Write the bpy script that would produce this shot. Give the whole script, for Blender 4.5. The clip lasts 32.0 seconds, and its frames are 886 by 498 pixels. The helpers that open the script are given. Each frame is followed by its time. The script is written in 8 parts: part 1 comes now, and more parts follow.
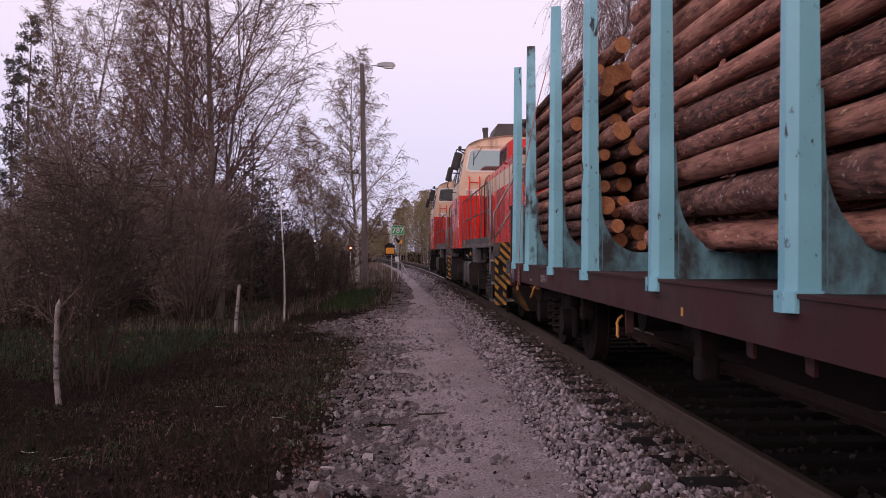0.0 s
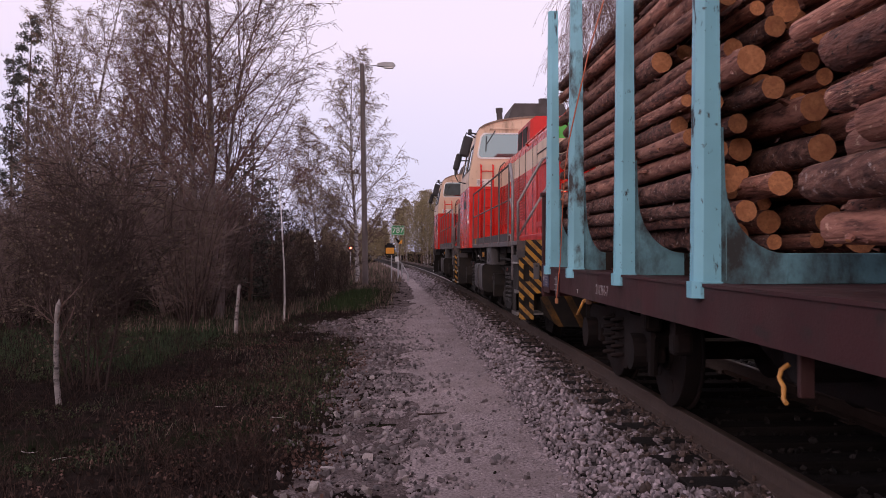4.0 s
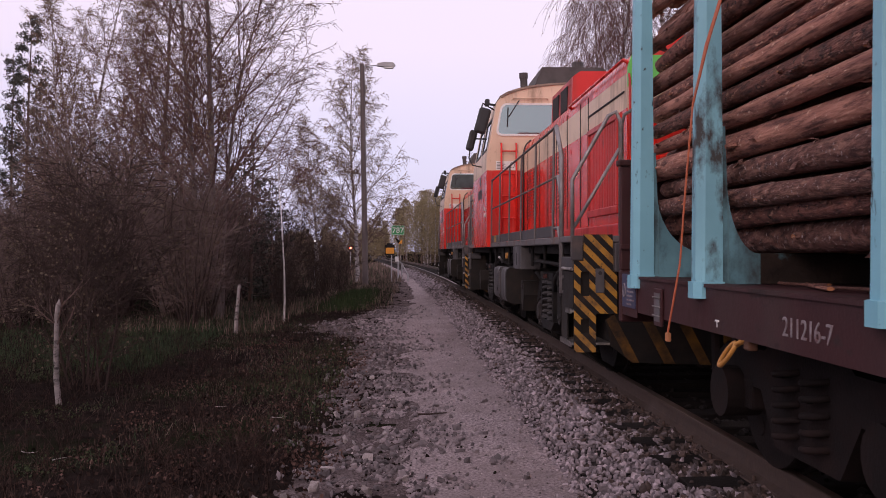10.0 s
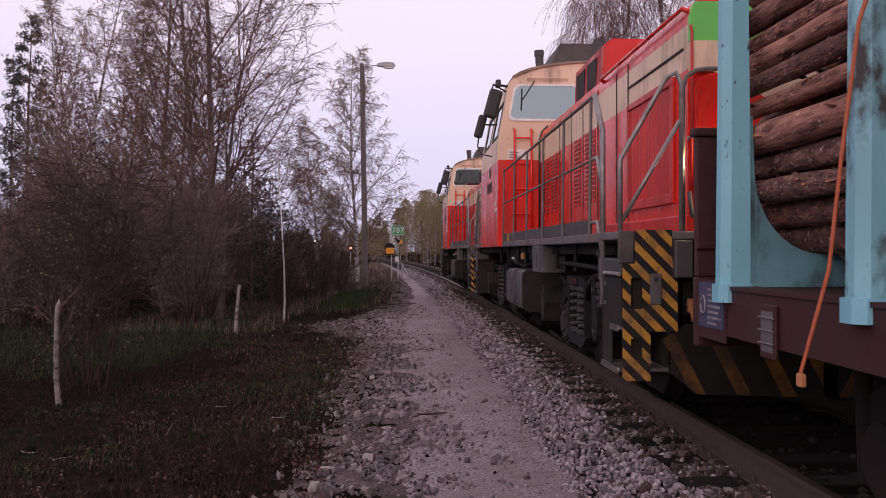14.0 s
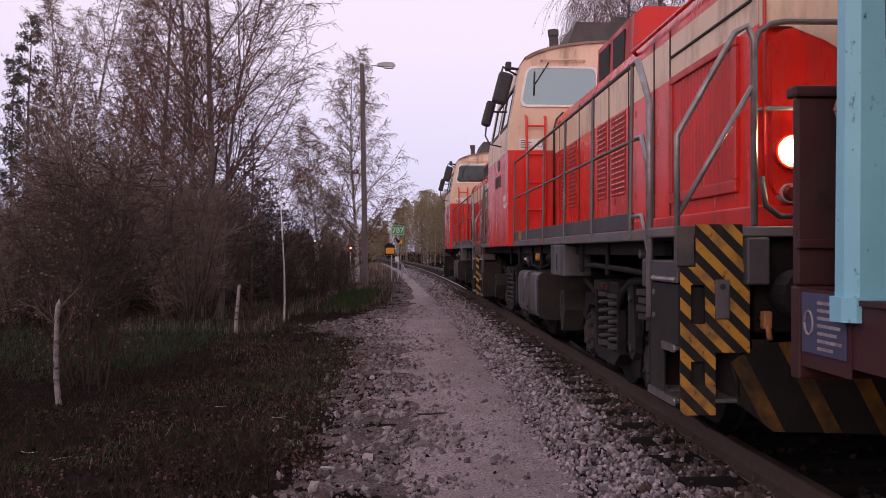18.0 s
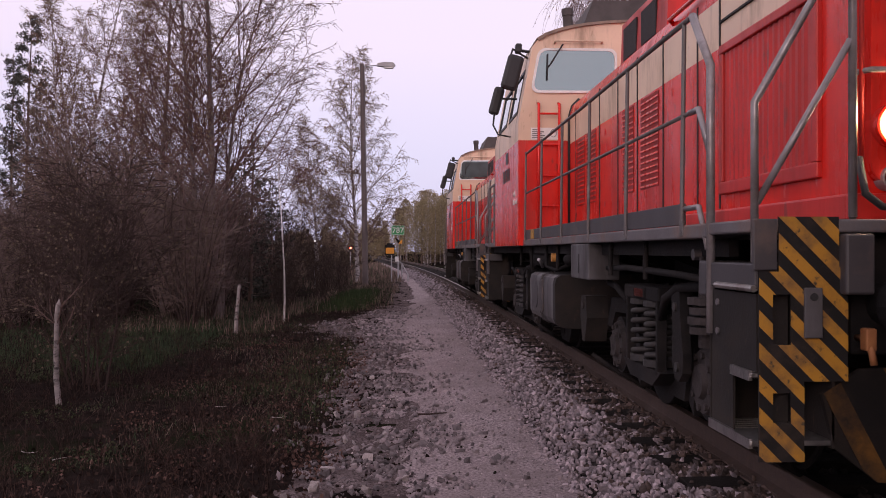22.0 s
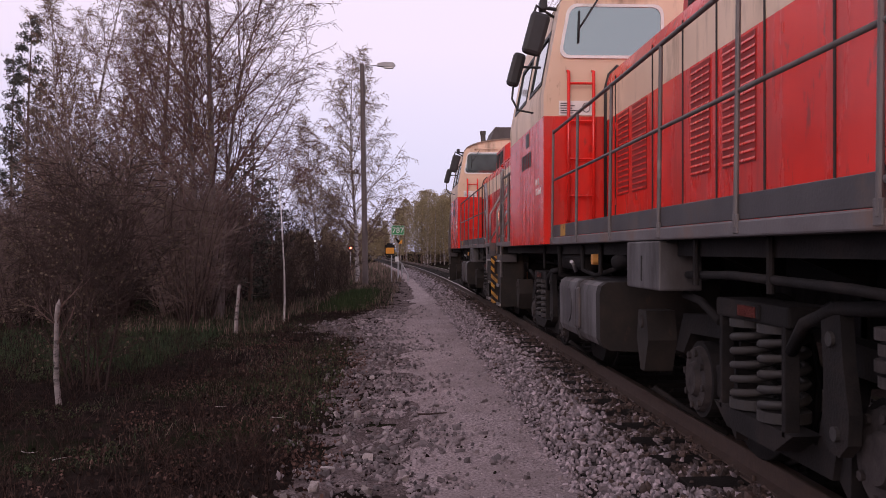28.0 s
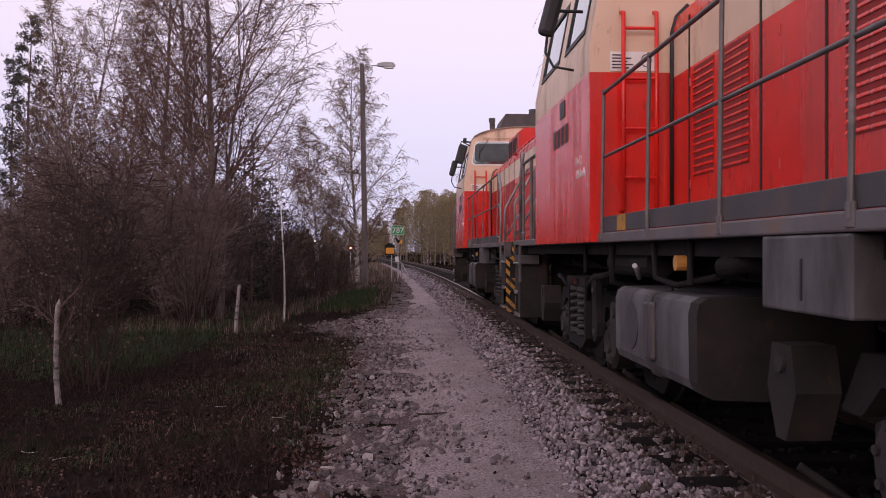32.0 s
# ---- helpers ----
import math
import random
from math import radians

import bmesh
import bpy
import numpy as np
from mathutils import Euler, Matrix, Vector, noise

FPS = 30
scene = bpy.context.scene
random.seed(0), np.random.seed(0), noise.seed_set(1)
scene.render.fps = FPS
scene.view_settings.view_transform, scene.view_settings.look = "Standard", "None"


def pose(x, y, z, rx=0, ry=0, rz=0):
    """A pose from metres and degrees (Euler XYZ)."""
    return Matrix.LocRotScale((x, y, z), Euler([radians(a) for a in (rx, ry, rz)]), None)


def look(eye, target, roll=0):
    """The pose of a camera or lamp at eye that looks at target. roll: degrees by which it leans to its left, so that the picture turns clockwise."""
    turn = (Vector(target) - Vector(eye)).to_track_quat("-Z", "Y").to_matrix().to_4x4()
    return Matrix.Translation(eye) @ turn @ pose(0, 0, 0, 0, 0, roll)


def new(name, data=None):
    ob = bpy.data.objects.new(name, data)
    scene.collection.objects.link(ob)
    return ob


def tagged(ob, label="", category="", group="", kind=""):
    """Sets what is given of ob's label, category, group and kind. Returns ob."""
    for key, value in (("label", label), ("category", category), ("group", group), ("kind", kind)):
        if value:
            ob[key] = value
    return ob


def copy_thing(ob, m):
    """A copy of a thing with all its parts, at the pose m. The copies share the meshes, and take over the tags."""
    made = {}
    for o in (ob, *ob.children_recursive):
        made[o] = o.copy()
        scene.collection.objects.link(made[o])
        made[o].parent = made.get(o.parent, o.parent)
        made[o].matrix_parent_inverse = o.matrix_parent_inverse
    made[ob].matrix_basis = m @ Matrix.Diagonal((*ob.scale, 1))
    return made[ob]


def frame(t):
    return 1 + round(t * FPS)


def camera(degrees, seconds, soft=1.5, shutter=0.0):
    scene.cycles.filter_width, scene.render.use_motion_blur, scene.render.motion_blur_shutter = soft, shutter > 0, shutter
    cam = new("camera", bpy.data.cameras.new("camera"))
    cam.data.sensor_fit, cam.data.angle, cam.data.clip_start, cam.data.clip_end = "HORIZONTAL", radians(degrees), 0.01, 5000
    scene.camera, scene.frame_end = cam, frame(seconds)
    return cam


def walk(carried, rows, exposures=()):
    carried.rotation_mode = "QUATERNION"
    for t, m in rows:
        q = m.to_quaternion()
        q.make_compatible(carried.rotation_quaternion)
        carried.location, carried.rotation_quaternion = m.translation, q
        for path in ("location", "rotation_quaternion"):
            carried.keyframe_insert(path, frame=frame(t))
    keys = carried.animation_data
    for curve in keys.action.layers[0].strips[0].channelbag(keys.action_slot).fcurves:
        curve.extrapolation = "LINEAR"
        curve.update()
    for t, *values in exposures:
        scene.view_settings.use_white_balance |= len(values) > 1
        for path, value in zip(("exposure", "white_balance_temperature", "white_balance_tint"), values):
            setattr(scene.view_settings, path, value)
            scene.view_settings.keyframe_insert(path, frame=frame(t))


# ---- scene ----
# Plan: x to the right, y along the track away from the camera, z = 0 near the top of the rails.
EYE_Z = 1.29
cam = camera(52.6, 32.0, soft=0.95, shutter=0.5)
EYE_POSE = look((0.0, 0.0, EYE_Z), (math.tan(radians(2.57)) * 100, 100.0, EYE_Z + 0.22), 0.0)
walk(cam, [(0.0, EYE_POSE), (32.0, EYE_POSE)], exposures=[(0.0, 0.12, 6800, 29), (32.0, 0.12, 6800, 29)])

# ---- light: a bright dusk sky, the sun just gone behind thin cloud ----
world = bpy.data.worlds.new("dusk_sky")
scene.world = world
world.use_nodes = True
wn, wl = world.node_tree.nodes, world.node_tree.links
wn.clear()
w_out = wn.new("ShaderNodeOutputWorld")
w_bg = wn.new("ShaderNodeBackground")
w_sky = wn.new("ShaderNodeTexSky")
w_sky.sky_type = "NISHITA"
w_sky.sun_disc = False
w_sky.sun_elevation = radians(10)
w_sky.sun_rotation = radians(200)
w_sky.air_density, w_sky.dust_density, w_sky.ozone_density = 1.0, 2.0, 1.0
w_mix = wn.new("ShaderNodeMix")
w_mix.data_type = "RGBA"
w_mix.inputs["Factor"].default_value = 0.78
# the pale veil of high cloud: bluer towards the horizon, lilac and white higher up
w_tc = wn.new("ShaderNodeTexCoord")
w_sep = wn.new("ShaderNodeSeparateXYZ")
wl.new(w_tc.outputs["Generated"], w_sep.inputs[0])
w_ramp = wn.new("ShaderNodeValToRGB")
for pos, c in ((0.0, (0.60, 0.66, 0.90)), (0.10, (0.69, 0.725, 0.94)), (0.22, (0.88, 0.845, 0.98)), (0.40, (0.95, 0.92, 1.0))):
    el = w_ramp.color_ramp.elements[0] if pos == 0 else (w_ramp.color_ramp.elements[1] if pos == 0.10 else w_ramp.color_ramp.elements.new(pos))
    el.position, el.color = pos, (*c, 1)
wl.new(w_sep.outputs["Z"], w_ramp.inputs["Fac"])
w_veil = wn.new("ShaderNodeVectorMath")
w_veil.operation = "SCALE"
w_veil.inputs["Scale"].default_value = 10.2
wl.new(w_ramp.outputs["Color"], w_veil.inputs[0])
wl.new(w_veil.outputs["Vector"], w_mix.inputs["B"])
wl.new(w_sky.outputs["Color"], w_mix.inputs["A"])
wl.new(w_mix.outputs["Result"], w_bg.inputs["Color"])
w_bg.inputs["Strength"].default_value = 0.105
wl.new(w_bg.outputs["Background"], w_out.inputs["Surface"])

sun = new("sun", bpy.data.lights.new("sun", "SUN"))
sun.data.energy = 0.62
sun.data.angle = radians(25)
sun.data.color = (1.0, 0.9, 0.86)
sun.matrix_world = look((-28, -58, 22), (0, 0, 0))


# ---- track plan and the train's travel ----
CENTRE = 3.07                      # track centre, where it is straight
def track_x(y):
    """Track centre at y: straight, then a wide curve to the left, then straight again."""
    if y < 14.0:
        return CENTRE
    if y < 90.0:
        return CENTRE - (y - 14.0) ** 2 / 2700.0
    return CENTRE - 76.0 ** 2 / 2700.0 - (y - 90.0) * 152.0 / 2700.0


UNIT = 0.87
RAIL_Z = 0.002                    # top of the rails
TRAVEL = [(0, 0.0), (1, 0.914), (2, 1.844), (3, 2.765), (4, 3.66), (5, 4.52), (6, 5.343), (7, 6.109), (8, 6.843), (9, 7.523),
          (10, 8.152), (11, 8.715), (12, 9.24), (13, 9.745), (14, 10.224), (15, 10.66), (16, 11.05), (17, 11.401), (18, 11.742),
          (19, 12.058), (20, 12.365), (21, 12.684), (22, 13.02), (23, 13.405), (24, 13.81), (25, 14.191), (26, 14.56), (27, 14.945),
          (28, 15.361), (29, 15.94), (30, 16.61), (31, 17.315), (32, 18.0)]
def travel(t):
    """Metres that the train has come nearer by t seconds: a smooth curve through the table."""
    i = min(max(int(t), 0), 31)
    y = [TRAVEL[min(max(k, 0), 32)][1] for k in (i - 1, i, i + 1, i + 2)]
    if i == 0:
        y[0] = y[1] - (y[2] - y[1])
    if i == 31:
        y[3] = y[2] + (y[2] - y[1])
    f = t - i
    m0, m1 = (y[2] - y[0]) / 2, (y[3] - y[1]) / 2
    return UNIT * ((2 * f**3 - 3 * f**2 + 1) * y[1] + (f**3 - 2 * f**2 + f) * m0 + (3 * f**2 - 2 * f**3) * y[2] + (f**3 - f**2) * m1)


def rail_pose(y, half):
    """Pose of a vehicle whose middle is at y and whose bogies are half metres before and behind it."""
    a, b = track_x(y - half), track_x(y + half)
    return pose((a + b) / 2, y, 0, 0, 0, -math.degrees(math.atan2(b - a, 2 * half)))
# ---- materials ----
def mat(name, c1, c2=None, scale=8.0, rough=0.7, metal=0.0, bump=0.15, bscale=60.0, dirt=None, dirt_at=0.6, dirt_scale=2.0,
        vary=0.0, island=False, stretch=(1, 1, 1), dirt_soft=0.12, dirt_stretch=(1, 1, 1), rough_to=None, spec=0.5, detail=5.0, spots=None):
    """A surface in two tones with grain, stains and fine relief. vary: how far whole pieces differ from each other."""
    m = bpy.data.materials.new(name)
    m.use_nodes = True
    n, l = m.node_tree.nodes, m.node_tree.links
    n.clear()
    out = n.new("ShaderNodeOutputMaterial")
    b = n.new("ShaderNodeBsdfPrincipled")
    l.new(b.outputs[0], out.inputs[0])
    tc = n.new("ShaderNodeTexCoord")
    mp = n.new("ShaderNodeMapping")
    mp.inputs["Scale"].default_value = stretch
    l.new(tc.outputs["Object"], mp.inputs["Vector"])
    nz = n.new("ShaderNodeTexNoise")
    nz.inputs["Scale"].default_value, nz.inputs["Detail"].default_value = scale, detail
    l.new(mp.outputs[0], nz.inputs["Vector"])
    ramp = n.new("ShaderNodeMapRange")
    ramp.inputs["From Min"].default_value, ramp.inputs["From Max"].default_value = 0.32, 0.68
    l.new(nz.outputs["Fac"], ramp.inputs["Value"])
    mix = n.new("ShaderNodeMix")
    mix.data_type = "RGBA"
    mix.inputs["A"].default_value = (*c1, 1)
    mix.inputs["B"].default_value = (*(c2 or [v * 0.8 for v in c1]), 1)
    l.new(ramp.outputs[0], mix.inputs["Factor"])
    col = mix.outputs["Result"]
    b.inputs["Roughness"].default_value = rough
    if dirt:
        mp2 = n.new("ShaderNodeMapping")
        mp2.inputs["Scale"].default_value = dirt_stretch
        l.new(tc.outputs["Object"], mp2.inputs["Vector"])
        nd = n.new("ShaderNodeTexNoise")
        nd.inputs["Scale"].default_value, nd.inputs["Detail"].default_value, nd.inputs["Roughness"].default_value = dirt_scale, 8.0, 0.65
        l.new(mp2.outputs[0], nd.inputs["Vector"])
        rd = n.new("ShaderNodeMapRange")
        rd.inputs["From Min"].default_value, rd.inputs["From Max"].default_value = dirt_at - dirt_soft, dirt_at + dirt_soft
        l.new(nd.outputs["Fac"], rd.inputs["Value"])
        m2 = n.new("ShaderNodeMix")
        m2.data_type = "RGBA"
        l.new(rd.outputs[0], m2.inputs["Factor"])
        l.new(col, m2.inputs["A"])
        m2.inputs["B"].default_value = (*dirt, 1)
        col = m2.outputs["Result"]
        mr = n.new("ShaderNodeMapRange")
        mr.inputs["To Min"].default_value, mr.inputs["To Max"].default_value = rough, rough_to or min(1, rough + 0.25)
        l.new(rd.outputs[0], mr.inputs["Value"])
        l.new(mr.outputs[0], b.inputs["Roughness"])
    if spots:                       # a finer layer: scuffs, chips or torn patches (colour, threshold, scale, stretch)
        mp3 = n.new("ShaderNodeMapping")
        mp3.inputs["Scale"].default_value, mp3.inputs["Location"].default_value = spots[3], (3.7, 1.9, 5.3)
        l.new(tc.outputs["Object"], mp3.inputs["Vector"])
        ns = n.new("ShaderNodeTexNoise")
        ns.inputs["Scale"].default_value, ns.inputs["Detail"].default_value, ns.inputs["Roughness"].default_value = spots[2], 6.0, 0.6
        l.new(mp3.outputs[0], ns.inputs["Vector"])
        rs = n.new("ShaderNodeMapRange")
        rs.inputs["From Min"].default_value, rs.inputs["From Max"].default_value = spots[1] - 0.03, spots[1] + 0.05
        l.new(ns.outputs["Fac"], rs.inputs["Value"])
        m3 = n.new("ShaderNodeMix")
        m3.data_type = "RGBA"
        l.new(rs.outputs[0], m3.inputs["Factor"])
        l.new(col, m3.inputs["A"])
        m3.inputs["B"].default_value = (*spots[0], 1)
        col = m3.outputs["Result"]
    if vary:
        if island:
            rnd = n.new("ShaderNodeNewGeometry").outputs["Random Per Island"]
        else:
            rnd = n.new("ShaderNodeObjectInfo").outputs["Random"]
        hs = n.new("ShaderNodeHueSaturation")
        mv = n.new("ShaderNodeMapRange")
        mv.inputs["To Min"].default_value, mv.inputs["To Max"].default_value = 1 - vary, 1 + vary
        l.new(rnd, mv.inputs["Value"])
        l.new(mv.outputs[0], hs.inputs["Value"])
        l.new(col, hs.inputs["Color"])
        col = hs.outputs[0]
    l.new(col, b.inputs["Base Color"])
    b.inputs["Metallic"].default_value = metal
    b.inputs["Specular IOR Level"].default_value = spec
    if bump:
        nb = n.new("ShaderNodeTexNoise")
        nb.inputs["Scale"].default_value, nb.inputs["Detail"].default_value = bscale, 4.0
        l.new(mp.outputs[0], nb.inputs["Vector"])
        bp = n.new("ShaderNodeBump")
        bp.inputs["Strength"].default_value = bump
        bp.inputs["Distance"].default_value = 0.02
        l.new(nb.outputs["Fac"], bp.inputs["Height"])
        l.new(bp.outputs[0], b.inputs["Normal"])
    return m


def glow(name, colour, strength):
    m = bpy.data.materials.new(name)
    m.use_nodes = True
    b = m.node_tree.nodes["Principled BSDF"]
    b.inputs["Base Color"].default_value = (*colour, 1)
    b.inputs["Emission Color"].default_value = (*colour, 1)
    b.inputs["Emission Strength"].default_value = strength
    return m


def glass(name, tint, rough=0.03, metal=0.0):
    m = bpy.data.materials.new(name)
    m.use_nodes = True
    b = m.node_tree.nodes["Principled BSDF"]
    b.inputs["Base Color"].default_value = (*tint, 1)
    b.inputs["Roughness"].default_value = rough
    b.inputs["Metallic"].default_value = metal
    b.inputs["Transmission Weight"].default_value = 0.0 if metal else 1.0
    b.inputs["IOR"].default_value = 1.5
    return m


M_RED = mat("red_paint", (0.80, 0.030, 0.016), (0.64, 0.020, 0.012), 1.6, 0.22, bump=0.035, bscale=9, dirt=(0.36, 0.034, 0.026), dirt_at=0.575, dirt_scale=2.2, dirt_stretch=(1, 1, 0.16), spec=0.42, rough_to=0.45, spots=((0.34, 0.036, 0.028), 0.645, 9, (1, 1, 0.35)))
M_CREAM = mat("cream_paint", (0.76, 0.555, 0.40), (0.64, 0.455, 0.325), 1.5, 0.42, bump=0.03, bscale=25, dirt=(0.26, 0.17, 0.11), dirt_at=0.62, dirt_scale=2.6, dirt_stretch=(1, 1, 0.22), dirt_soft=0.1, spots=((0.34, 0.20, 0.13), 0.69, 11, (1, 1, 0.3)))
M_FRAME = mat("grey_frame_paint", (0.115, 0.105, 0.110), (0.08, 0.072, 0.076), 4, 0.6, bump=0.08, dirt=(0.16, 0.10, 0.075), dirt_at=0.62, dirt_scale=3)
M_BAND = mat("dark_grey_paint", (0.050, 0.046, 0.050), (0.036, 0.032, 0.035), 4, 0.55, bump=0.06, dirt=(0.12, 0.085, 0.07), dirt_at=0.66, dirt_scale=3)
M_UNDER = mat("running_gear_grime", (0.0125, 0.0115, 0.0120), (0.0075, 0.0070, 0.0073), 5, 0.8, bump=0.2, dirt=(0.026, 0.021, 0.020), dirt_at=0.6, dirt_scale=4, spec=0.18)
M_TANK = mat("tank_grey_paint", (0.105, 0.101, 0.108), (0.066, 0.063, 0.067), 3, 0.5, bump=0.08, dirt=(0.032, 0.027, 0.026), dirt_at=0.53, dirt_scale=2.6, dirt_stretch=(1, 1, 0.3), spec=0.35)
M_RAILING = mat("grey_railing_paint", (0.115, 0.10, 0.10), (0.08, 0.07, 0.068), 8, 0.5, bump=0.05, dirt=(0.30, 0.28, 0.27), dirt_at=0.72, dirt_scale=6)
M_BLACK = mat("black_rubber", (0.018, 0.018, 0.02), (0.012, 0.012, 0.013), 8, 0.6, bump=0.05)
M_MESH = mat("dark_grille", (0.02, 0.016, 0.016), (0.012, 0.01, 0.01), 30, 0.8, bump=0.3, bscale=120)
M_YELLOW = mat("hazard_yellow_paint", (0.423, 0.2025, 0.018), (0.324, 0.1485, 0.0162), 6, 0.6, bump=0.06, dirt=(0.12, 0.07, 0.03), dirt_at=0.60, dirt_scale=6, spots=((0.05, 0.035, 0.02), 0.64, 22, (1, 1, 1)))
M_HBLACK = mat("hazard_black_paint", (0.0125, 0.0115, 0.012), (0.009, 0.008, 0.0085), 6, 0.7, bump=0.06, dirt=(0.045, 0.034, 0.028), dirt_at=0.66, dirt_scale=6, spec=0.25)
M_WHITE = mat("white_paint", (0.78, 0.77, 0.75), (0.68, 0.66, 0.64), 8, 0.5, bump=0.03, dirt=(0.4, 0.36, 0.33), dirt_at=0.68, dirt_scale=5)
M_CREAM_D = mat("sooty_cream_paint", (0.33, 0.24, 0.175), (0.23, 0.165, 0.12), 3, 0.55, bump=0.05, dirt=(0.13, 0.095, 0.075), dirt_at=0.60, dirt_scale=2.5)
M_GREEN = mat("green_sign_paint", (0.03, 0.33, 0.11), (0.03, 0.28, 0.10), 8, 0.45, bump=0.02)
M_LIME = mat("bright_green_paint", (0.12, 0.55, 0.10), (0.10, 0.48, 0.09), 4, 0.45, bump=0.03)
M_STEEL = mat("worn_steel", (0.34, 0.32, 0.31), (0.26, 0.24, 0.23), 6, 0.35, 0.8, bump=0.05, dirt=(0.11, 0.07, 0.05), dirt_at=0.6, dirt_scale=5)
M_RAIL = mat("rusty_rail_side", (0.052, 0.029, 0.021), (0.034, 0.019, 0.015), 12, 0.8, bump=0.2, dirt=(0.06, 0.04, 0.035), dirt_at=0.58, dirt_scale=3)
M_RAILTOP = mat("rail_head_steel", (0.11, 0.075, 0.060), (0.07, 0.047, 0.038), 5, 0.45, 0.6, bump=0.04, stretch=(1, 0.15, 1))
M_TURQ = mat("turquoise_paint", (0.198, 0.50, 0.60), (0.160, 0.42, 0.51), 2.2, 0.45, bump=0.05, bscale=30, dirt=(0.030, 0.038, 0.042), dirt_at=0.635, dirt_scale=9, dirt_soft=0.018, dirt_stretch=(1, 1, 0.28), spots=((0.045, 0.050, 0.050), 0.67, 26, (1, 1, 0.6)))
M_WAGON = mat("oxide_brown_paint", (0.049, 0.0122, 0.0134), (0.034, 0.0096, 0.0107), 2, 0.6, bump=0.08, dirt=(0.048, 0.026, 0.025), dirt_at=0.58, dirt_scale=2.4, dirt_stretch=(1, 1, 0.5), spec=0.3, spots=((0.026, 0.013, 0.0125), 0.63, 8, (1, 0.4, 1)))
M_ORANGE = mat("orange_strap", (0.55, 0.13, 0.045), (0.45, 0.10, 0.04), 20, 0.7, bump=0.1)
M_HOSE = mat("ochre_handle_paint", (0.55, 0.25, 0.05), (0.42, 0.19, 0.05), 10, 0.6, bump=0.1)
M_BARK = mat("pine_bark", (0.33, 0.135, 0.100), (0.085, 0.040, 0.036), 2.6, 0.85, bump=1.0, bscale=6, dirt=(0.56, 0.30, 0.215), dirt_at=0.605, dirt_scale=3.0, vary=0.45, stretch=(1.0, 17.0, 1.0), dirt_stretch=(1, 24, 1), dirt_soft=0.035, spec=0.35, spots=((0.036, 0.019, 0.018), 0.61, 2.2, (1, 44, 1)))
M_BARK_B = mat("peeled_pink_pine_bark", (0.47, 0.215, 0.152), (0.26, 0.105, 0.080), 1.6, 0.8, bump=0.7, bscale=5, dirt=(0.11, 0.048, 0.040), dirt_at=0.56, dirt_scale=2.2, vary=0.35, stretch=(1.0, 12.0, 1.0), dirt_stretch=(1, 10, 1), dirt_soft=0.08, spec=0.35, spots=((0.60, 0.38, 0.28), 0.635, 2.5, (1, 40, 1)))
M_BARK_C = mat("grey_plated_pine_bark", (0.16, 0.078, 0.064), (0.046, 0.025, 0.023), 2.2, 0.95, bump=1.0, bscale=4, dirt=(0.30, 0.16, 0.12), dirt_at=0.6, dirt_scale=2, vary=0.35, stretch=(1.0, 22.0, 1.0), dirt_stretch=(1, 20, 1), spec=0.15, spots=((0.36, 0.29, 0.27), 0.63, 3, (1, 60, 1)))
M_CUT = mat("sawn_log_end", (0.52, 0.225, 0.105), (0.36, 0.140, 0.068), 2, 0.85, bump=0.2, bscale=70, dirt=(0.30, 0.125, 0.062), dirt_at=0.57, dirt_scale=5, vary=0.4, spec=0.2)
M_SLEEPER = mat("tarred_sleeper_wood", (0.0120, 0.0098, 0.0095), (0.019, 0.0155, 0.0145), 4, 0.9, bump=0.5, bscale=40, stretch=(0.3, 2, 2), vary=0.25, spec=0.1)
M_STONE = mat("ballast_granite", (0.308, 0.2554, 0.2755), (0.09856, 0.08064, 0.0896), 14, 0.9, bump=0.6, bscale=60, vary=0.58, island=True)
M_STONE_P = mat("single_ballast_stone", (0.275, 0.228, 0.246), (0.088, 0.072, 0.080), 0.5, 0.9, bump=0.4, bscale=2.2, vary=0.52)
# near-black colour carries the shade under the train
M_STONE_O = mat("under_train_shade_ballast", (0.030, 0.025, 0.024), (0.016, 0.0135, 0.0135), 9, 0.85, bump=0.5, bscale=60, vary=0.6, island=True, spec=0.2)
M_STONE_R = mat("rust_stained_ballast", (0.066, 0.042, 0.036), (0.036, 0.024, 0.021), 9, 0.9, bump=0.5, bscale=60, vary=0.5, island=True)
# far darker than the stones: shade in their gaps is in this colour
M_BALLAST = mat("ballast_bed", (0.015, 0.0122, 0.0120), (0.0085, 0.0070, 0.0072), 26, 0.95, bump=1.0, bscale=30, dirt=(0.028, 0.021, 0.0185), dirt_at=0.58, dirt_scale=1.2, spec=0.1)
M_PATH = mat("gravel_path", (0.4796, 0.3924, 0.4077), (0.0981, 0.0763, 0.08066), 48, 0.95, bump=1.0, bscale=80, dirt=(0.185, 0.147, 0.148), dirt_at=0.55, dirt_scale=1.7, dirt_soft=0.2, detail=8, spec=0.2)
M_VERGE = mat("gritty_soil", (0.2325, 0.186, 0.1897), (0.04185, 0.03255, 0.03255), 46, 1.0, bump=1.0, bscale=60, dirt=(0.062, 0.047, 0.046), dirt_at=0.52, dirt_scale=2.2, dirt_soft=0.18, spec=0.0, detail=8)
M_SOIL = mat("dark_soil_and_litter", (0.022, 0.0160, 0.0145), (0.0090, 0.0066, 0.0062), 5, 1.0, bump=1.0, bscale=22, dirt=(0.012, 0.017, 0.008), dirt_at=0.58, dirt_scale=0.45, dirt_soft=0.1, spec=0.0)
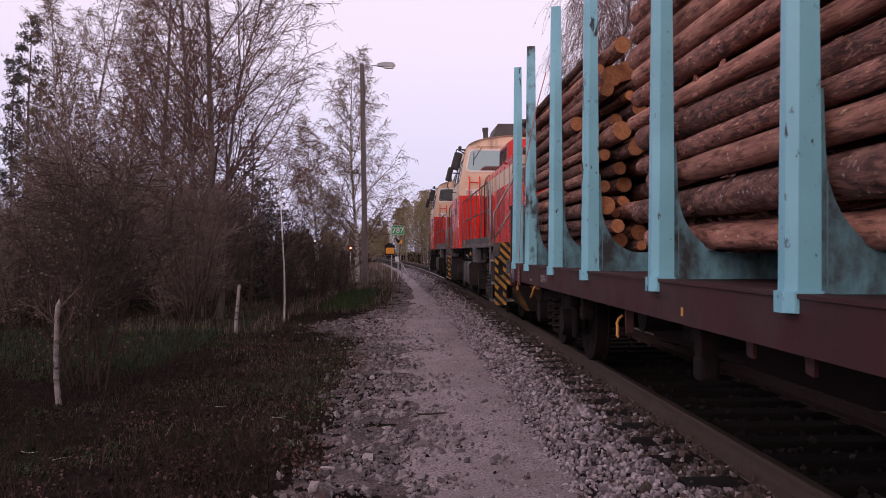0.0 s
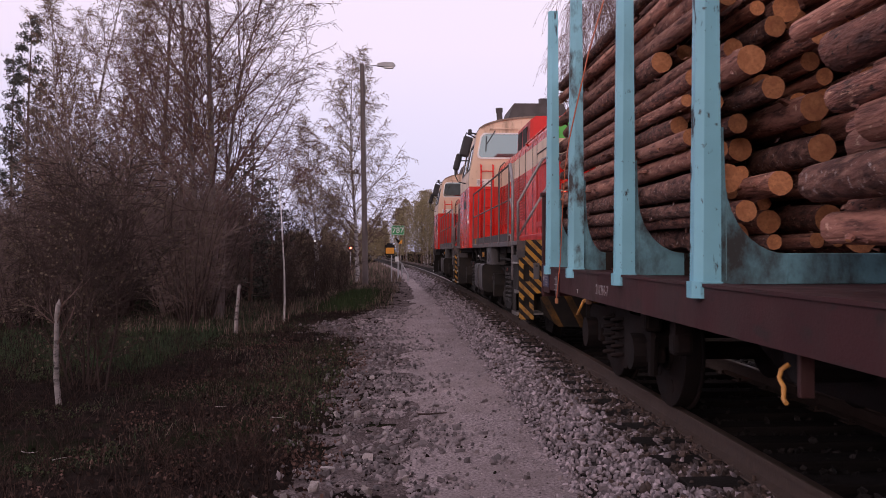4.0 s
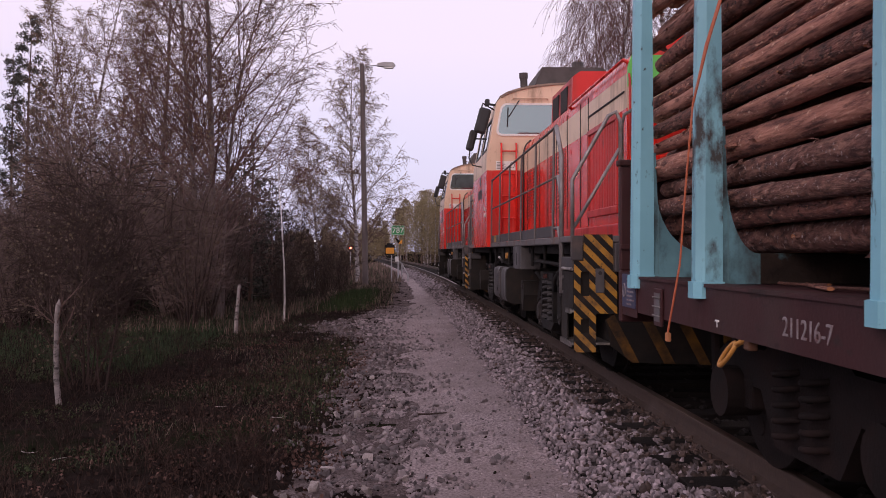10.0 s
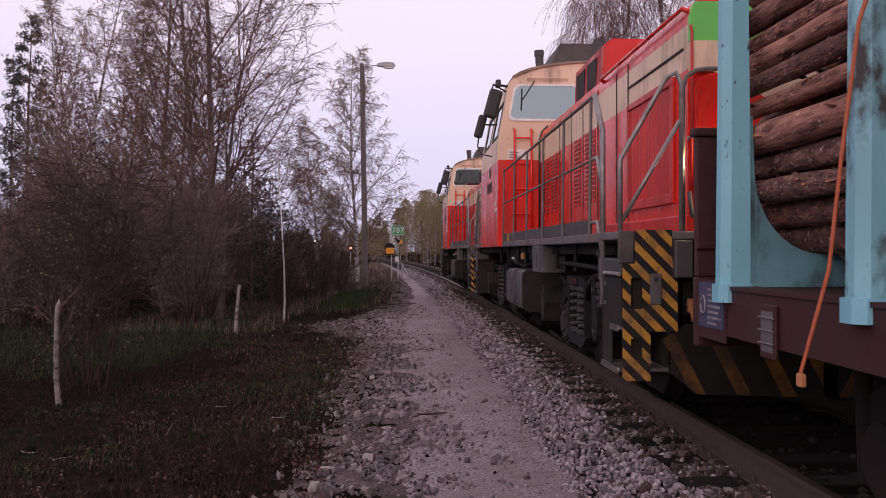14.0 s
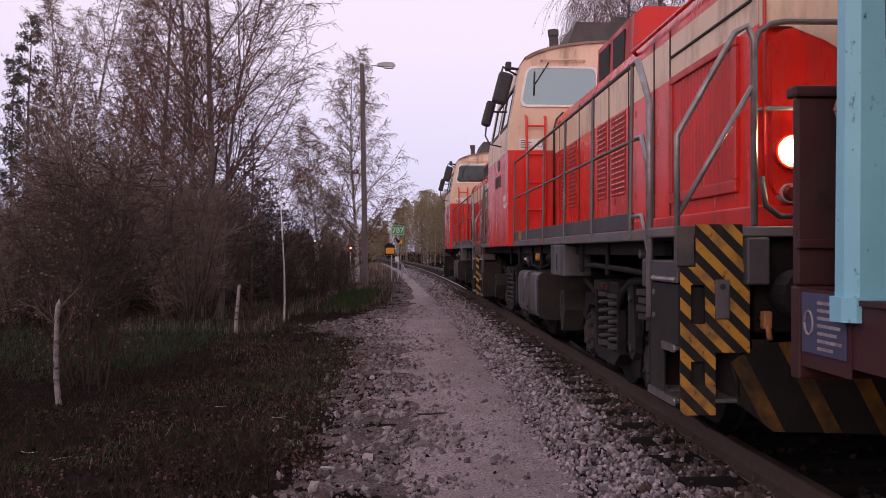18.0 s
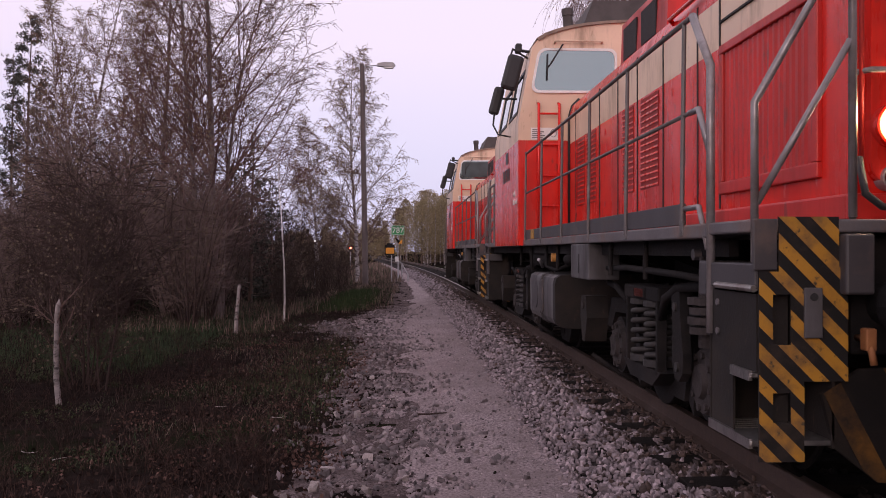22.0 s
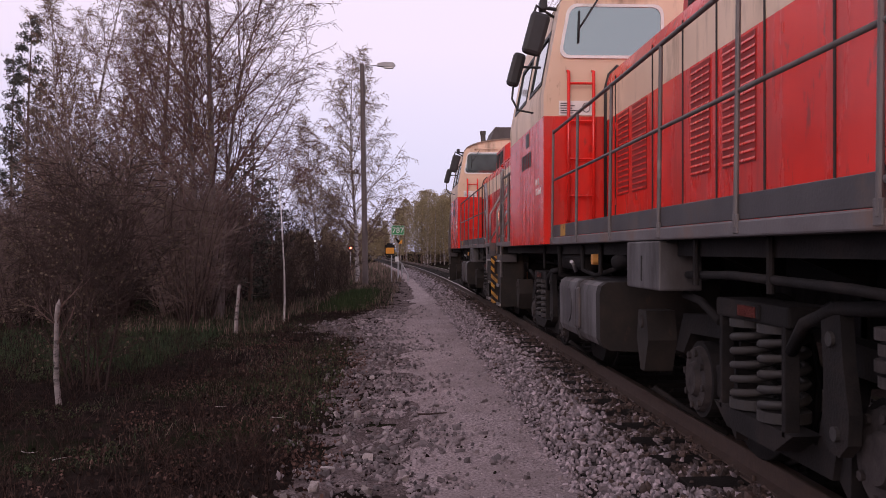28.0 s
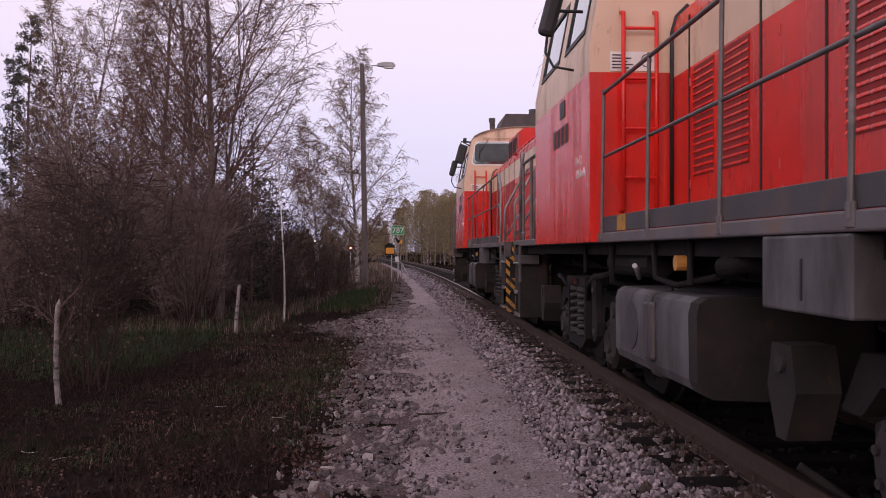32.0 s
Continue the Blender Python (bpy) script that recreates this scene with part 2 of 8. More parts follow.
M_STRAW = mat("dry_grass", (0.21, 0.150, 0.125), (0.115, 0.082, 0.072), 0.8, 0.9, bump=0.0, vary=0.5, island=True, spec=0.0)
M_GRASS_M = mat("meadow_grass", (0.040, 0.062, 0.032), (0.028, 0.042, 0.023), 0.8, 0.85, bump=0.0, vary=0.4, island=True, spec=0.1)
M_GRASS_L = mat("lush_grass", (0.040, 0.062, 0.025), (0.028, 0.044, 0.019), 0.8, 0.8, bump=0.0, vary=0.4, island=True, spec=0.1)
M_LITTER = mat("fallen_leaves", (0.105, 0.060, 0.050), (0.048, 0.030, 0.027), 0.8, 0.9, bump=0.0, vary=0.55, island=True, spec=0.0)
M_GRASS = mat("grass_blades", (0.028, 0.045, 0.018), (0.042, 0.040, 0.020), 0.8, 0.8, bump=0.0, vary=0.4, island=True, spec=0.2)
M_DRY = mat("dry_stalks", (0.052, 0.033, 0.028), (0.024, 0.016, 0.0145), 0.8, 0.9, bump=0.0, vary=0.6, island=True, spec=0.0)
M_TWIG = mat("brown_twigs", (0.155, 0.102, 0.090), (0.090, 0.060, 0.055), 2.0, 0.9, bump=0.2, spec=0.15)
M_TWIG_S = mat("shrub_twigs", (0.168, 0.121, 0.1131), (0.1053, 0.07616, 0.0728), 2.0, 0.9, bump=0.2, spec=0.1)
M_TWIG_O = mat("old_birch_twigs", (0.1389, 0.0784, 0.06944), (0.08288, 0.04928, 0.04592), 2.0, 0.9, bump=0.2, spec=0.1)
M_TWIG_D = mat("dark_twigs", (0.058, 0.039, 0.035), (0.034, 0.023, 0.021), 2.0, 0.9, bump=0.2, spec=0.1)
M_TWIG_B = mat("birch_twigs", (0.150, 0.084, 0.078), (0.088, 0.050, 0.048), 2.0, 0.9, bump=0.2, spec=0.15)
M_BIRCH = mat("birch_bark", (0.40, 0.355, 0.350), (0.27, 0.235, 0.23), 5, 0.8, bump=0.3, dirt=(0.050, 0.040, 0.038), dirt_at=0.54, dirt_scale=5.5, dirt_soft=0.05, dirt_stretch=(0.5, 0.5, 1.6))
M_BIRCH_W = mat("white_birch_bark", (0.62, 0.575, 0.57), (0.46, 0.42, 0.415), 5, 0.8, bump=0.3, dirt=(0.050, 0.040, 0.038), dirt_at=0.60, dirt_scale=5.5, dirt_soft=0.05, dirt_stretch=(0.5, 0.5, 1.6))
M_LEAF_B = mat("pale_birch_leaves", (0.33, 0.262, 0.165), (0.225, 0.176, 0.118), 0.6, 0.7, bump=0.0, vary=0.4, island=True, spec=0.2)
M_PINEBARK = mat("pine_trunk_bark", (0.11, 0.062, 0.045), (0.06, 0.04, 0.034), 4, 0.95, bump=0.7)
M_NEEDLE = mat("conifer_needles", (0.0736, 0.0713, 0.0575), (0.046, 0.046, 0.0391), 1.0, 0.8, bump=0.0, vary=0.4, island=True, spec=0.15)
M_BUD = mat("dark_spring_buds", (0.135, 0.105, 0.076), (0.086, 0.067, 0.053), 0.6, 0.85, bump=0.0, vary=0.4, island=True, spec=0.05)
M_RED_DULL = mat("weathered_red_paint", (0.59, 0.025, 0.018), (0.46, 0.018, 0.014), 2.0, 0.36, bump=0.04, bscale=25, dirt=(0.30, 0.030, 0.024), dirt_at=0.58, dirt_scale=2.5, dirt_stretch=(1, 1, 0.20), spec=0.4, spots=((0.26, 0.035, 0.03), 0.64, 9, (1, 1, 0.3)))
M_LEAF = mat("young_birch_leaves", (0.235, 0.175, 0.095), (0.155, 0.112, 0.066), 0.6, 0.7, bump=0.0, vary=0.4, island=True, spec=0.2)
M_LEAF_FAR = mat("spring_foliage", (0.262, 0.205, 0.116), (0.180, 0.148, 0.090), 0.3, 0.8, bump=0.0, vary=0.35, island=True, spec=0.2)
M_LEAF_MID = mat("brown_spring_scrub", (0.165, 0.122, 0.072), (0.105, 0.080, 0.052), 0.3, 0.8, bump=0.0, vary=0.35, island=True, spec=0.1)
M_CONCRETE = mat("weathered_pole", (0.140, 0.108, 0.104), (0.092, 0.073, 0.071), 3, 0.9, bump=0.2, stretch=(1, 1, 0.3))
M_GALV = mat("galvanised_steel", (0.36, 0.35, 0.36), (0.28, 0.27, 0.28), 6, 0.5, 0.3, bump=0.05)
M_SIGN_Y = mat("orange_sign_paint", (0.75, 0.30, 0.02), (0.66, 0.25, 0.02), 6, 0.5, bump=0.02)
M_YELLOW_D = mat("dirty_hazard_yellow", (0.17, 0.078, 0.012), (0.06, 0.030, 0.010), 5, 0.8, bump=0.1, dirt=(0.018, 0.014, 0.012), dirt_at=0.50, dirt_scale=3.5, spec=0.2)
M_GLASS = glass("coated_cab_window", (0.275, 0.350, 0.345), 0.05, 0.85)
# orange emission that stands in for the halo round the headlamp
M_LAMP_HALO = glow("headlamp_halo_glow", (1.0, 0.45, 0.14), 7.0)
M_LAMP = glow("headlamp_glow", (1.0, 0.74, 0.44), 110.0)
M_REDLAMP = glow("red_signal_glow", (1.0, 0.06, 0.03), 30.0)
M_WHITELAMP = glow("white_signal_glow", (1.0, 0.95, 0.9), 6.0)
M_RED_LENS = mat("red_lamp_glass", (0.11, 0.012, 0.010), (0.075, 0.009, 0.008), 6, 0.35, bump=0.0, spec=0.25)
M_LENS = mat("dull_lamp_glass", (0.10, 0.03, 0.025), (0.08, 0.02, 0.02), 6, 0.12, bump=0.0)
# ---- tools for building ----
def part(name, bm, material, parent=None, label="", smooth=False):
    """Links a bmesh as one mesh object under a thing or a part."""
    me = bpy.data.meshes.new(name)
    bmesh.ops.recalc_face_normals(bm, faces=bm.faces)
    bm.to_mesh(me)
    bm.free()
    for mm in (material if isinstance(material, (list, tuple)) else [material]):
        me.materials.append(mm)
    if smooth or not any(p.use_smooth for p in me.polygons):
        me.polygons.foreach_set("use_smooth", [True] * len(me.polygons))
        me.set_sharp_from_angle(angle=0.30)
    ob = new(name, me)
    ob.parent = parent
    if label:
        ob["label"] = label
    return ob


def share(name, mesh, parent, m):
    """One more object on a mesh that others use too."""
    ob = new(name, mesh)
    ob.parent = parent
    ob.matrix_basis = m
    return ob


def thing(name, label, category, group="", m=None):
    ob = tagged(new(name), label, category, group)
    ob.empty_display_size = 0.2
    if m is not None:
        ob.matrix_basis = m
    return ob


def B():
    return bmesh.new()


def box(bm, x0, x1, y0, y1, z0, z1, bevel=0.0, mi=0):
    r = bmesh.ops.create_cube(bm, size=1.0, matrix=Matrix.LocRotScale(((x0 + x1) / 2, (y0 + y1) / 2, (z0 + z1) / 2), None, (abs(x1 - x0), abs(y1 - y0), abs(z1 - z0))))
    vs = r["verts"]
    fs = {f for v in vs for f in v.link_faces}
    for f in fs:
        f.material_index = mi
    if bevel:
        es = {e for v in vs for e in v.link_edges}
        bmesh.ops.bevel(bm, geom=list(es), offset=bevel, segments=2, profile=0.5, affect="EDGES")
    return bm


def rod(bm, p, q, r, r2=None, n=10, mi=0, caps=True):
    """A round bar from p to q."""
    p, q = Vector(p), Vector(q)
    d = q - p
    m = Matrix.Translation((p + q) / 2) @ d.to_track_quat("Z", "Y").to_matrix().to_4x4()
    res = bmesh.ops.create_cone(bm, cap_ends=caps, segments=n, radius1=r, radius2=r if r2 is None else r2, depth=d.length, matrix=m)
    for f in {f for v in res["verts"] for f in v.link_faces}:
        f.material_index = mi
    return bm


def pipe(bm, pts, r, n=8):
    """A bent round bar through the points."""
    pts = [Vector(p) for p in pts]
    last, rings, a = len(pts) - 1, [], None
    for k, p in enumerate(pts):
        d = ((pts[k] - pts[k - 1]).normalized() if k else Vector()) + ((pts[k + 1] - pts[k]).normalized() if k < last else Vector())
        d = d.normalized() if d.length > 1e-6 else (pts[k] - pts[k - 1]).normalized()
        a = d.orthogonal() if a is None else a - d * a.dot(d)
        a.normalize()
        b = d.cross(a)
        rings.append([bm.verts.new(p + a * (r * math.cos(2 * math.pi * q / n)) + b * (r * math.sin(2 * math.pi * q / n))) for q in range(n)])
    for u, v in zip(rings[:-1], rings[1:]):
        for q in range(n):
            f = bm.faces.new((u[q], u[(q + 1) % n], v[(q + 1) % n], v[q]))
            f.smooth = True
    bm.faces.new(rings[0])
    bm.faces.new(rings[-1][::-1])
    return bm


def prism(bm, outline, axis, a, b, mi=0):
    """A closed outline in the plane across the axis ('x': (y, z), 'y': (x, z), 'z': (x, y)), drawn out from a to b."""
    def at(p, h):
        return {"x": (h, p[0], p[1]), "y": (p[0], h, p[1]), "z": (p[0], p[1], h)}[axis]
    va = [bm.verts.new(at(p, a)) for p in outline]
    vb = [bm.verts.new(at(p, b)) for p in outline]
    n = len(outline)
    fs = [bm.faces.new(va), bm.faces.new(list(reversed(vb)))]
    for i in range(n):
        fs.append(bm.faces.new((va[i], va[(i + 1) % n], vb[(i + 1) % n], vb[i])))
    for f in fs:
        f.material_index = mi
    return fs


def rounded(x0, x1, z0, z1, r, n=4):
    """A rounded rectangle as an outline."""
    pts = []
    for cx, cz, a in ((x1 - r, z1 - r, 0), (x0 + r, z1 - r, 90), (x0 + r, z0 + r, 180), (x1 - r, z0 + r, 270)):
        for k in range(n + 1):
            w = radians(a + 90 * k / n)
            pts.append((cx + r * math.cos(w), cz + r * math.sin(w)))
    return pts


def bevel_all(bm, w, seg=2, angle=30):
    es = [e for e in bm.edges if len(e.link_faces) == 2 and e.calc_face_angle(0) > radians(angle)]
    bmesh.ops.bevel(bm, geom=es, offset=w, segments=seg, profile=0.5, affect="EDGES")
    return bm


def mesh_of(name, verts, faces, materials, index=None, smooth=False):
    me = bpy.data.meshes.new(name)
    me.from_pydata(verts, [], faces)
    for mm in materials:
        me.materials.append(mm)
    if index is not None:
        me.polygons.foreach_set("material_index", index)
    if smooth:
        me.polygons.foreach_set("use_smooth", [True] * len(me.polygons))
    me.update()
    return me


def cut_out(bm, cutters):
    """Takes closed bmeshes out of a bmesh and returns what is left."""
    def link(b):
        me = bpy.data.meshes.new("tmp")
        bmesh.ops.recalc_face_normals(b, faces=b.faces)
        b.to_mesh(me)
        b.free()
        return new("tmp", me)
    ob = link(bm)
    tools = [link(c) for c in cutters]
    for t in tools:
        md = ob.modifiers.new("cut", "BOOLEAN")
        md.operation, md.object, md.solver = "DIFFERENCE", t, "EXACT"
    me = bpy.data.meshes.new_from_object(ob.evaluated_get(bpy.context.evaluated_depsgraph_get()))
    for o in (ob, *tools):
        bpy.data.objects.remove(o)
    out = bmesh.new()
    out.from_mesh(me)
    bpy.data.meshes.remove(me)
    return out


def words(name, text, size, m, material, parent=None, align="CENTER", depth=0.002):
    """Lettering as a mesh in the built-in letters. It reads along local x, with its top along local y."""
    cu = bpy.data.curves.new(name, "FONT")
    cu.body, cu.size, cu.align_x, cu.align_y, cu.extrude, cu.resolution_u = text, size, align, "CENTER", depth, 3
    tmp = bpy.data.objects.new(name, cu)
    scene.collection.objects.link(tmp)
    me = bpy.data.meshes.new_from_object(tmp.evaluated_get(bpy.context.evaluated_depsgraph_get()))
    bpy.data.objects.remove(tmp)
    me.materials.clear()
    me.materials.append(material)
    ob = new(name, me)
    ob.parent = parent
    ob.matrix_basis = m
    return ob
# ---- ground and track ----
def ground_z(x, y):
    """Height of the bare ground."""
    d = x - track_x(y)
    z = -0.40
    if d < -4.0:
        z -= 0.22 * min(1.0, (-4.0 - d) / 2.5)
    if d > 2.4:                     # a ditch, then an unseen earth bank added to keep light from under the train
        z -= 0.25 * min(1.0, (d - 2.4) / 0.8)
        z += 1.5 * min(1.0, max(0.0, (d - 3.4) / 2.4)) * min(1.0, max(0.0, (48.0 - y) / 12.0))
    far = min(1.0, max(0.0, abs(d) - 4.0) / 4.0)
    z += far * (0.12 * noise.noise((x * 0.35, y * 0.35, 3.1)) + 0.28 * noise.noise((x * 0.07, y * 0.07, 8.2)))
    if abs(d) < 7 and y < 40:
        z += 0.03 * noise.noise((x * 1.1, y * 1.1, 5.0)) + 0.012 * noise.noise((x * 4.0, y * 4.0, 1.0))
    return z


def steps(spans):
    out = []
    for a, b, s in spans:
        n = max(1, round((b - a) / s))
        out += [a + (b - a) * i / n for i in range(n)]
    return out + [spans[-1][1]]


def sheet(name, us, vs, place, material):
    verts = [place(u, v) for v in vs for u in us]
    n = len(us)
    faces = [(j * n + i, j * n + i + 1, (j + 1) * n + i + 1, (j + 1) * n + i) for j in range(len(vs) - 1) for i in range(n - 1)]
    return new(name, mesh_of(name, verts, faces, [material], smooth=True))


ground = sheet("ground", steps([(-1500, -200, 130), (-200, -30, 10), (-30, -8, 0.8), (-8, 4, 0.2), (4, 12, 0.8), (12, 40, 4), (40, 200, 20), (200, 1500, 130)]),
               steps([(-300, -40, 30), (-40, -4, 3), (-4, 3, 0.8), (3, 24, 0.2), (24, 50, 0.6), (50, 140, 3), (140, 400, 20), (400, 2600, 200)]),
               lambda x, y: (x, y, ground_z(x, y)), M_SOIL)
tagged(ground, "dark soil with dead leaves, moss and thin grass", "ground", kind="structure")

PATH_Y = steps([(-6, 3, 0.5), (3, 14, 0.08), (14, 27, 0.14), (27, 60, 0.5), (60, 118, 2)])
def path_place(u, y):
    left, right = -3.72 + 0.6 * min(1.0, max(0.0, (y - 21) / 14)), -1.74
    left += 0.22 * noise.noise((y * 0.4, 0.3, 2.0)) + 0.10 * noise.noise((y * 1.7, 0.9, 2.0))
    left -= 0.45 + 1.5 * math.exp(-((y - 21.0) / 2.4) ** 2)
    d = left + (right - left) * u
    x = track_x(y) + d
    edge = min(1.0, max(-0.45, d - left - 0.42) / (1.15 + 1.2 * math.exp(-((y - 21.0) / 2.4) ** 2)))
    rough = (1 - edge) * (1.0 if y < 24 else max(0.35, 1.0 - (y - 24) / 12)) * (0.045 * noise.noise((x * 2.3, y * 1.9, 4)) + 0.045 * noise.noise((x * 6, y * 4, 1)) + 0.035 * noise.noise((x * 14, y * 9, 6)))
    return (x, y, ground_z(x, y) - 0.035 + 0.10 * edge + rough + 0.015 * noise.noise((x * 3, y * 1.2, 7)) - 0.02 * math.exp(-((u - 0.55) / 0.18) ** 2))
path = tagged(sheet("gravel_path", [i / 46 for i in range(47)], PATH_Y, path_place, M_PATH), "trodden path of pinkish-grey fine gravel along the track", "path", kind="structure")

def verge_place(u, y):
    """A strip of gritty soil between meadow and path; it shows wherever it stands above both."""
    x = path_place(0.0, y)[0] - 0.35 + 1.55 * u
    bump = 0.030 * noise.noise((x * 1.7, y * 1.3, 12)) + 0.030 * noise.noise((x * 6, y * 5, 3)) + 0.02 * noise.noise((x * 15, y * 14, 2))
    return (x, y, ground_z(x, y) - 0.056 + 0.064 * min(1.0, 1.8 * u) + 1.3 * bump * min(1.0, 2.2 - 2 * u))
verge = tagged(sheet("path_verge", [i / 34 for i in range(35)], steps([(-4, 3, 0.5), (3, 14, 0.08), (14, 28, 0.16), (28, 66, 0.5)]), verge_place, M_VERGE), "dark gritty soil at the edge of the path", "verge", kind="structure")

BED = [(-2.55, -0.52), (-2.10, -0.425), (-1.86, -0.335), (-1.66, -0.255), (-1.36, -0.192), (-1.28, -0.212), (-0.9, -0.195), (-0.70, -0.215), (0.0, -0.25), (0.9, -0.24), (1.62, -0.235), (2.3, -0.42), (2.9, -0.62)]
def bed_place(i, y):
    d, z = BED[i]
    return (track_x(y) + d + 0.05 * noise.noise((d * 3, y * 1.5, 4.0)), y, z + RAIL_Z + 0.03 * noise.noise((d * 5, y * 3, 9.0)))
# dark sheet gives the shaded gaps between stones and under the train
bed = tagged(sheet("ballast_bed", range(len(BED)), steps([(-40, -4, 2), (-4, 20, 0.15), (20, 60, 0.5), (60, 260, 3)]), bed_place, M_BALLAST), "ballast bed under the rails, coloured near black for shade between the stones", "ballast", kind="structure")


RAIL_PROFILE = [(-0.068, -0.165), (0.068, -0.165), (0.068, -0.150), (0.012, -0.130), (0.010, -0.045), (0.036, -0.032), (0.036, -0.006), (0.028, 0.0), (-0.028, 0.0), (-0.036, -0.006), (-0.036, -0.032), (-0.010, -0.045), (-0.012, -0.130), (-0.068, -0.150)]
def build_rail(side):
    ys = steps([(-40, 14, 6), (14, 90, 2), (90, 260, 10)])
    n = len(RAIL_PROFILE)
    verts, faces, index = [], [], []
    for y in ys:
        for d, z in RAIL_PROFILE:
            verts.append((track_x(y) + side * 0.798 + d, y, z + RAIL_Z))
    for j in range(len(ys) - 1):
        for i in range(n):
            k = (i + 1) % n
            faces.append((j * n + i, j * n + k, (j + 1) * n + k, (j + 1) * n + i))
            index.append(1 if i in (6, 7, 8) else 0)
    ob = new("rail", mesh_of("rail", verts, faces, [M_RAIL, M_RAILTOP], index))
    return tagged(ob, "rusty steel rail with a worn head on wooden sleepers", "rail", "rails of the track", "structure")


for side in (-1, 1):
    build_rail(side)

bm = B()
box(bm, -1.32, 1.32, -0.125, 0.125, -0.16, 0.0, 0.012)
me_sleeper = part("sleeper", bm, M_SLEEPER).data
first_sleeper = bpy.data.objects["sleeper"]
bm = B()
box(bm, -0.13, 0.13, -0.09, 0.09, 0.0, 0.012)
for k in (-1, 1):
    rod(bm, (k * 0.095, 0.05 * k, 0.008), (k * 0.095, 0.05 * k, 0.045), 0.014, n=6)
plate = part("tie_plate", bm, M_RAIL, first_sleeper)
plate.location = (-0.798, 0, 0)
share("tie_plate", plate.data, first_sleeper, Matrix.Translation((0.798, 0, 0)))
tagged(first_sleeper, "tarred black wooden sleeper bedded in ballast", "sleeper", "sleepers of the track")
def sleeper_pose(i):
    y = -6 + 0.61 * i
    a = math.degrees(math.atan2(track_x(y + 0.5) - track_x(y - 0.5), 1.0))
    return pose(track_x(y) + random.uniform(-0.04, 0.04), y, -0.165 + RAIL_Z, 0, 0, -a + random.uniform(-0.8, 0.8))
first_sleeper.matrix_basis = sleeper_pose(0)
for i in range(1, 215):
    copy_thing(first_sleeper, sleeper_pose(i))
# ---- diesel locomotive: long hood towards the camera, cab, short hood ----
def tween(a, b, n):
    return [a + (b - a) * i / (n - 1) for i in range(n)]


HOOD = [(-0.96, 1.55), (-0.96, 3.02), (-0.93, 3.12), (-0.84, 3.20), (-0.55, 3.33), (0.55, 3.33), (0.84, 3.20), (0.93, 3.12), (0.96, 3.02), (0.96, 1.55)]
def clip_outline(outline, z0, z1):
    """The part of an outline between two heights, for bands of paint round the hood."""
    def cut(pts, z, keep_above):
        out = []
        for (ax, az), (bx, bz) in zip(pts, pts[1:] + pts[:1]):
            ia, ib = (az >= z, bz >= z) if keep_above else (az <= z, bz <= z)
            if ia:
                out.append((ax, az))
            if ia != ib:
                f = (z - az) / (bz - az)
                out.append((ax + (bx - ax) * f, z))
        return out
    return cut(cut(list(outline), z0, True), z1, False)


M_PLOUGH = mat("grimy_black_plough", (0.012, 0.011, 0.0105), (0.008, 0.007, 0.0068), 4, 0.8, bump=0.15, dirt=(0.022, 0.017, 0.014), dirt_at=0.58, dirt_scale=3, spec=0.15)
def cells(bm, rects, ya, yb):
    """One pierced plate that covers upright rectangles (x0, x1, z0, z1) that touch each other."""
    xs = sorted({round(v, 4) for q in rects for v in q[:2]})
    zs = sorted({round(v, 4) for q in rects for v in q[2:]})
    full = {(i, k) for i in range(len(xs) - 1) for k in range(len(zs) - 1)
            if any(q[0] < (xs[i] + xs[i + 1]) / 2 < q[1] and q[2] < (zs[k] + zs[k + 1]) / 2 < q[3] for q in rects)}
    made = {}
    def at(i, k, y):
        if (i, k, y) not in made:
            made[i, k, y] = bm.verts.new((xs[i], y, zs[k]))
        return made[i, k, y]
    for i, k in full:
        loop = ((i, k), (i + 1, k), (i + 1, k + 1), (i, k + 1))
        bm.faces.new([at(a, b, ya) for a, b in loop])
        bm.faces.new([at(a, b, yb) for a, b in reversed(loop)])
        for (a, b), (c, d), beside in ((loop[0], loop[1], (i, k - 1)), (loop[1], loop[2], (i + 1, k)), (loop[2], loop[3], (i, k + 1)), (loop[3], loop[0], (i - 1, k))):
            if beside not in full:
                bm.faces.new([at(a, b, ya), at(c, d, ya), at(c, d, yb), at(a, b, yb)])


def hazard(root, name, outlines, y, parent_label, thick=0.012, slope=-1.0, pitch=0.141, share_of=0.5, paint=None, shift=0.0):
    """A plate across the track, of convex pieces, with slanting yellow bars on black; returns the plate."""
    bm = B()
    if len(outlines) == 1:
        prism(bm, outlines[0], "y", y, y + thick)
    else:
        cells(bm, [(min(p[0] for p in o), max(p[0] for p in o), min(p[1] for p in o), max(p[1] for p in o)) for o in outlines], y, y + thick)
    plate = part(name, bm, M_PLOUGH if paint else M_HBLACK, root, parent_label)
    xs, zs = [p[0] for o in outlines for p in o], [p[1] for o in outlines for p in o]
    x0, x1 = min(xs), max(xs)
    rise = slope * (x1 - x0)
    off = min(zs) - abs(rise) - pitch + shift
    front = -1 if y < 0 else 1
    while off < max(zs) + abs(rise):
        for o in outlines:
            poly = inside([(x0, off), (x1, off + rise), (x1, off + rise + pitch * share_of), (x0, off + pitch * share_of)], o)
            if len(poly) > 2:
                bm = B()
                prism(bm, poly, "y", y - 0.003 if front < 0 else y + thick, y if front < 0 else y + thick + 0.003)
                part("hazard_stripe", bm, paint or M_YELLOW, plate)
        off += pitch
    return plate


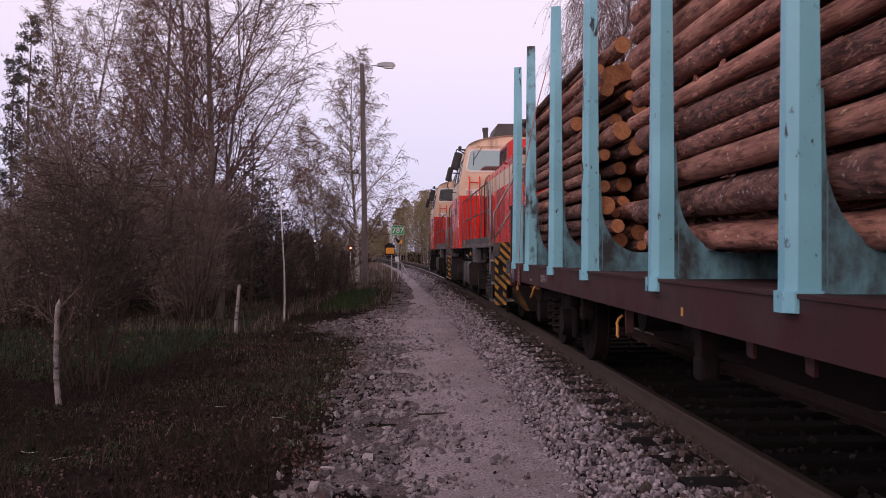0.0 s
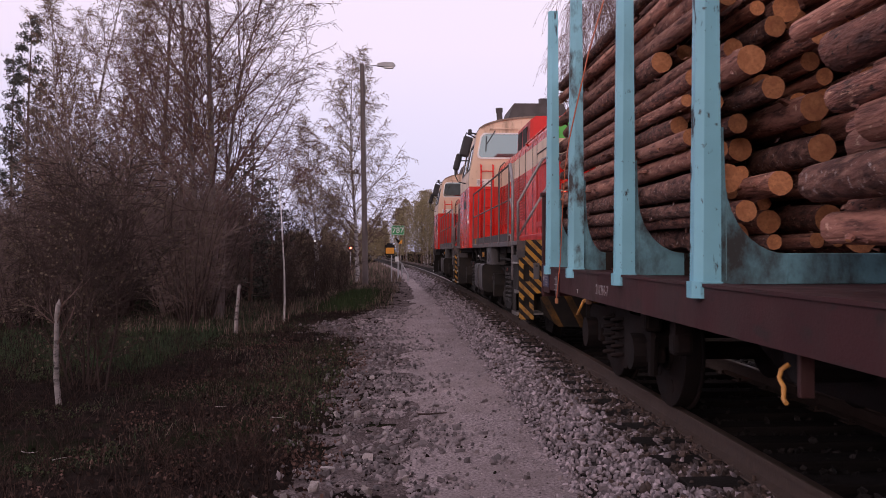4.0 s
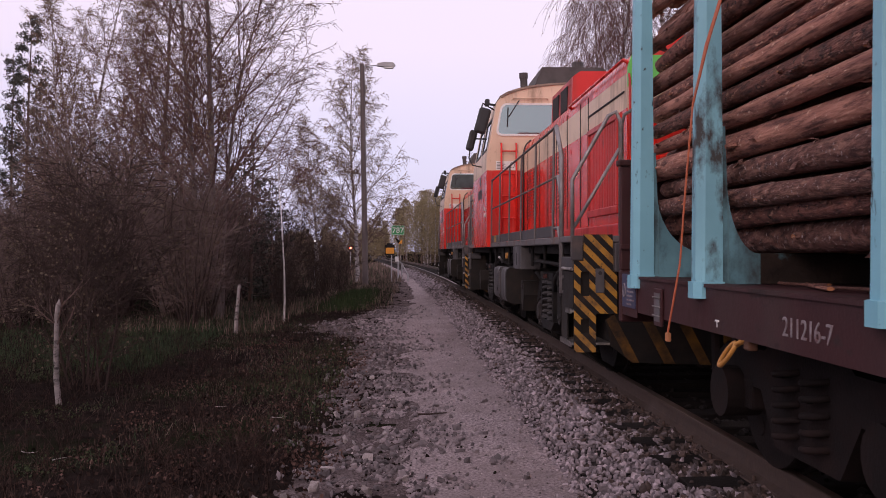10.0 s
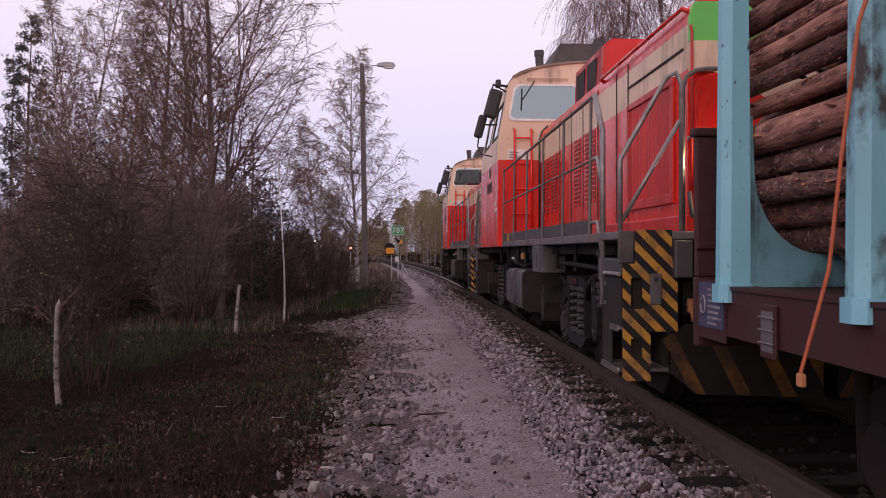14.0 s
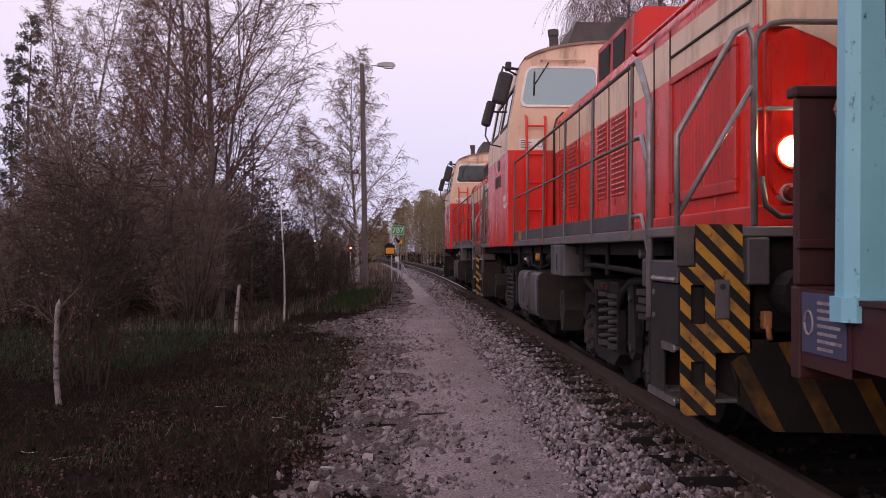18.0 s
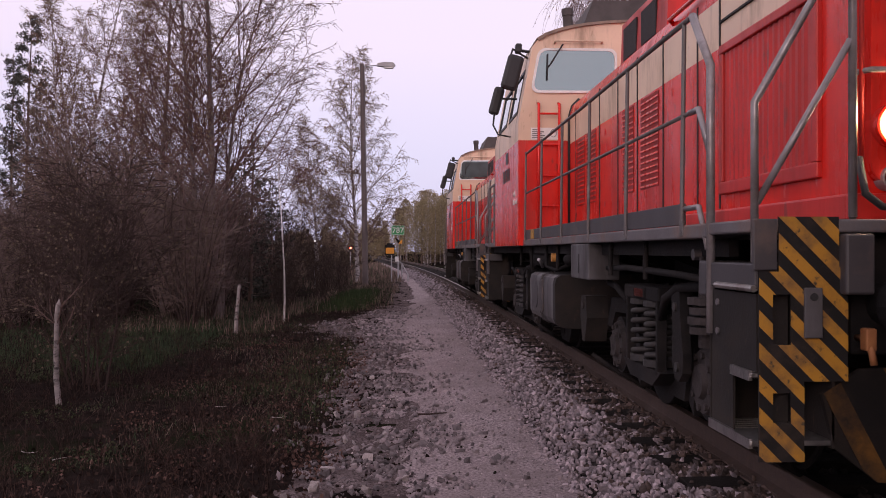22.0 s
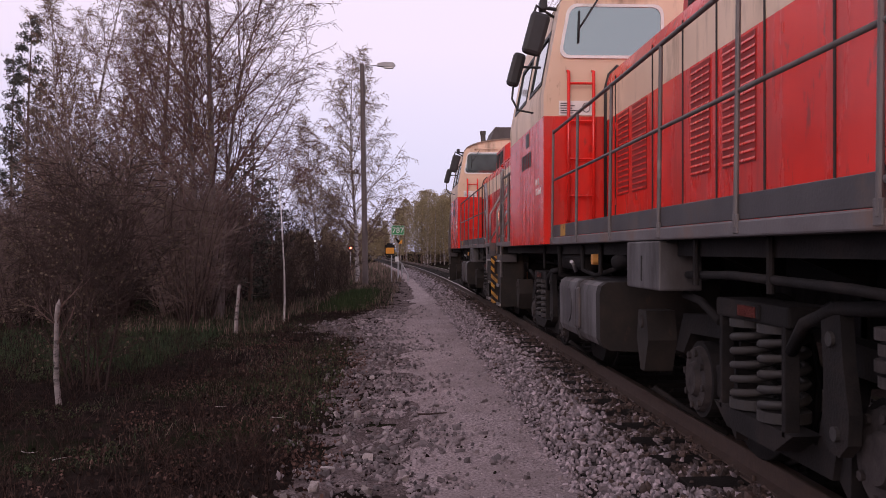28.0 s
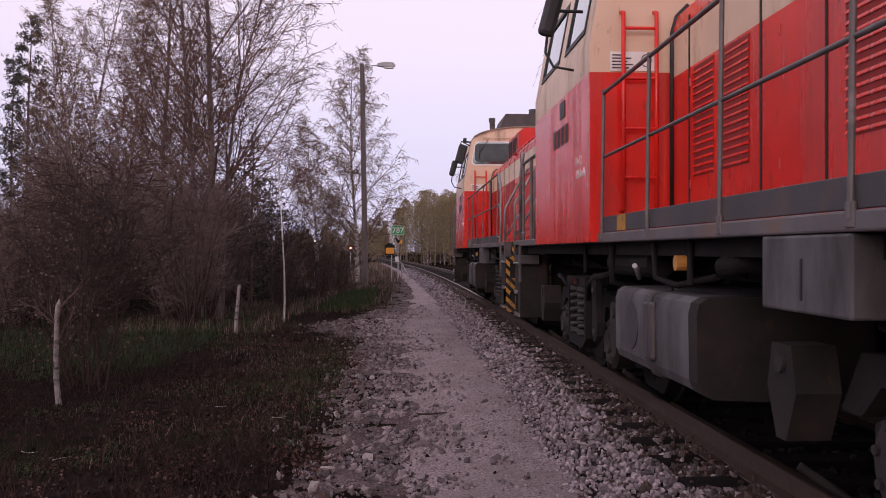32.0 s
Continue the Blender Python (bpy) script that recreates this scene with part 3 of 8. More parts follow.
def inside(poly, window):
    """Cuts a polygon by a convex window."""
    area = sum(a[0] * b[1] - b[0] * a[1] for a, b in zip(window, window[1:] + window[:1]))
    win = window if area > 0 else window[::-1]
    out = poly
    for (ax, az), (bx, bz) in zip(win, win[1:] + win[:1]):
        src, out = out, []
        for p, q in zip(src, src[1:] + src[:1]):
            sp = (bx - ax) * (p[1] - az) - (bz - az) * (p[0] - ax)
            sq = (bx - ax) * (q[1] - az) - (bz - az) * (q[0] - ax)
            if sp >= 0:
                out.append(p)
            if (sp >= 0) != (sq >= 0):
                f = sp / (sp - sq)
                out.append((p[0] + (q[0] - p[0]) * f, p[1] + (q[1] - p[1]) * f))
        if not out:
            break
    return out


def build_wheelset(root, y, r, material=M_UNDER, gauge=0.80):
    bm = B()
    rod(bm, (-1.0, 0, 0), (1.0, 0, 0), 0.075, n=12)
    for s in (-1, 1):
        rod(bm, (s * gauge - 0.065, 0, 0), (s * gauge + 0.065, 0, 0), r, n=36)
        rod(bm, (s * (gauge - 0.075) - 0.012, 0, 0), (s * (gauge - 0.075) + 0.012, 0, 0), r + 0.028, n=36)
        rod(bm, (s * (gauge + 0.06), 0, 0), (s * (gauge + 0.10), 0, 0), 0.16, n=16)
        for k in range(5):
            w = 2 * math.pi * k / 5
            c = (0, 0.30 * math.cos(w), 0.30 * math.sin(w))
            rod(bm, (s * (gauge + 0.05), c[1], c[2]), (s * (gauge + 0.072), c[1], c[2]), 0.06, n=10)
    bevel_all(bm, 0.006, 1, 60)
    ob = part("wheelset", bm, material, root, "dark wheelset with worn treads")
    ob.location = (0, y, r + RAIL_Z)
    return ob


M_STEPS = mat("dirty_dark_steel", (0.018, 0.0150, 0.0140), (0.0115, 0.0098, 0.0092), 4, 0.75, bump=0.1, dirt=(0.034, 0.027, 0.023), dirt_at=0.58, dirt_scale=3, spec=0.25, spots=((0.05, 0.03, 0.02), 0.66, 12, (1, 1, 0.4)))
M_COVER = mat("dusty_axle_cover", (0.050, 0.041, 0.040), (0.030, 0.025, 0.025), 6, 0.75, bump=0.15, dirt=(0.016, 0.014, 0.014), dirt_at=0.55, dirt_scale=5, spec=0.25)
M_SPRING = mat("grey_spring_steel", (0.024, 0.022, 0.022), (0.016, 0.0145, 0.0145), 8, 0.7, bump=0.1, dirt=(0.03, 0.024, 0.02), dirt_at=0.6, dirt_scale=6)


def spring(bm, x, y, z0, z1, rad, wire, turns):
    n = int(turns * 14)
    pipe(bm, [(x + rad * math.cos(2 * math.pi * turns * i / n), y + rad * math.sin(2 * math.pi * turns * i / n), z0 + (z1 - z0) * i / n) for i in range(n + 1)], wire, 7)


def build_loco_bogie(root, yc):
    """Side frames, axle boxes, coil springs, brake gear of one bogie."""
    for s in (-1, 1):
        x = s * 1.22
        bm = B()
        prism(bm, [(yc - 1.62, 0.62), (yc - 1.45, 0.88), (yc - 0.60, 0.92), (yc - 0.46, 0.42), (yc + 0.46, 0.42), (yc + 0.60, 0.92), (yc + 1.45, 0.88), (yc + 1.62, 0.62), (yc + 1.45, 0.62),
                   (yc + 1.30, 0.76), (yc + 0.74, 0.78), (yc + 0.60, 0.30), (yc - 0.60, 0.30), (yc - 0.74, 0.78), (yc - 1.30, 0.76), (yc - 1.45, 0.62)], "x", x - s * 0.11, x + s * 0.0)
        bevel_all(bm, 0.012)
        part("bogie_side_frame", bm, M_UNDER, root, "black grimy bogie side frame")
        for dy in (-1.08, 1.08):
            bm = B()
            rod(bm, (x - s * 0.14, yc + dy, 0.50), (x + s * 0.01, yc + dy, 0.50), 0.235, n=24)
            box(bm, x - s * 0.12, x - s * 0.01, yc + dy - 0.30, yc + dy + 0.30, 0.42, 0.62, 0.02)
            axle = part("axle_box", bm, M_UNDER, root, "round cast axle box with a bolted cover")
            bm = B()
            rod(bm, (x + s * 0.01, yc + dy, 0.50), (x + s * 0.045, yc + dy, 0.50), 0.205, 0.19, n=24)
            rod(bm, (x + s * 0.045, yc + dy, 0.50), (x + s * 0.075, yc + dy, 0.50), 0.11, 0.095, n=20)
            part("axle_cover", bm, M_COVER, axle, "dusty round axle cover")
            for q in range(8):
                w = q * math.pi / 4 + 0.2
                bm = B()
                rod(bm, (x + s * 0.04, yc + dy + 0.165 * math.cos(w), 0.5 + 0.165 * math.sin(w)), (x + s * 0.062, yc + dy + 0.165 * math.cos(w), 0.5 + 0.165 * math.sin(w)), 0.022, n=6)
                part("cover_bolt", bm, M_COVER, axle)
        for dy in (-0.18, 0.18):
            bm = B()
            spring(bm, x + s * 0.03, yc + dy, 0.52, 0.92, 0.105, 0.021, 5.5)
            rod(bm, (x + s * 0.03, yc + dy, 0.48), (x + s * 0.03, yc + dy, 0.53), 0.125, n=16)
            rod(bm, (x + s * 0.03, yc + dy, 0.90), (x + s * 0.03, yc + dy, 0.94), 0.125, n=16)
            part("coil_spring", bm, M_SPRING, root, "grey coil spring")
        bm = B()
        box(bm, x - s * 0.10, x + s * 0.135, yc - 0.46, yc + 0.46, 0.94, 1.04, 0.015)
        box(bm, x + s * 0.12, x + s * 0.150, yc - 0.16, yc + 0.12, 0.955, 1.03, 0.01)
        beam = part("spring_beam", bm, M_UNDER, root)
        bm = B()
        box(bm, x + s * 0.150, x + s * 0.156, yc - 0.13, yc + 0.09, 0.965, 1.02)
        part("red_label", bm, M_LENS, beam, "faded red label")
        bm = B()
        pipe(bm, [(x + s * 0.10, yc - 0.42, 0.84), (x + s * 0.13, yc - 0.62, 0.98), (x + s * 0.13, yc - 0.9, 1.06), (x + s * 0.12, yc - 1.25, 1.08), (x + s * 0.10, yc - 1.5, 1.12)], 0.030)
        part("brake_pipe", bm, M_UNDER, root)
        bm = B()
        pipe(bm, [(x + s * 0.10, yc + 0.48, 0.90), (x + s * 0.12, yc + 0.75, 1.0), (x + s * 0.10, yc + 1.1, 1.02)], 0.025)
        part("brake_pipe", bm, M_UNDER, root)
        bm = B()
        prism(bm, [(yc - 0.50, 0.47), (yc - 0.30, 0.36), (yc + 0.30, 0.36), (yc + 0.50, 0.47)], "x", x - s * 0.02, x + s * 0.13)
        bevel_all(bm, 0.012, 1)
        part("spring_plank", bm, M_UNDER, root, "black beam under the springs")
        for dy in (-0.40, 0.40):
            bm = B()
            box(bm, x + s * 0.06, x + s * 0.13, yc + dy - 0.02, yc + dy + 0.02, 0.44, 0.96, 0.006)
            part("spring_guide", bm, M_UNDER, root)
        for dy in (-0.88,):
            bm = B()
            prism(bm, [(yc + dy + 0.09, 1.06), (yc + dy + 0.0, 1.09), (yc + dy - 0.08, 1.05), (yc + dy - 0.10, 0.86), (yc + dy - 0.15, 0.66), (yc + dy - 0.14, 0.54), (yc + dy - 0.07, 0.48), (yc + dy + 0.01, 0.49), (yc + dy + 0.07, 0.58), (yc + dy + 0.06, 0.80)], "x", x + s * 0.09, x + s * 0.145)
            bevel_all(bm, 0.015, 2)
            lever = part("brake_lever", bm, M_UNDER, root, "heavy curved brake lever")
            for py, pz in ((-0.01, 0.94), (-0.05, 0.57)):
                bm = B()
                rod(bm, (x + s * 0.14, yc + dy + py, pz), (x + s * 0.16, yc + dy + py, pz), 0.03, n=14)
                part("pin", bm, M_SPRING, lever)
        for dy in (-0.62, 0.62):
            bm = B()
            prism(bm, [(yc + dy * 1.0 - 0.10, 0.80), (yc + dy + 0.10, 0.80), (yc + dy * 1.05 + 0.05, 0.30), (yc + dy * 1.05 - 0.05, 0.22)], "x", x - s * 0.10, x - s * 0.03)
            bevel_all(bm, 0.012, 1)
            part("brake_hanger", bm, M_UNDER, root)
        bm = B()
        pipe(bm, [(x - s * 0.16, yc - 1.5, 0.33), (x - s * 0.16, yc - 0.6, 0.26), (x - s * 0.16, yc + 0.6, 0.26), (x - s * 0.16, yc + 1.5, 0.33)], 0.022)
        part("brake_rod", bm, M_UNDER, root)
        for dy in (-1.80, 1.80):
            bm = B()
            prism(bm, [(yc + dy - 0.10, 0.88), (yc + dy + 0.10, 0.88), (yc + dy + 0.15, 0.68), (yc + dy + 0.05, 0.46), (yc + dy - 0.05, 0.46), (yc + dy - 0.15, 0.68)], "x", x - s * 0.02, x + s * 0.18)
            bevel_all(bm, 0.015)
            sand = part("sand_box", bm, M_STEPS, root, "dark faceted sand box")
            bm = B()
            rod(bm, (x + s * 0.175, yc + dy, 0.80), (x + s * 0.195, yc + dy, 0.80), 0.045, n=14)
            part("sand_box_cap", bm, M_COVER, sand)
            bm = B()
            pipe(bm, [(x + s * 0.1, yc + dy, 0.34), (x - s * 0.1, yc + dy * 0.97, 0.2), (x - s * 0.34, yc + dy * 0.87, 0.06)], 0.02)
            part("sand_pipe", bm, M_UNDER, root)


def build_stairs(root, s, e):
    """Boarding steps at one corner: s is the side, e the end (-1 towards the long hood)."""
    y0, y1 = e * 6.36, e * 5.80
    xo, xi = s * 1.545, s * 1.15
    bm = B()
    box(bm, xo - s * 0.36, xo - s * 0.012, y1 - 0.006, y1 + 0.006, 0.42, 1.24)
    box(bm, xo - s * 0.372, xo - s * 0.36, min(y0, y1), max(y0, y1), 0.42, 1.35)
    part("step_well", bm, M_STEPS, root, "grey steel back plates of the boarding steps")
    ym = e * 6.09
    for z, ya in ((0.43, y1), (0.73, ym)):
        bm = B()
        box(bm, xi, xo, min(y0, ya) + 0.012, max(y0, ya) - 0.006, z, z + 0.025, 0.006)
        box(bm, xo - s * 0.012, xo + s * 0.004, min(y0, ya) + 0.02, max(y0, ya) - 0.02, z - 0.012, z + 0.032)
        tread = part("step_tread", bm, M_TREAD, root, "worn chequered step tread")
        for k in range(5):
            bm = B()
            box(bm, xi + s * 0.02, xo - s * 0.03, ya + e * (0.05 + 0.05 * k), ya + e * (0.06 + 0.05 * k), z + 0.025, z + 0.030)
            part("tread_rib", bm, M_STEEL, tread)
    # closed plate beside the steps, open only over the second tread, with a lipped box on top
    bm = B()
    prism(bm, [(y1, 0.45), (ym, 0.45), (ym, 0.76), (e * 6.37, 0.76), (e * 6.37, 1.10), (y1, 1.10)], "x", xo - s * 0.030, xo - s * 0.018)
    plate = part("step_side_plate", bm, M_STEPS, root, "dark steel side plate of the steps")
    for y, z in ((e * 5.90, 1.04), (e * 5.90, 0.90)):
        bm = B()
        rod(bm, (xo - s * 0.018, y, z), (xo - s * 0.008, y, z), 0.018, n=6)
        part("bolt", bm, M_FRAME, plate)
    bm = B()
    box(bm, xo - s * 0.25, xo - s * 0.01, e * 5.70, e * 6.37, 1.115, 1.235, 0.008)
    top = part("top_step", bm, M_BAND, root)
    bm = B()
    rod(bm, (xo - s * 0.008, e * 5.90, 1.125), (xo - s * 0.008, e * 6.37, 1.125), 0.016, n=8)
    part("step_lip", bm, M_STEEL, top)
    # striped end plates, pierced for the feet
    f = e * 6.385
    def rect(a, b, z0, z1):
        return [(s * -a, z0), (s * -b, z0), (s * -b, z1), (s * -a, z1)] if s < 0 else [(a * -1, z0), (b * -1, z0), (b * -1, z1), (a * -1, z1)]
    pieces = [(-1.52, -1.46, 0.37, 1.20), (-1.46, -1.38, 0.37, 0.54), (-1.46, -1.38, 0.67, 0.88), (-1.46, -1.38, 1.10, 1.20), (-1.38, -1.32, 0.37, 1.22),
              (-1.433, -1.38, 1.20, 1.44), (-1.38, -1.32, 1.22, 1.44), (-1.32, -1.125, 0.72, 1.22), (-1.32, -1.165, 1.22, 1.44)]
    hazard(root, "step_end_plate", [rect(*q) for q in pieces], f if e < 0 else f - 0.012, "step end plate with yellow and black warning stripes", slope=-1.0 * -s)
    for z0, z1 in ((0.87, 1.11), (0.53, 0.68)):
        bm = B()
        box(bm, s * 1.47, s * 1.37, f - e * 0.062, f - e * 0.050, z0, z1)
        part("foothold_back", bm, M_STEPS, root)
    bm = B()
    box(bm, s * 1.325, s * 1.245, f + e * 0.004, f + e * 0.02, 0.91, 1.13, 0.004)
    cover = part("socket_cover", bm, M_TANK, root, "small grey socket cover")
    bm = B()
    rod(bm, (s * 1.285, f + e * 0.018, 1.09), (s * 1.285, f + e * 0.024, 1.09), 0.018, n=10)
    part("keyhole", bm, M_BLACK, cover)
    bm = B()
    box(bm, s * 1.546, s * 1.44, f - e * 0.02, f + e * 0.006, 1.205, 1.43, 0.006)
    part("corner_plate", bm, M_BAND, root)


M_TREAD = mat("worn_tread_plate", (0.42, 0.41, 0.41), (0.26, 0.25, 0.25), 9, 0.32, 0.9, bump=0.3, bscale=45)
M_GREYTUBE = mat("grey_tube", (0.27, 0.25, 0.255), (0.19, 0.175, 0.175), 8, 0.34, 0.35, bump=0.05, dirt=(0.13, 0.105, 0.10), dirt_at=0.60, dirt_scale=6)
M_COCK = mat("rusty_orange_paint", (0.33, 0.13, 0.045), (0.22, 0.08, 0.03), 12, 0.7, bump=0.1)
# darker copy of the red paint, for shade between the slats
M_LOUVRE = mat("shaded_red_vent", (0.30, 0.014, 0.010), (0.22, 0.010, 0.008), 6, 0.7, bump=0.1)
M_SOOT = mat("sooty_steel", (0.085, 0.072, 0.070), (0.050, 0.042, 0.041), 5, 0.8, bump=0.1)


def build_loco():
    root = thing("diesel_locomotive", "red and cream diesel locomotive with grey running boards on the track", "locomotive", "coupled locomotives")
    # frame and running boards
    bm = B()
    for s in (-1, 1):
        box(bm, s * 1.545, s * 0.95, -5.80, 5.80, 1.355, 1.43, 0.01)
    box(bm, -1.545, 1.545, -6.38, -5.80, 1.37, 1.43, 0.01)
    box(bm, -1.545, 1.545, 5.80, 6.38, 1.37, 1.43, 0.01)
    part("running_board", bm, M_FRAME, root, "grey steel running board")
    bm = B()
    box(bm, -0.95, 0.95, -6.2, 6.2, 1.10, 1.42, 0.02)
    for s in (-1, 1):
        for k in range(12):
            y = -5.2 + k * 0.95
            gusset = B()
            prism(gusset, [(s * 0.95, 1.12), (s * 1.42, 1.30), (s * 1.42, 1.352), (s * 0.95, 1.352)], "y", y - 0.015, y + 0.015)
            part("board_bracket", gusset, M_UNDER, root)
        edge = B()
        box(edge, s * 1.38, s * 1.43, -5.78, 5.78, 1.26, 1.354)
        part("board_edge_beam", edge, M_UNDER, root)
    part("underframe", bm, M_UNDER, root)
    bm = B()
    for s in (-1, 1):
        box(bm, s * 0.99, s * 0.94, -6.1, 1.05, 1.432, 1.56, 0.012)
    box(bm, -0.99, 0.99, -6.14, -6.09, 1.432, 1.56, 0.012)
    part("hood_foot", bm, M_RED_DULL, root, "dull red foot of the hood")
    for s in (-1, 1):
        bm = B()
        box(bm, s * 1.536, s * 1.520, -5.38, 0.95, 1.432, 1.55, 0.004)
        kick = part("kick_plate", bm, M_BAND, root, "dark grey kick plate along the running board")
        bm = B()
        box(bm, s * 1.540, s * 1.5365, 0.22, 0.46, 1.436, 1.548)
        part("yellow_mark", bm, M_YELLOW, kick, "yellow painted mark")
    # long hood in three bands of paint
    for name, z0, z1, m in (("hood_lower_panel", 1.55, 2.64, M_RED), ("hood_stripe", 2.64, 2.97, M_CREAM), ("hood_roof", 2.97, 3.40, M_RED)):
        bm = B()
        prism(bm, clip_outline(HOOD, z0, z1), "y", -6.10, 1.06)
        part(name, bm, m, root, {"hood_lower_panel": "red hood side", "hood_stripe": "cream stripe round the hood", "hood_roof": "red rounded hood roof"}[name])
    # doors of the hood: thin frames with a dark gap, and their louvres
    for s in (-1, 1):
        for y in (0.62, -0.70, -1.52, -2.25, -3.05, -3.9, -4.35):
            bm = B()
            box(bm, s * 0.955, s * 0.966, y - 0.011, y + 0.011, 1.57, 3.03)
            part("door_gap", bm, M_MESH, root)
        for y in tween(0.3, -3.6, 6):
            for z in (1.75, 2.5):
                bm = B()
                rod(bm, (s * 0.962, y + 0.3, z), (s * 0.962, y + 0.3, z + 0.06), 0.007, n=8)
                part("door_hinge", bm, M_RED_DULL, root)
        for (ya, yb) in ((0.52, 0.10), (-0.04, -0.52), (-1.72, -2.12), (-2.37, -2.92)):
            # back panel with the slats' shade in its colour
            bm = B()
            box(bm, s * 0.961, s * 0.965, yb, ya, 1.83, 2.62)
            panel = part("louvre_panel", bm, M_LOUVRE, root, "red louvred vent, its back coloured darker as shade")
            bm = B()
            w = ya - yb
            prism(bm, [(0.0, 0.0), (0.013, 0.0), (0.013, 0.007), (0.0, 0.034)] if s > 0 else [(0.0, 0.0), (0.0, 0.034), (-0.013, 0.007), (-0.013, 0.0)], "y", yb, ya)
            slat = part("slat", bm, M_RED, panel)
            for k in range(15):
                m = Matrix.Translation((s * 0.958, 0, 1.84 + k * 0.052))
                if k == 0:
                    slat.matrix_basis = m
                else:
                    share("slat", slat.data, panel, m)
        # corrugated radiator panel behind a raised frame
        bm = B()
        outline = []
        for k in range(17):
            y = -5.72 + k * 0.075
            outline += [(s * 0.963, y), (s * 0.974, y + 0.018), (s * 0.974, y + 0.042), (s * 0.963, y + 0.06)]
        prism(bm, outline + [(s * 0.955, -4.46), (s * 0.955, -5.72)], "z", 1.74, 2.58)
        part("corrugated_panel", bm, M_RED_DULL, root, "red ribbed radiator panel")
        bm = B()
        for (a, b, c, d) in ((-5.80, -4.40, 1.66, 1.74), (-5.80, -4.40, 2.58, 2.64), (-5.80, -5.73, 1.74, 2.58), (-4.46, -4.40, 1.74, 2.58)):
            box(bm, s * 0.955, s * 0.99, a, b, c, d, 0.008)
        part("panel_frame", bm, M_RED_DULL, root)
        bm = B()
        box(bm, s * 0.955, s * 0.972, -6.0, -4.36, 2.80, 2.815)
        part("seam", bm, M_MESH, root)
        # cornice rail over the hood
        bm = B()
        pipe(bm, [(s * 0.92, -6.08, 3.06), (s * 0.985, -6.05, 3.10), (s * 0.985, -3.30, 3.10), (s * 0.93, -3.27, 3.06)], 0.018)
        part("roof_grab_rail", bm, M_RED, root)
        bm = B()
        pipe(bm, [(s * 0.968, 1.02, 1.58), (s * 0.968, 1.02, 2.98), (s * 0.93, 1.02, 3.12), (s * 0.84, 1.02, 3.21)], 0.020, 8)
        part("cab_seal", bm, M_BLACK, root, "dark rubber seal between hood and cab")
    # raised air intake on the hood
    bm = B()
    prism(bm, [(-0.86, 3.10), (-0.84, 3.58), (-0.74, 3.65), (0.74, 3.65), (0.84, 3.58), (0.86, 3.10)], "y", -2.80, -1.20)
    bevel_all(bm, 0.015)
    intake = part("air_intake", bm, M_RED_DULL, root, "red raised air intake on the hood")
    for s in (-1, 1):
        for (ya, yb) in ((-1.30, -1.86), (-1.96, -2.52)):
            bm = B()
            box(bm, s * 0.84, s * 0.862, yb + 0.04, ya - 0.03, 3.19, 3.51, 0.006)
            grille = part("intake_grille", bm, M_MESH, intake, "dark mesh grille")
    # hood end: slightly domed, with rails, marker lamps and headlamps
    bm = B()
    prism(bm, rounded(-0.90, 0.90, 1.60, 2.60, 0.10), "y", -6.16, -6.10)
    part("hood_end", bm, M_RED, root, "bright red hood end")
    bm = B()
    prism(bm, clip_outline(HOOD, 2.84, 3.13), "y", -6.15, -6.10)
    part("hood_end_top", bm, M_LIME, root, "bright green panel on the hood end")
    bm = B()
    prism(bm, [(x * 0.985, z) for x, z in clip_outline(HOOD, 3.13, 3.32)], "y", -6.15, -6.10)
    part("hood_end_cap", bm, M_RED, root, "red rounded top of the hood end")
    bm = B()
    low_edge = [(-0.955, 2.62), (-0.79, 2.61), (-0.58, 2.53), (-0.45, 2.45), (-0.30, 2.37), (0.0, 2.29)]
    low_edge += [(-x, z) for x, z in reversed(low_edge[:-1])]
    rows = [[bm.verts.new((x, y, z)) for x, z in edge] for y, edge in ((-6.10, low_edge), (-6.164, low_edge), (-6.164, [(x, 2.838) for x, z in low_edge]), (-6.10, [(x, 2.838) for x, z in low_edge]))]
    for ra, rb in zip(rows, rows[1:]):
        for k in range(len(low_edge) - 1):
            bm.faces.new((ra[k], ra[k + 1], rb[k + 1], rb[k]))
    for k in (0, -1):
        bm.faces.new([r[k] for r in rows])
    part("hood_end_stripe", bm, M_CREAM, root, "cream stripe across the hood end")
    for s in (-1, 1):
        bm = B()
        rod(bm, (s * 0.80, -6.22, 1.87), (s * 0.80, -6.10, 1.87), 0.104, n=24)
        housing = part("headlamp_housing", bm, M_RED, root)
        # on the lit lamp this ring glows as an imitated halo
        bm = B()
        rod(bm, (s * 0.80, -6.232, 1.87), (s * 0.80, -6.2215, 1.87), 0.092, n=24)
        part("lamp_rim", bm, M_LAMP_HALO if s < 0 else M_LENS, housing)
        bm = B()
        rod(bm, (s * 0.80, -6.262, 1.87), (s * 0.80, -6.2325, 1.87), 0.054, 0.066, n=24)
        part("headlamp", bm, M_LAMP if s < 0 else M_LENS, housing, "lit warm headlamp" if s < 0 else "unlit headlamp")
        bm = B()
        rod(bm, (s * 0.80, -6.185, 1.63), (s * 0.80, -6.10, 1.63), 0.058, n=20)
        part("marker_lamp_rim", bm, M_GALV, housing, "dull silver rim of the marker lamp")
        bm = B()
        rod(bm, (s * 0.80, -6.215, 1.63), (s * 0.80, -6.1855, 1.63), 0.034, 0.049, n=20)
        part("marker_lamp", bm, M_RED_LENS, housing, "dark red unlit marker lamp")
        bm = B()
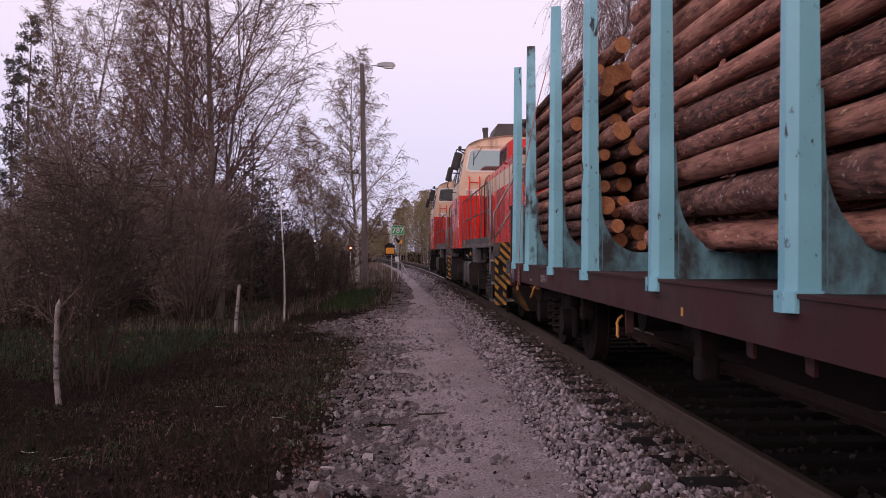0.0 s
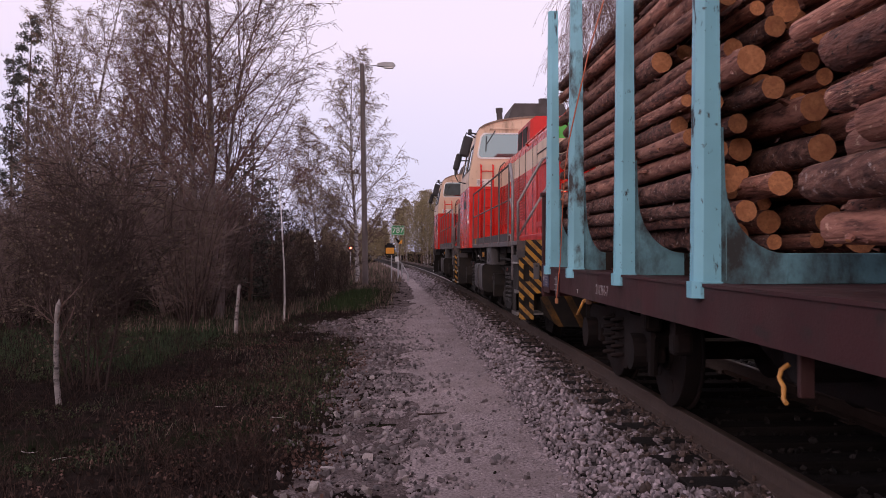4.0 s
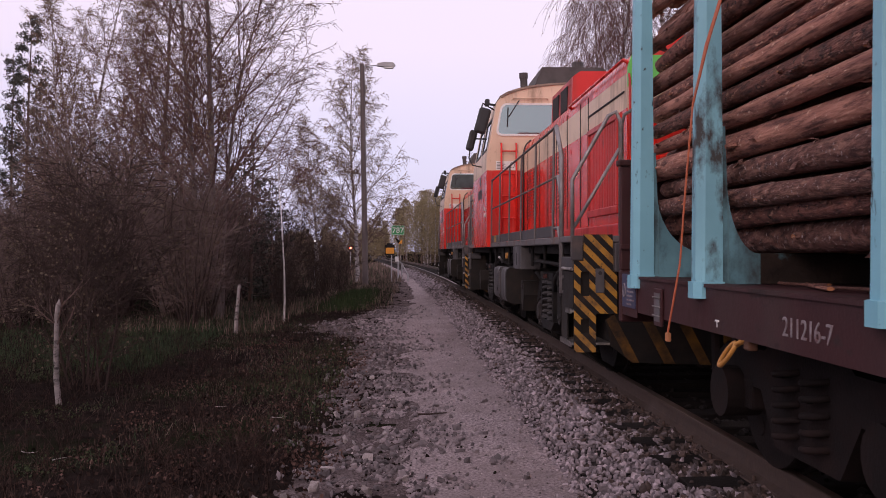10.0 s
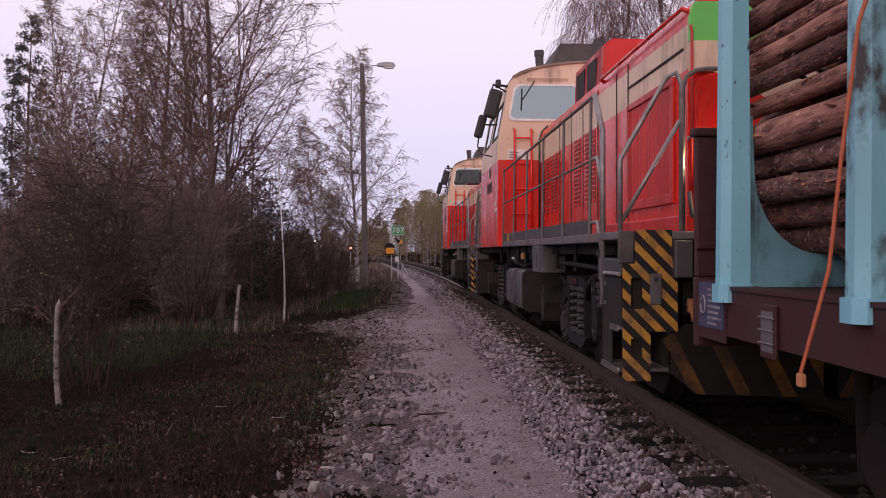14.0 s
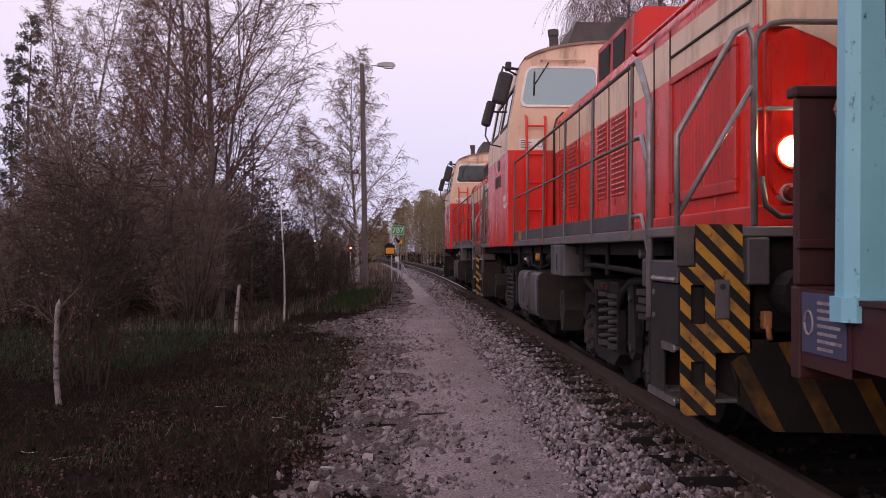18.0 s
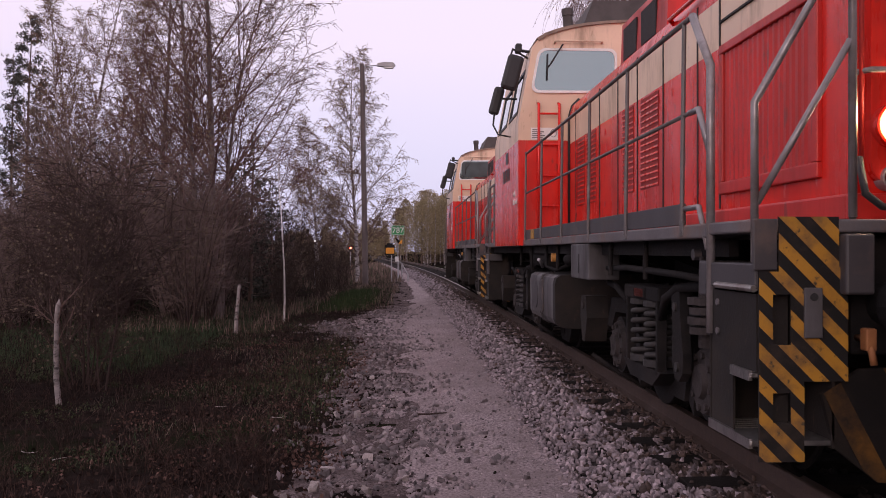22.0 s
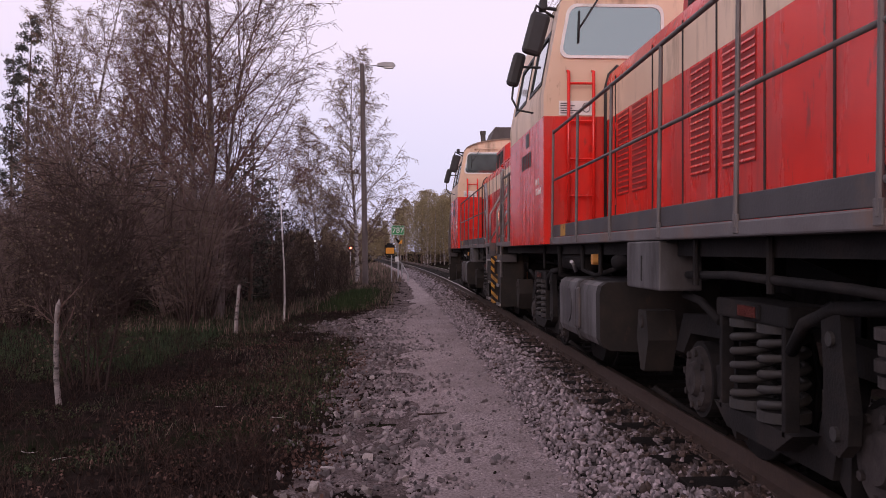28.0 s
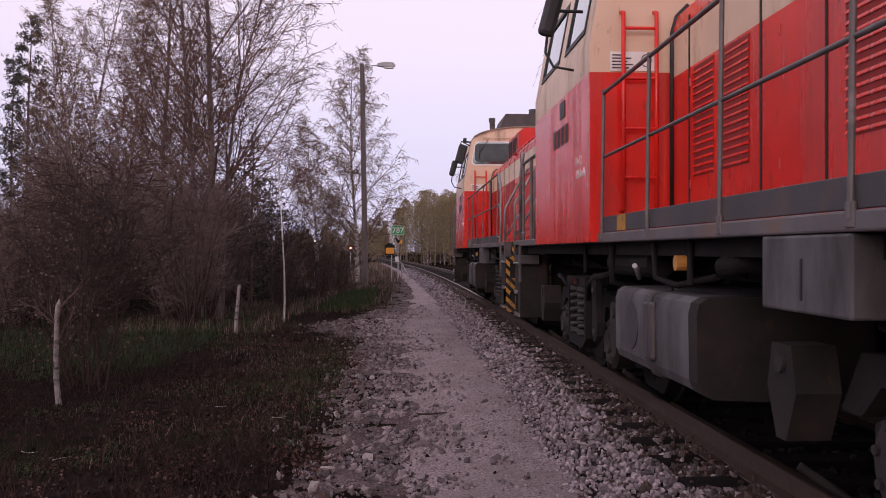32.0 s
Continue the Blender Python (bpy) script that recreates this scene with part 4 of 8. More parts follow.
        pipe(bm, [(s * 0.98, -6.2, 1.72), (s * 0.98, -6.26, 1.55), (s * 0.9, -6.26, 1.49), (s * 0.4, -6.26, 1.49)], 0.018)
        part("lamp_cable", bm, M_BLACK, housing)
        bm = B()
        pipe(bm, [(s * 1.06, -6.30, 1.40), (s * 1.06, -6.30, 2.46), (s * 1.04, -6.31, 2.54), (s * 0.97, -6.32, 2.585), (s * 0.9, -6.33, 2.595), (0.0, -6.33, 2.60)], 0.017)
        part("end_rail", bm, M_RAILING, root)
        bm = B()
        pipe(bm, [(s * 0.97, -6.14, 2.12), (s * 0.93, -6.22, 2.12), (s * 0.3, -6.22, 2.12), (s * 0.26, -6.14, 2.12)], 0.014)
        part("grab_bar", bm, M_GREYTUBE, root)
        bm = B()
        pipe(bm, [(s * 0.955, -6.15, 2.95), (s * 0.955, -6.18, 2.9), (s * 0.955, -6.18, 1.62)], 0.012)
        part("conduit", bm, M_RED_DULL, root)
        # sloping hand rails beside the steps
        for e in (-1, 1):
            bm = B()
            yb = e * 6.36
            pipe(bm, [(s * 1.53, yb, 1.24), (s * 1.53, yb, 1.94), (s * 1.20, yb, 2.52), (s * 1.13, yb, 2.56), (s * 1.09, yb, 2.48), (s * 1.09, yb, 1.44)], 0.019)
            pipe(bm, [(s * 1.52, yb, 1.50), (s * 1.10, yb, 2.22)], 0.016)
            part("step_handrail", bm, M_GREYTUBE, root, "bent grey tube handrail by the steps")
            bm = B()
            pipe(bm, [(s * 1.53, e * 5.80, 0.88), (s * 1.53, e * 5.80, 2.22), (s * 1.53, e * 5.52, 2.54)], 0.023)
            pipe(bm, [(s * 1.53, e * 5.78, 1.80), (s * 1.53, e * 5.62, 2.03), (s * 1.53, e * 5.48, 2.03)], 0.018)
            pipe(bm, [(s * 1.53, e * 5.76, 1.30), (s * 1.53, e * 5.62, 1.52), (s * 1.53, e * 5.40, 1.52)], 0.016)
            part("stair_post", bm, M_GREYTUBE, root)
        # long handrail with its posts
        bm = B()
        pipe(bm, [(s * 1.53, -5.52, 2.54), (s * 1.53, 0.92, 2.50)], 0.0145)
        part("handrail", bm, M_RAILING, root, "long grey tube handrail")
        bm = B()
        pipe(bm, [(s * 1.53, -5.48, 2.03), (s * 1.53, 0.92, 2.01)], 0.0125)
        part("middle_rail", bm, M_RAILING, root)
        for y in (0.92, -0.35, -1.63, -2.90, -4.14, -5.38):
            bm = B()
            rod(bm, (s * 1.545, y, 1.40), (s * 1.53, y, 2.53), 0.013, n=8)
            box(bm, s * 1.552, s * 1.537, y - 0.03, y + 0.03, 1.37, 1.46, 0.004)
            part("rail_post", bm, M_RAILING, root)
        bm = B()
        pipe(bm, [(s * 1.53, 5.52, 2.4), (s * 1.53, 4.1, 2.4)], 0.02)
        for y in (4.1, 4.8, 5.5):
            rod(bm, (s * 1.53, y, 1.42), (s * 1.53, y, 2.4), 0.019, n=8)
        part("short_handrail", bm, M_RAILING, root)
        for e in (-1, 1):
            build_stairs(root, s, e)
    # cab
    arch = [(1.45 * math.cos(w), 3.78 + 0.43 * math.sin(w) ** 0.8) for w in tween(math.pi, 0.0, 19)]
    CAB = [(-1.61, 1.36), (-1.61, 2.92)] + arch + [(1.61, 2.92), (1.61, 1.36)]
    bm = B()
    prism(bm, clip_outline(CAB, 1.36, 2.69), "y", 1.06, 3.92)
    bevel_all(bm, 0.03)
    part("cab_lower_wall", bm, M_RED, root, "red lower cab wall")
    def window_outline(s):
        o = rounded(0.36, 1.45, 3.30, 3.85, 0.10)
        return [(s * (x - 0.10 * max(0, (z - 3.30)) / 0.55 * (x - 0.36) / 1.09), z) for x, z in o]
    bm = B()
    prism(bm, clip_outline(CAB, 2.69, 4.4), "y", 1.06, 3.92)
    cutters = []
    inner_shell = B()
    prism(inner_shell, clip_outline([(x * 0.955, z - 0.06) for x, z in CAB], 2.75, 4.4), "y", 1.12, 3.86)
    cutters.append(inner_shell)
    for s in (-1, 1):
        c = B()
        prism(c, window_outline(s), "y", 0.9, 4.1)
        cutters.append(c)
        for (ya, yb) in ((1.35, 2.25), (2.55, 3.6)):
            c = B()
            prism(c, [(s * 1.80, 3.08), (s * 1.80, 3.64), (s * 1.20, 3.64), (s * 1.20, 3.08)], "y", ya, yb)
            cutters.append(c)
    upper = part("cab_upper_wall", cut_out(bm, cutters), M_CREAM, root, "cream upper cab wall with window openings")
    bm = B()
    prism(bm, [(-0.76, 4.14), (-0.60, 4.55), (0.50, 4.55), (0.66, 4.14)], "y", 1.32, 3.0)
    bevel_all(bm, 0.02)
    part("roof_ventilator", bm, M_SOOT, root, "dark grey sloped ventilator on the cab roof")
    for x, h in ((0.12, 4.72),):
        bm = B()
        rod(bm, (x, 1.75, 4.44), (x, 1.75, h), 0.11, n=14)
        part("exhaust_stub", bm, M_SOOT, root, "sooty exhaust stub")
    bm = B()
    rod(bm, (-0.90, 1.40, 4.0), (-0.92, 1.40, 4.40), 0.065, n=14)
    rod(bm, (-0.918, 1.40, 4.36), (-0.922, 1.40, 4.45), 0.078, n=14)
    part("horn", bm, M_SOOT, root)
    bm = B()
    box(bm, -0.5, 0.5, 2.0, 2.5, 2.75, 3.05, 0.03)
    part("control_desk", bm, M_BAND, upper)
    bm = B()
    roof = [(x * 1.012, z + 0.02) for x, z in arch if z > 3.95] + [(x * 0.99, z - 0.012) for x, z in arch[::-1] if z > 3.95]
    prism(bm, roof, "y", 1.03, 3.95)
    part("cab_roof", bm, M_CREAM_D, root, "cream sooty cab roof")
    for e, yf in ((-1, 1.06), (1, 3.92)):
        for s in (-1, 1):
            o = window_outline(s)
            inner = [((x - s * 0.90) * 0.955 + s * 0.90, (z - 3.575) * 0.92 + 3.575) for x, z in o]
            o = [((x - s * 0.90) * 1.015 + s * 0.90, (z - 3.575) * 1.03 + 3.575) for x, z in o]
            bm = B()
            va = [bm.verts.new((x, yf + e * 0.022, z)) for x, z in o]
            vb = [bm.verts.new((x, yf + e * 0.022, z)) for x, z in inner]
            vc = [bm.verts.new((x, yf - e * 0.005, z)) for x, z in o]
            vd = [bm.verts.new((x, yf + e * 0.004, z)) for x, z in inner]
            n = len(o)
            for i in range(n):
                j = (i + 1) % n
                bm.faces.new((va[i], va[j], vb[j], vb[i]))
                bm.faces.new((va[i], vc[i], vc[j], va[j]))
                bm.faces.new((vb[i], vb[j], vd[j], vd[i]))
                bm.faces.new((vd[i], vd[j], vc[j], vc[i]))
            fr = part("window_frame", bm, M_WHITE, upper, "white rounded window frame")
            bm = B()
            prism(bm, inner, "y", yf + e * 0.004, yf + e * 0.010)
            part("window_pane", bm, M_GLASS, upper, "greenish glass reflecting the sky")
            bm = B()
            xm = s * 1.05
            pipe(bm, [(xm, yf + e * 0.06, 3.90), (xm + s * 0.15, yf + e * 0.05, 3.66), (xm + s * 0.18, yf + e * 0.03, 3.62)], 0.010)
            pipe(bm, [(xm + s * 0.19, yf + e * 0.03, 3.78), (xm + s * 0.20, yf + e * 0.03, 3.45)], 0.010)
            part("wiper", bm, M_BLACK, upper, "black wiper")
            bm = B()
            pipe(bm, [(s * 0.55, yf + e * 0.02, 3.92), (s * 0.55, yf + e * 0.06, 3.94), (s * 1.15, yf + e * 0.06, 3.94), (s * 1.15, yf + e * 0.02, 3.92)], 0.012)
            part("roof_bar", bm, M_CREAM, upper)
    for s in (-1, 1):
        # side windows
        for (ya, yb) in ((1.35, 2.25), (2.55, 3.6)):
            bm = B()
            for (a, b, za, zb) in ((ya, yb, 3.06, 3.11), (ya, yb, 3.60, 3.65), (ya, ya + 0.05, 3.11, 3.60), (yb - 0.05, yb, 3.11, 3.60)):
                xa, xb = 1.61 - (za - 2.92) * 0.193, 1.61 - (zb - 2.92) * 0.193
                prism(bm, [(s * (xa + 0.012), za), (s * (xb + 0.012), zb), (s * (xb - 0.03), zb), (s * (xa - 0.03), za)], "y", a, b)
            fr = part("side_window_frame", bm, M_BLACK, upper, "black side window surround")
            bm = B()
            prism(bm, [(s * 1.571, 3.11), (s * 1.477, 3.60), (s * 1.471, 3.60), (s * 1.565, 3.11)], "y", ya + 0.05, yb - 0.05)
            part("side_window_pane", bm, M_GLASS, upper)
        # mirrors on bent arms
        bm = B()
        pipe(bm, [(s * 1.46, 1.30, 3.78), (s * 1.66, 1.22, 3.88), (s * 1.70, 1.20, 3.76)], 0.016)
        mirror_arm = part("mirror_arm", bm, M_BLACK, root)
        bm = B()
        box(bm, s * 1.57, s * 1.78, 1.12, 1.22, 3.34, 3.80, 0.045)
        bmesh.ops.rotate(bm, verts=bm.verts, cent=(s * 1.68, 1.16, 3.56), matrix=Matrix.Rotation(radians(-s * 15), 3, "Y"))
        part("mirror", bm, M_BLACK, mirror_arm, "large black rear-view mirror")
        bm = B()
        box(bm, s * 1.76, s * 1.90, 1.52, 1.61, 3.08, 3.46, 0.04)
        bmesh.ops.rotate(bm, verts=bm.verts, cent=(s * 1.83, 1.56, 3.28), matrix=Matrix.Rotation(radians(-s * 15), 3, "Y"))
        pipe(bm, [(s * 1.86, 1.56, 3.12), (s * 1.88, 1.55, 2.95), (s * 1.82, 1.50, 2.82), (s * 1.66, 1.45, 2.78)], 0.012, 6)
        rod(bm, (s * 1.56, 1.58, 3.3), (s * 1.78, 1.56, 3.3), 0.014, n=6)
        part("second_mirror", bm, M_BLACK, mirror_arm, "smaller black mirror")
        bm = B()
        box(bm, s * 1.54, s * 1.62, 1.22, 1.36, 3.84, 3.96, 0.02)
        rod(bm, (s * 1.40, 1.3, 3.86), (s * 1.56, 1.3, 3.88), 0.02, n=8)
        part("work_lamp", bm, M_BLACK, root, "small black lamp under the roof edge")
        # ladder on the cab's end wall
        for e, yf in ((-1, 1.06),):
            bm = B()
            for x in (1.36, 1.10):
                pipe(bm, [(s * x, yf, 3.16), (s * x, yf - 0.07, 3.14), (s * x, yf - 0.07, 1.62), (s * x, yf, 1.60)], 0.017)
            rail = part("ladder_frame", bm, M_RED, root, "red ladder on the cab wall")
            for z in (3.02, 2.63, 2.24, 1.86):
                bm = B()
                rod(bm, (s * 1.36, yf - 0.07, z), (s * 1.10, yf - 0.07, z), 0.013, n=8)
                part("rung", bm, M_RED, rail)
            bm = B()
            box(bm, s * 1.45, s * 1.10, yf - 0.012, yf - 0.002, 2.70, 2.85)
            notice = part("notice_plate", bm, M_WHITE, root, "small white notice plate")
            for k in range(5):
                bm = B()
                box(bm, s * 1.435, s * (1.27 + (0.03, 0.0, 0.045, 0.015, 0.07)[k]), yf - 0.015, yf - 0.012, 2.718 + k * 0.025, 2.728 + k * 0.025)
                part("text_bar", bm, M_BAND, notice)
            bm = B()
            pipe(bm, [(s * (1.165 + 0.038 * math.cos(w)), yf - 0.013, 2.78 + 0.048 * math.sin(w)) for w in tween(0, 2 * math.pi, 18)], 0.004, 5)
            part("ring_mark", bm, M_BAND, notice)
        # number and weight lettering on the cab side, as bars
        for k in range(4):
            bm = B()
            box(bm, s * 1.611, s * 1.615, 2.58 - k * 0.205, 2.72 - k * 0.205, 2.255, 2.425)
            part("number_bar", bm, M_BLACK, root, "dark lettering on the cab side")
        for k, text in enumerate(("Dv 12", "125 km/h")):
            words("class_lettering", text, 0.105, Matrix.Translation((s * 1.612, 1.62 if s < 0 else 1.12, 2.035 - 0.11 * k)) @ Euler((radians(90), 0, radians(90 * s))).to_matrix().to_4x4(), M_WHITE, root, "LEFT")
        bm = B()
        box(bm, s * 1.611, s * 1.618, 2.12, 2.36, 2.50, 2.65)
        part("badge", bm, M_BAND, root)
        # gear under the board
        bm = B()
        box(bm, s * 1.545, s * 1.28, -2.90, -2.14, 1.05, 1.352, 0.012)
        bx = part("equipment_box", bm, M_TANK, root, "grey steel equipment box under the running board")
        bm = B()
        box(bm, s * 1.545, s * 1.552, -2.53, -2.52, 1.10, 1.26)
        part("latch", bm, M_BLACK, bx)
        bm = B()
        prism(bm, [(s * 0.6, 0.48), (s * 1.46, 0.52), (s * 1.51, 0.545), (s * 1.535, 0.60), (s * 1.54, 0.95), (s * 1.525, 1.01), (s * 1.48, 1.04), (s * 0.6, 1.05)], "y", -1.26, 0.50)
        bevel_all(bm, 0.035, 3)
        tank = part("fuel_tank", bm, M_TANK, root, "grey dirty fuel tank")
        bm = B()
        rod(bm, (s * 1.52, 0.05, 0.80), (s * 1.545, 0.05, 0.80), 0.16, n=20)
        part("tank_cover", bm, M_BAND, tank)
        bm = B()
        box(bm, s * 1.53, s * 1.56, -0.52, -0.30, 0.62, 0.98, 0.02)
        part("tank_gauge", bm, M_BAND, tank)
        for y in (-0.42,):
            bm = B()
            pipe(bm, [(s * 1.36, y, 0.51), (s * 1.46, y, 0.518), (s * 1.52, y, 0.545), (s * 1.546, y, 0.62), (s * 1.550, y, 0.95), (s * 1.53, y, 1.02), (s * 1.40, y, 1.052)], 0.016, 6)
            part("tank_strap", bm, M_TANK, tank)
        # end plate in a darker colour than the tank's side
        bm = B()
        prism(bm, [(s * 0.6, 0.476), (s * 1.46, 0.515), (s * 1.515, 0.542), (s * 1.541, 0.60), (s * 1.546, 0.95), (s * 1.531, 1.014), (s * 1.482, 1.045), (s * 0.6, 1.055)], "y", -1.30, -1.16)
        part("tank_end_plate", bm, M_STEPS, tank, "dark end plate of the fuel tank")
        bm = B()
        pipe(bm, [(s * 1.42, 0.30, 1.10), (s * 1.45, 0.24, 1.16), (s * 1.49, 0.16, 1.19)], 0.018, 8)
        part("filler_pipe", bm, M_GALV, tank, "pale metal filler pipe")
        bm = B()
        rod(bm, (s * 1.30, 0.2, 1.20), (s * 1.30, 1.4, 1.20), 0.10, n=14)
        part("air_reservoir", bm, M_UNDER, root)
        bm = B()
        pipe(bm, [(s * 1.42, -1.35, 1.20), (s * 1.36, -1.5, 1.24), (s * 1.20, -1.6, 1.22)], 0.06, 12)
        part("filter", bm, M_UNDER, root)
        bm = B()
        rod(bm, (s * 1.42, -0.75, 1.22), (s * 1.49, -0.75, 1.22), 0.045, n=12)
        part("yellow_valve", bm, M_HOSE, root, "ochre valve cap")
        bm = B()
        pipe(bm, [(s * 1.46, -0.2, 1.34), (s * 1.46, -0.25, 1.12), (s * 1.40, -0.5, 1.08), (s * 1.36, -1.1, 1.15)], 0.02)
        part("air_pipe", bm, M_UNDER, root)
        bm = B()
        pipe(bm, [(s * 1.46, 0.95, 1.34), (s * 1.46, 0.95, 1.05), (s * 1.2, 1.0, 1.0)], 0.025)
        part("air_pipe", bm, M_UNDER, root)
        bm = B()
        pipe(bm, [(s * 1.40, -3.0, 1.15), (s * 1.44, -3.8, 1.17), (s * 1.44, -5.0, 1.15), (s * 1.3, -5.6, 1.1)], 0.022)
        part("air_pipe", bm, M_UNDER, root)
        for y in (-0.9, -3.3, -4.3, 2.0):
            bm = B()
            rod(bm, (s * 1.45, y, 1.36), (s * 1.45, y, 1.10), 0.018, n=8)
            part("pipe_bracket", bm, M_UNDER, root)
        bm = B()
        for k in range(4):
            rod(bm, (s * 1.34, -5.20, 0.82 + 0.055 * k), (s * 1.34, -5.20, 0.86 + 0.055 * k), 0.10 + 0.012 * (k % 2), n=18)
        rod(bm, (s * 1.34, -5.20, 0.74), (s * 1.34, -5.20, 1.12), 0.05, n=12)
        part("brake_actuator", bm, M_COVER, root, "dusty ribbed brake actuator")
        bm = B()
        rod(bm, (s * 1.47, -5.34, 1.27), (s * 1.36, -5.34, 1.27), 0.032, n=10)
        rod(bm, (s * 1.43, -5.34, 1.27), (s * 1.43, -5.42, 1.20), 0.014, n=8)
        part("air_cock", bm, M_BAND, root, "grimy brown air cock")
        bm = B()
        box(bm, s * 1.52, s * 1.30, -5.79, -5.58, 1.06, 1.24, 0.012)
        part("brake_valve_box", bm, M_BAND, root)
    # short hood
    bm = B()
    prism(bm, [(-0.96, 1.44), (-0.96, 2.85), (-0.80, 3.02), (0.80, 3.02), (0.96, 2.85), (0.96, 1.44)], "y", 3.925, 6.12)
    bevel_all(bm, 0.04)
    part("short_hood", bm, M_RED, root, "red short hood")
    # end beams, buffers, couplers, ploughs
    for e in (-1, 1):
        bm = B()
        box(bm, -1.05, 1.05, e * 6.08, e * 6.26, 0.82, 1.36, 0.015)
        part("buffer_beam", bm, M_UNDER, root, "black buffer beam")
        for s in (-1, 1):
            bm = B()
            box(bm, s * 1.16, s * 1.03, e * 6.12, e * 6.44, 1.10, 1.365, 0.012)
            part("beam_bracket", bm, M_BAND, root)
        for s in (-1, 1):
            bm = B()
            rod(bm, (s * 0.88, e * 6.24, 1.05), (s * 0.88, e * 6.80, 1.05), 0.10, n=16)
            rod(bm, (s * 0.88, e * 6.42, 1.05), (s * 0.88, e * 6.60, 1.05), 0.14, n=16)
            rod(bm, (s * 0.88, e * 6.92, 1.05), (s * 0.88, e * 6.97, 1.05), 0.23, n=24)
            rod(bm, (s * 0.88, e * 6.78, 1.05), (s * 0.88, e * 6.93, 1.05), 0.08, n=12)
            part("buffer", bm, M_UNDER, root, "greasy dark buffer")
            bm = B()
            pipe(bm, [(s * 1.02, e * 6.26, 0.90), (s * 1.02, e * 6.36, 0.90), (s * 1.02, e * 6.39, 0.84), (s * 1.015, e * 6.40, 0.79)], 0.016)
            box(bm, s * 0.995, s * 1.045, e * 6.33, e * 6.39, 0.85, 0.95, 0.008)
            part("end_cock", bm, M_COCK, root, "rusty orange brake cock")
            outline = [(s * 1.23, 0.66), (s * 1.05, 0.77), (s * 0.06, 0.80), (s * 0.06, 0.24), (s * 0.98, 0.27), (s * 1.17, 0.42)]
            hazard(root, "snow_plough", [outline], e * 6.36, "black snow plough blade with worn yellow stripes", slope=-1.9 * -s, pitch=0.62, thick=0.03, share_of=0.31, paint=M_YELLOW_D, shift=0.18)
        bm = B()
        box(bm, -0.10, 0.10, e * 6.24, e * 6.72, 0.95, 1.15, 0.02)
        rod(bm, (0, e * 6.68, 1.05), (0, e * 7.0, 0.98), 0.05, n=10)
        part("coupler", bm, M_UNDER, root)
    for yc in (-3.80, 2.95):
        build_loco_bogie(root, yc)
        for dy in (-1.08, 1.08):
            build_wheelset(root, yc + dy, 0.50)
    return root


loco_near = build_loco()
# ---- timber wagon with turquoise stakes ----
# darker turquoise than the stakes, with dark blotches
M_TURQ_G = mat("dull_blotched_turquoise", (0.135, 0.315, 0.370), (0.085, 0.200, 0.235), 3.0, 0.7, bump=0.15, bscale=30, dirt=(0.040, 0.042, 0.042), dirt_at=0.55, dirt_scale=3.5, dirt_soft=0.10, dirt_stretch=(1, 1, 0.6), spec=0.25)
# brown mud, made darker still for the shade of the load
M_MUD_SHADE = mat("mud_and_log_shade", (0.034, 0.024, 0.020), (0.018, 0.0135, 0.012), 7, 0.95, bump=0.6, bscale=30, dirt=(0.075, 0.16, 0.18), dirt_at=0.645, dirt_scale=4, dirt_soft=0.05, spec=0.1)
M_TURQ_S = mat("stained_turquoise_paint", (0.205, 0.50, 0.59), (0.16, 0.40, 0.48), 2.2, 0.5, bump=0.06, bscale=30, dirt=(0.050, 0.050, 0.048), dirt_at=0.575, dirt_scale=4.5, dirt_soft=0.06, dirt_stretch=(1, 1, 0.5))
STAKES = [6.42, 5.02, 3.035, 1.14, -1.16, -3.27, -5.05, -6.42]            # from the middle of the wagon
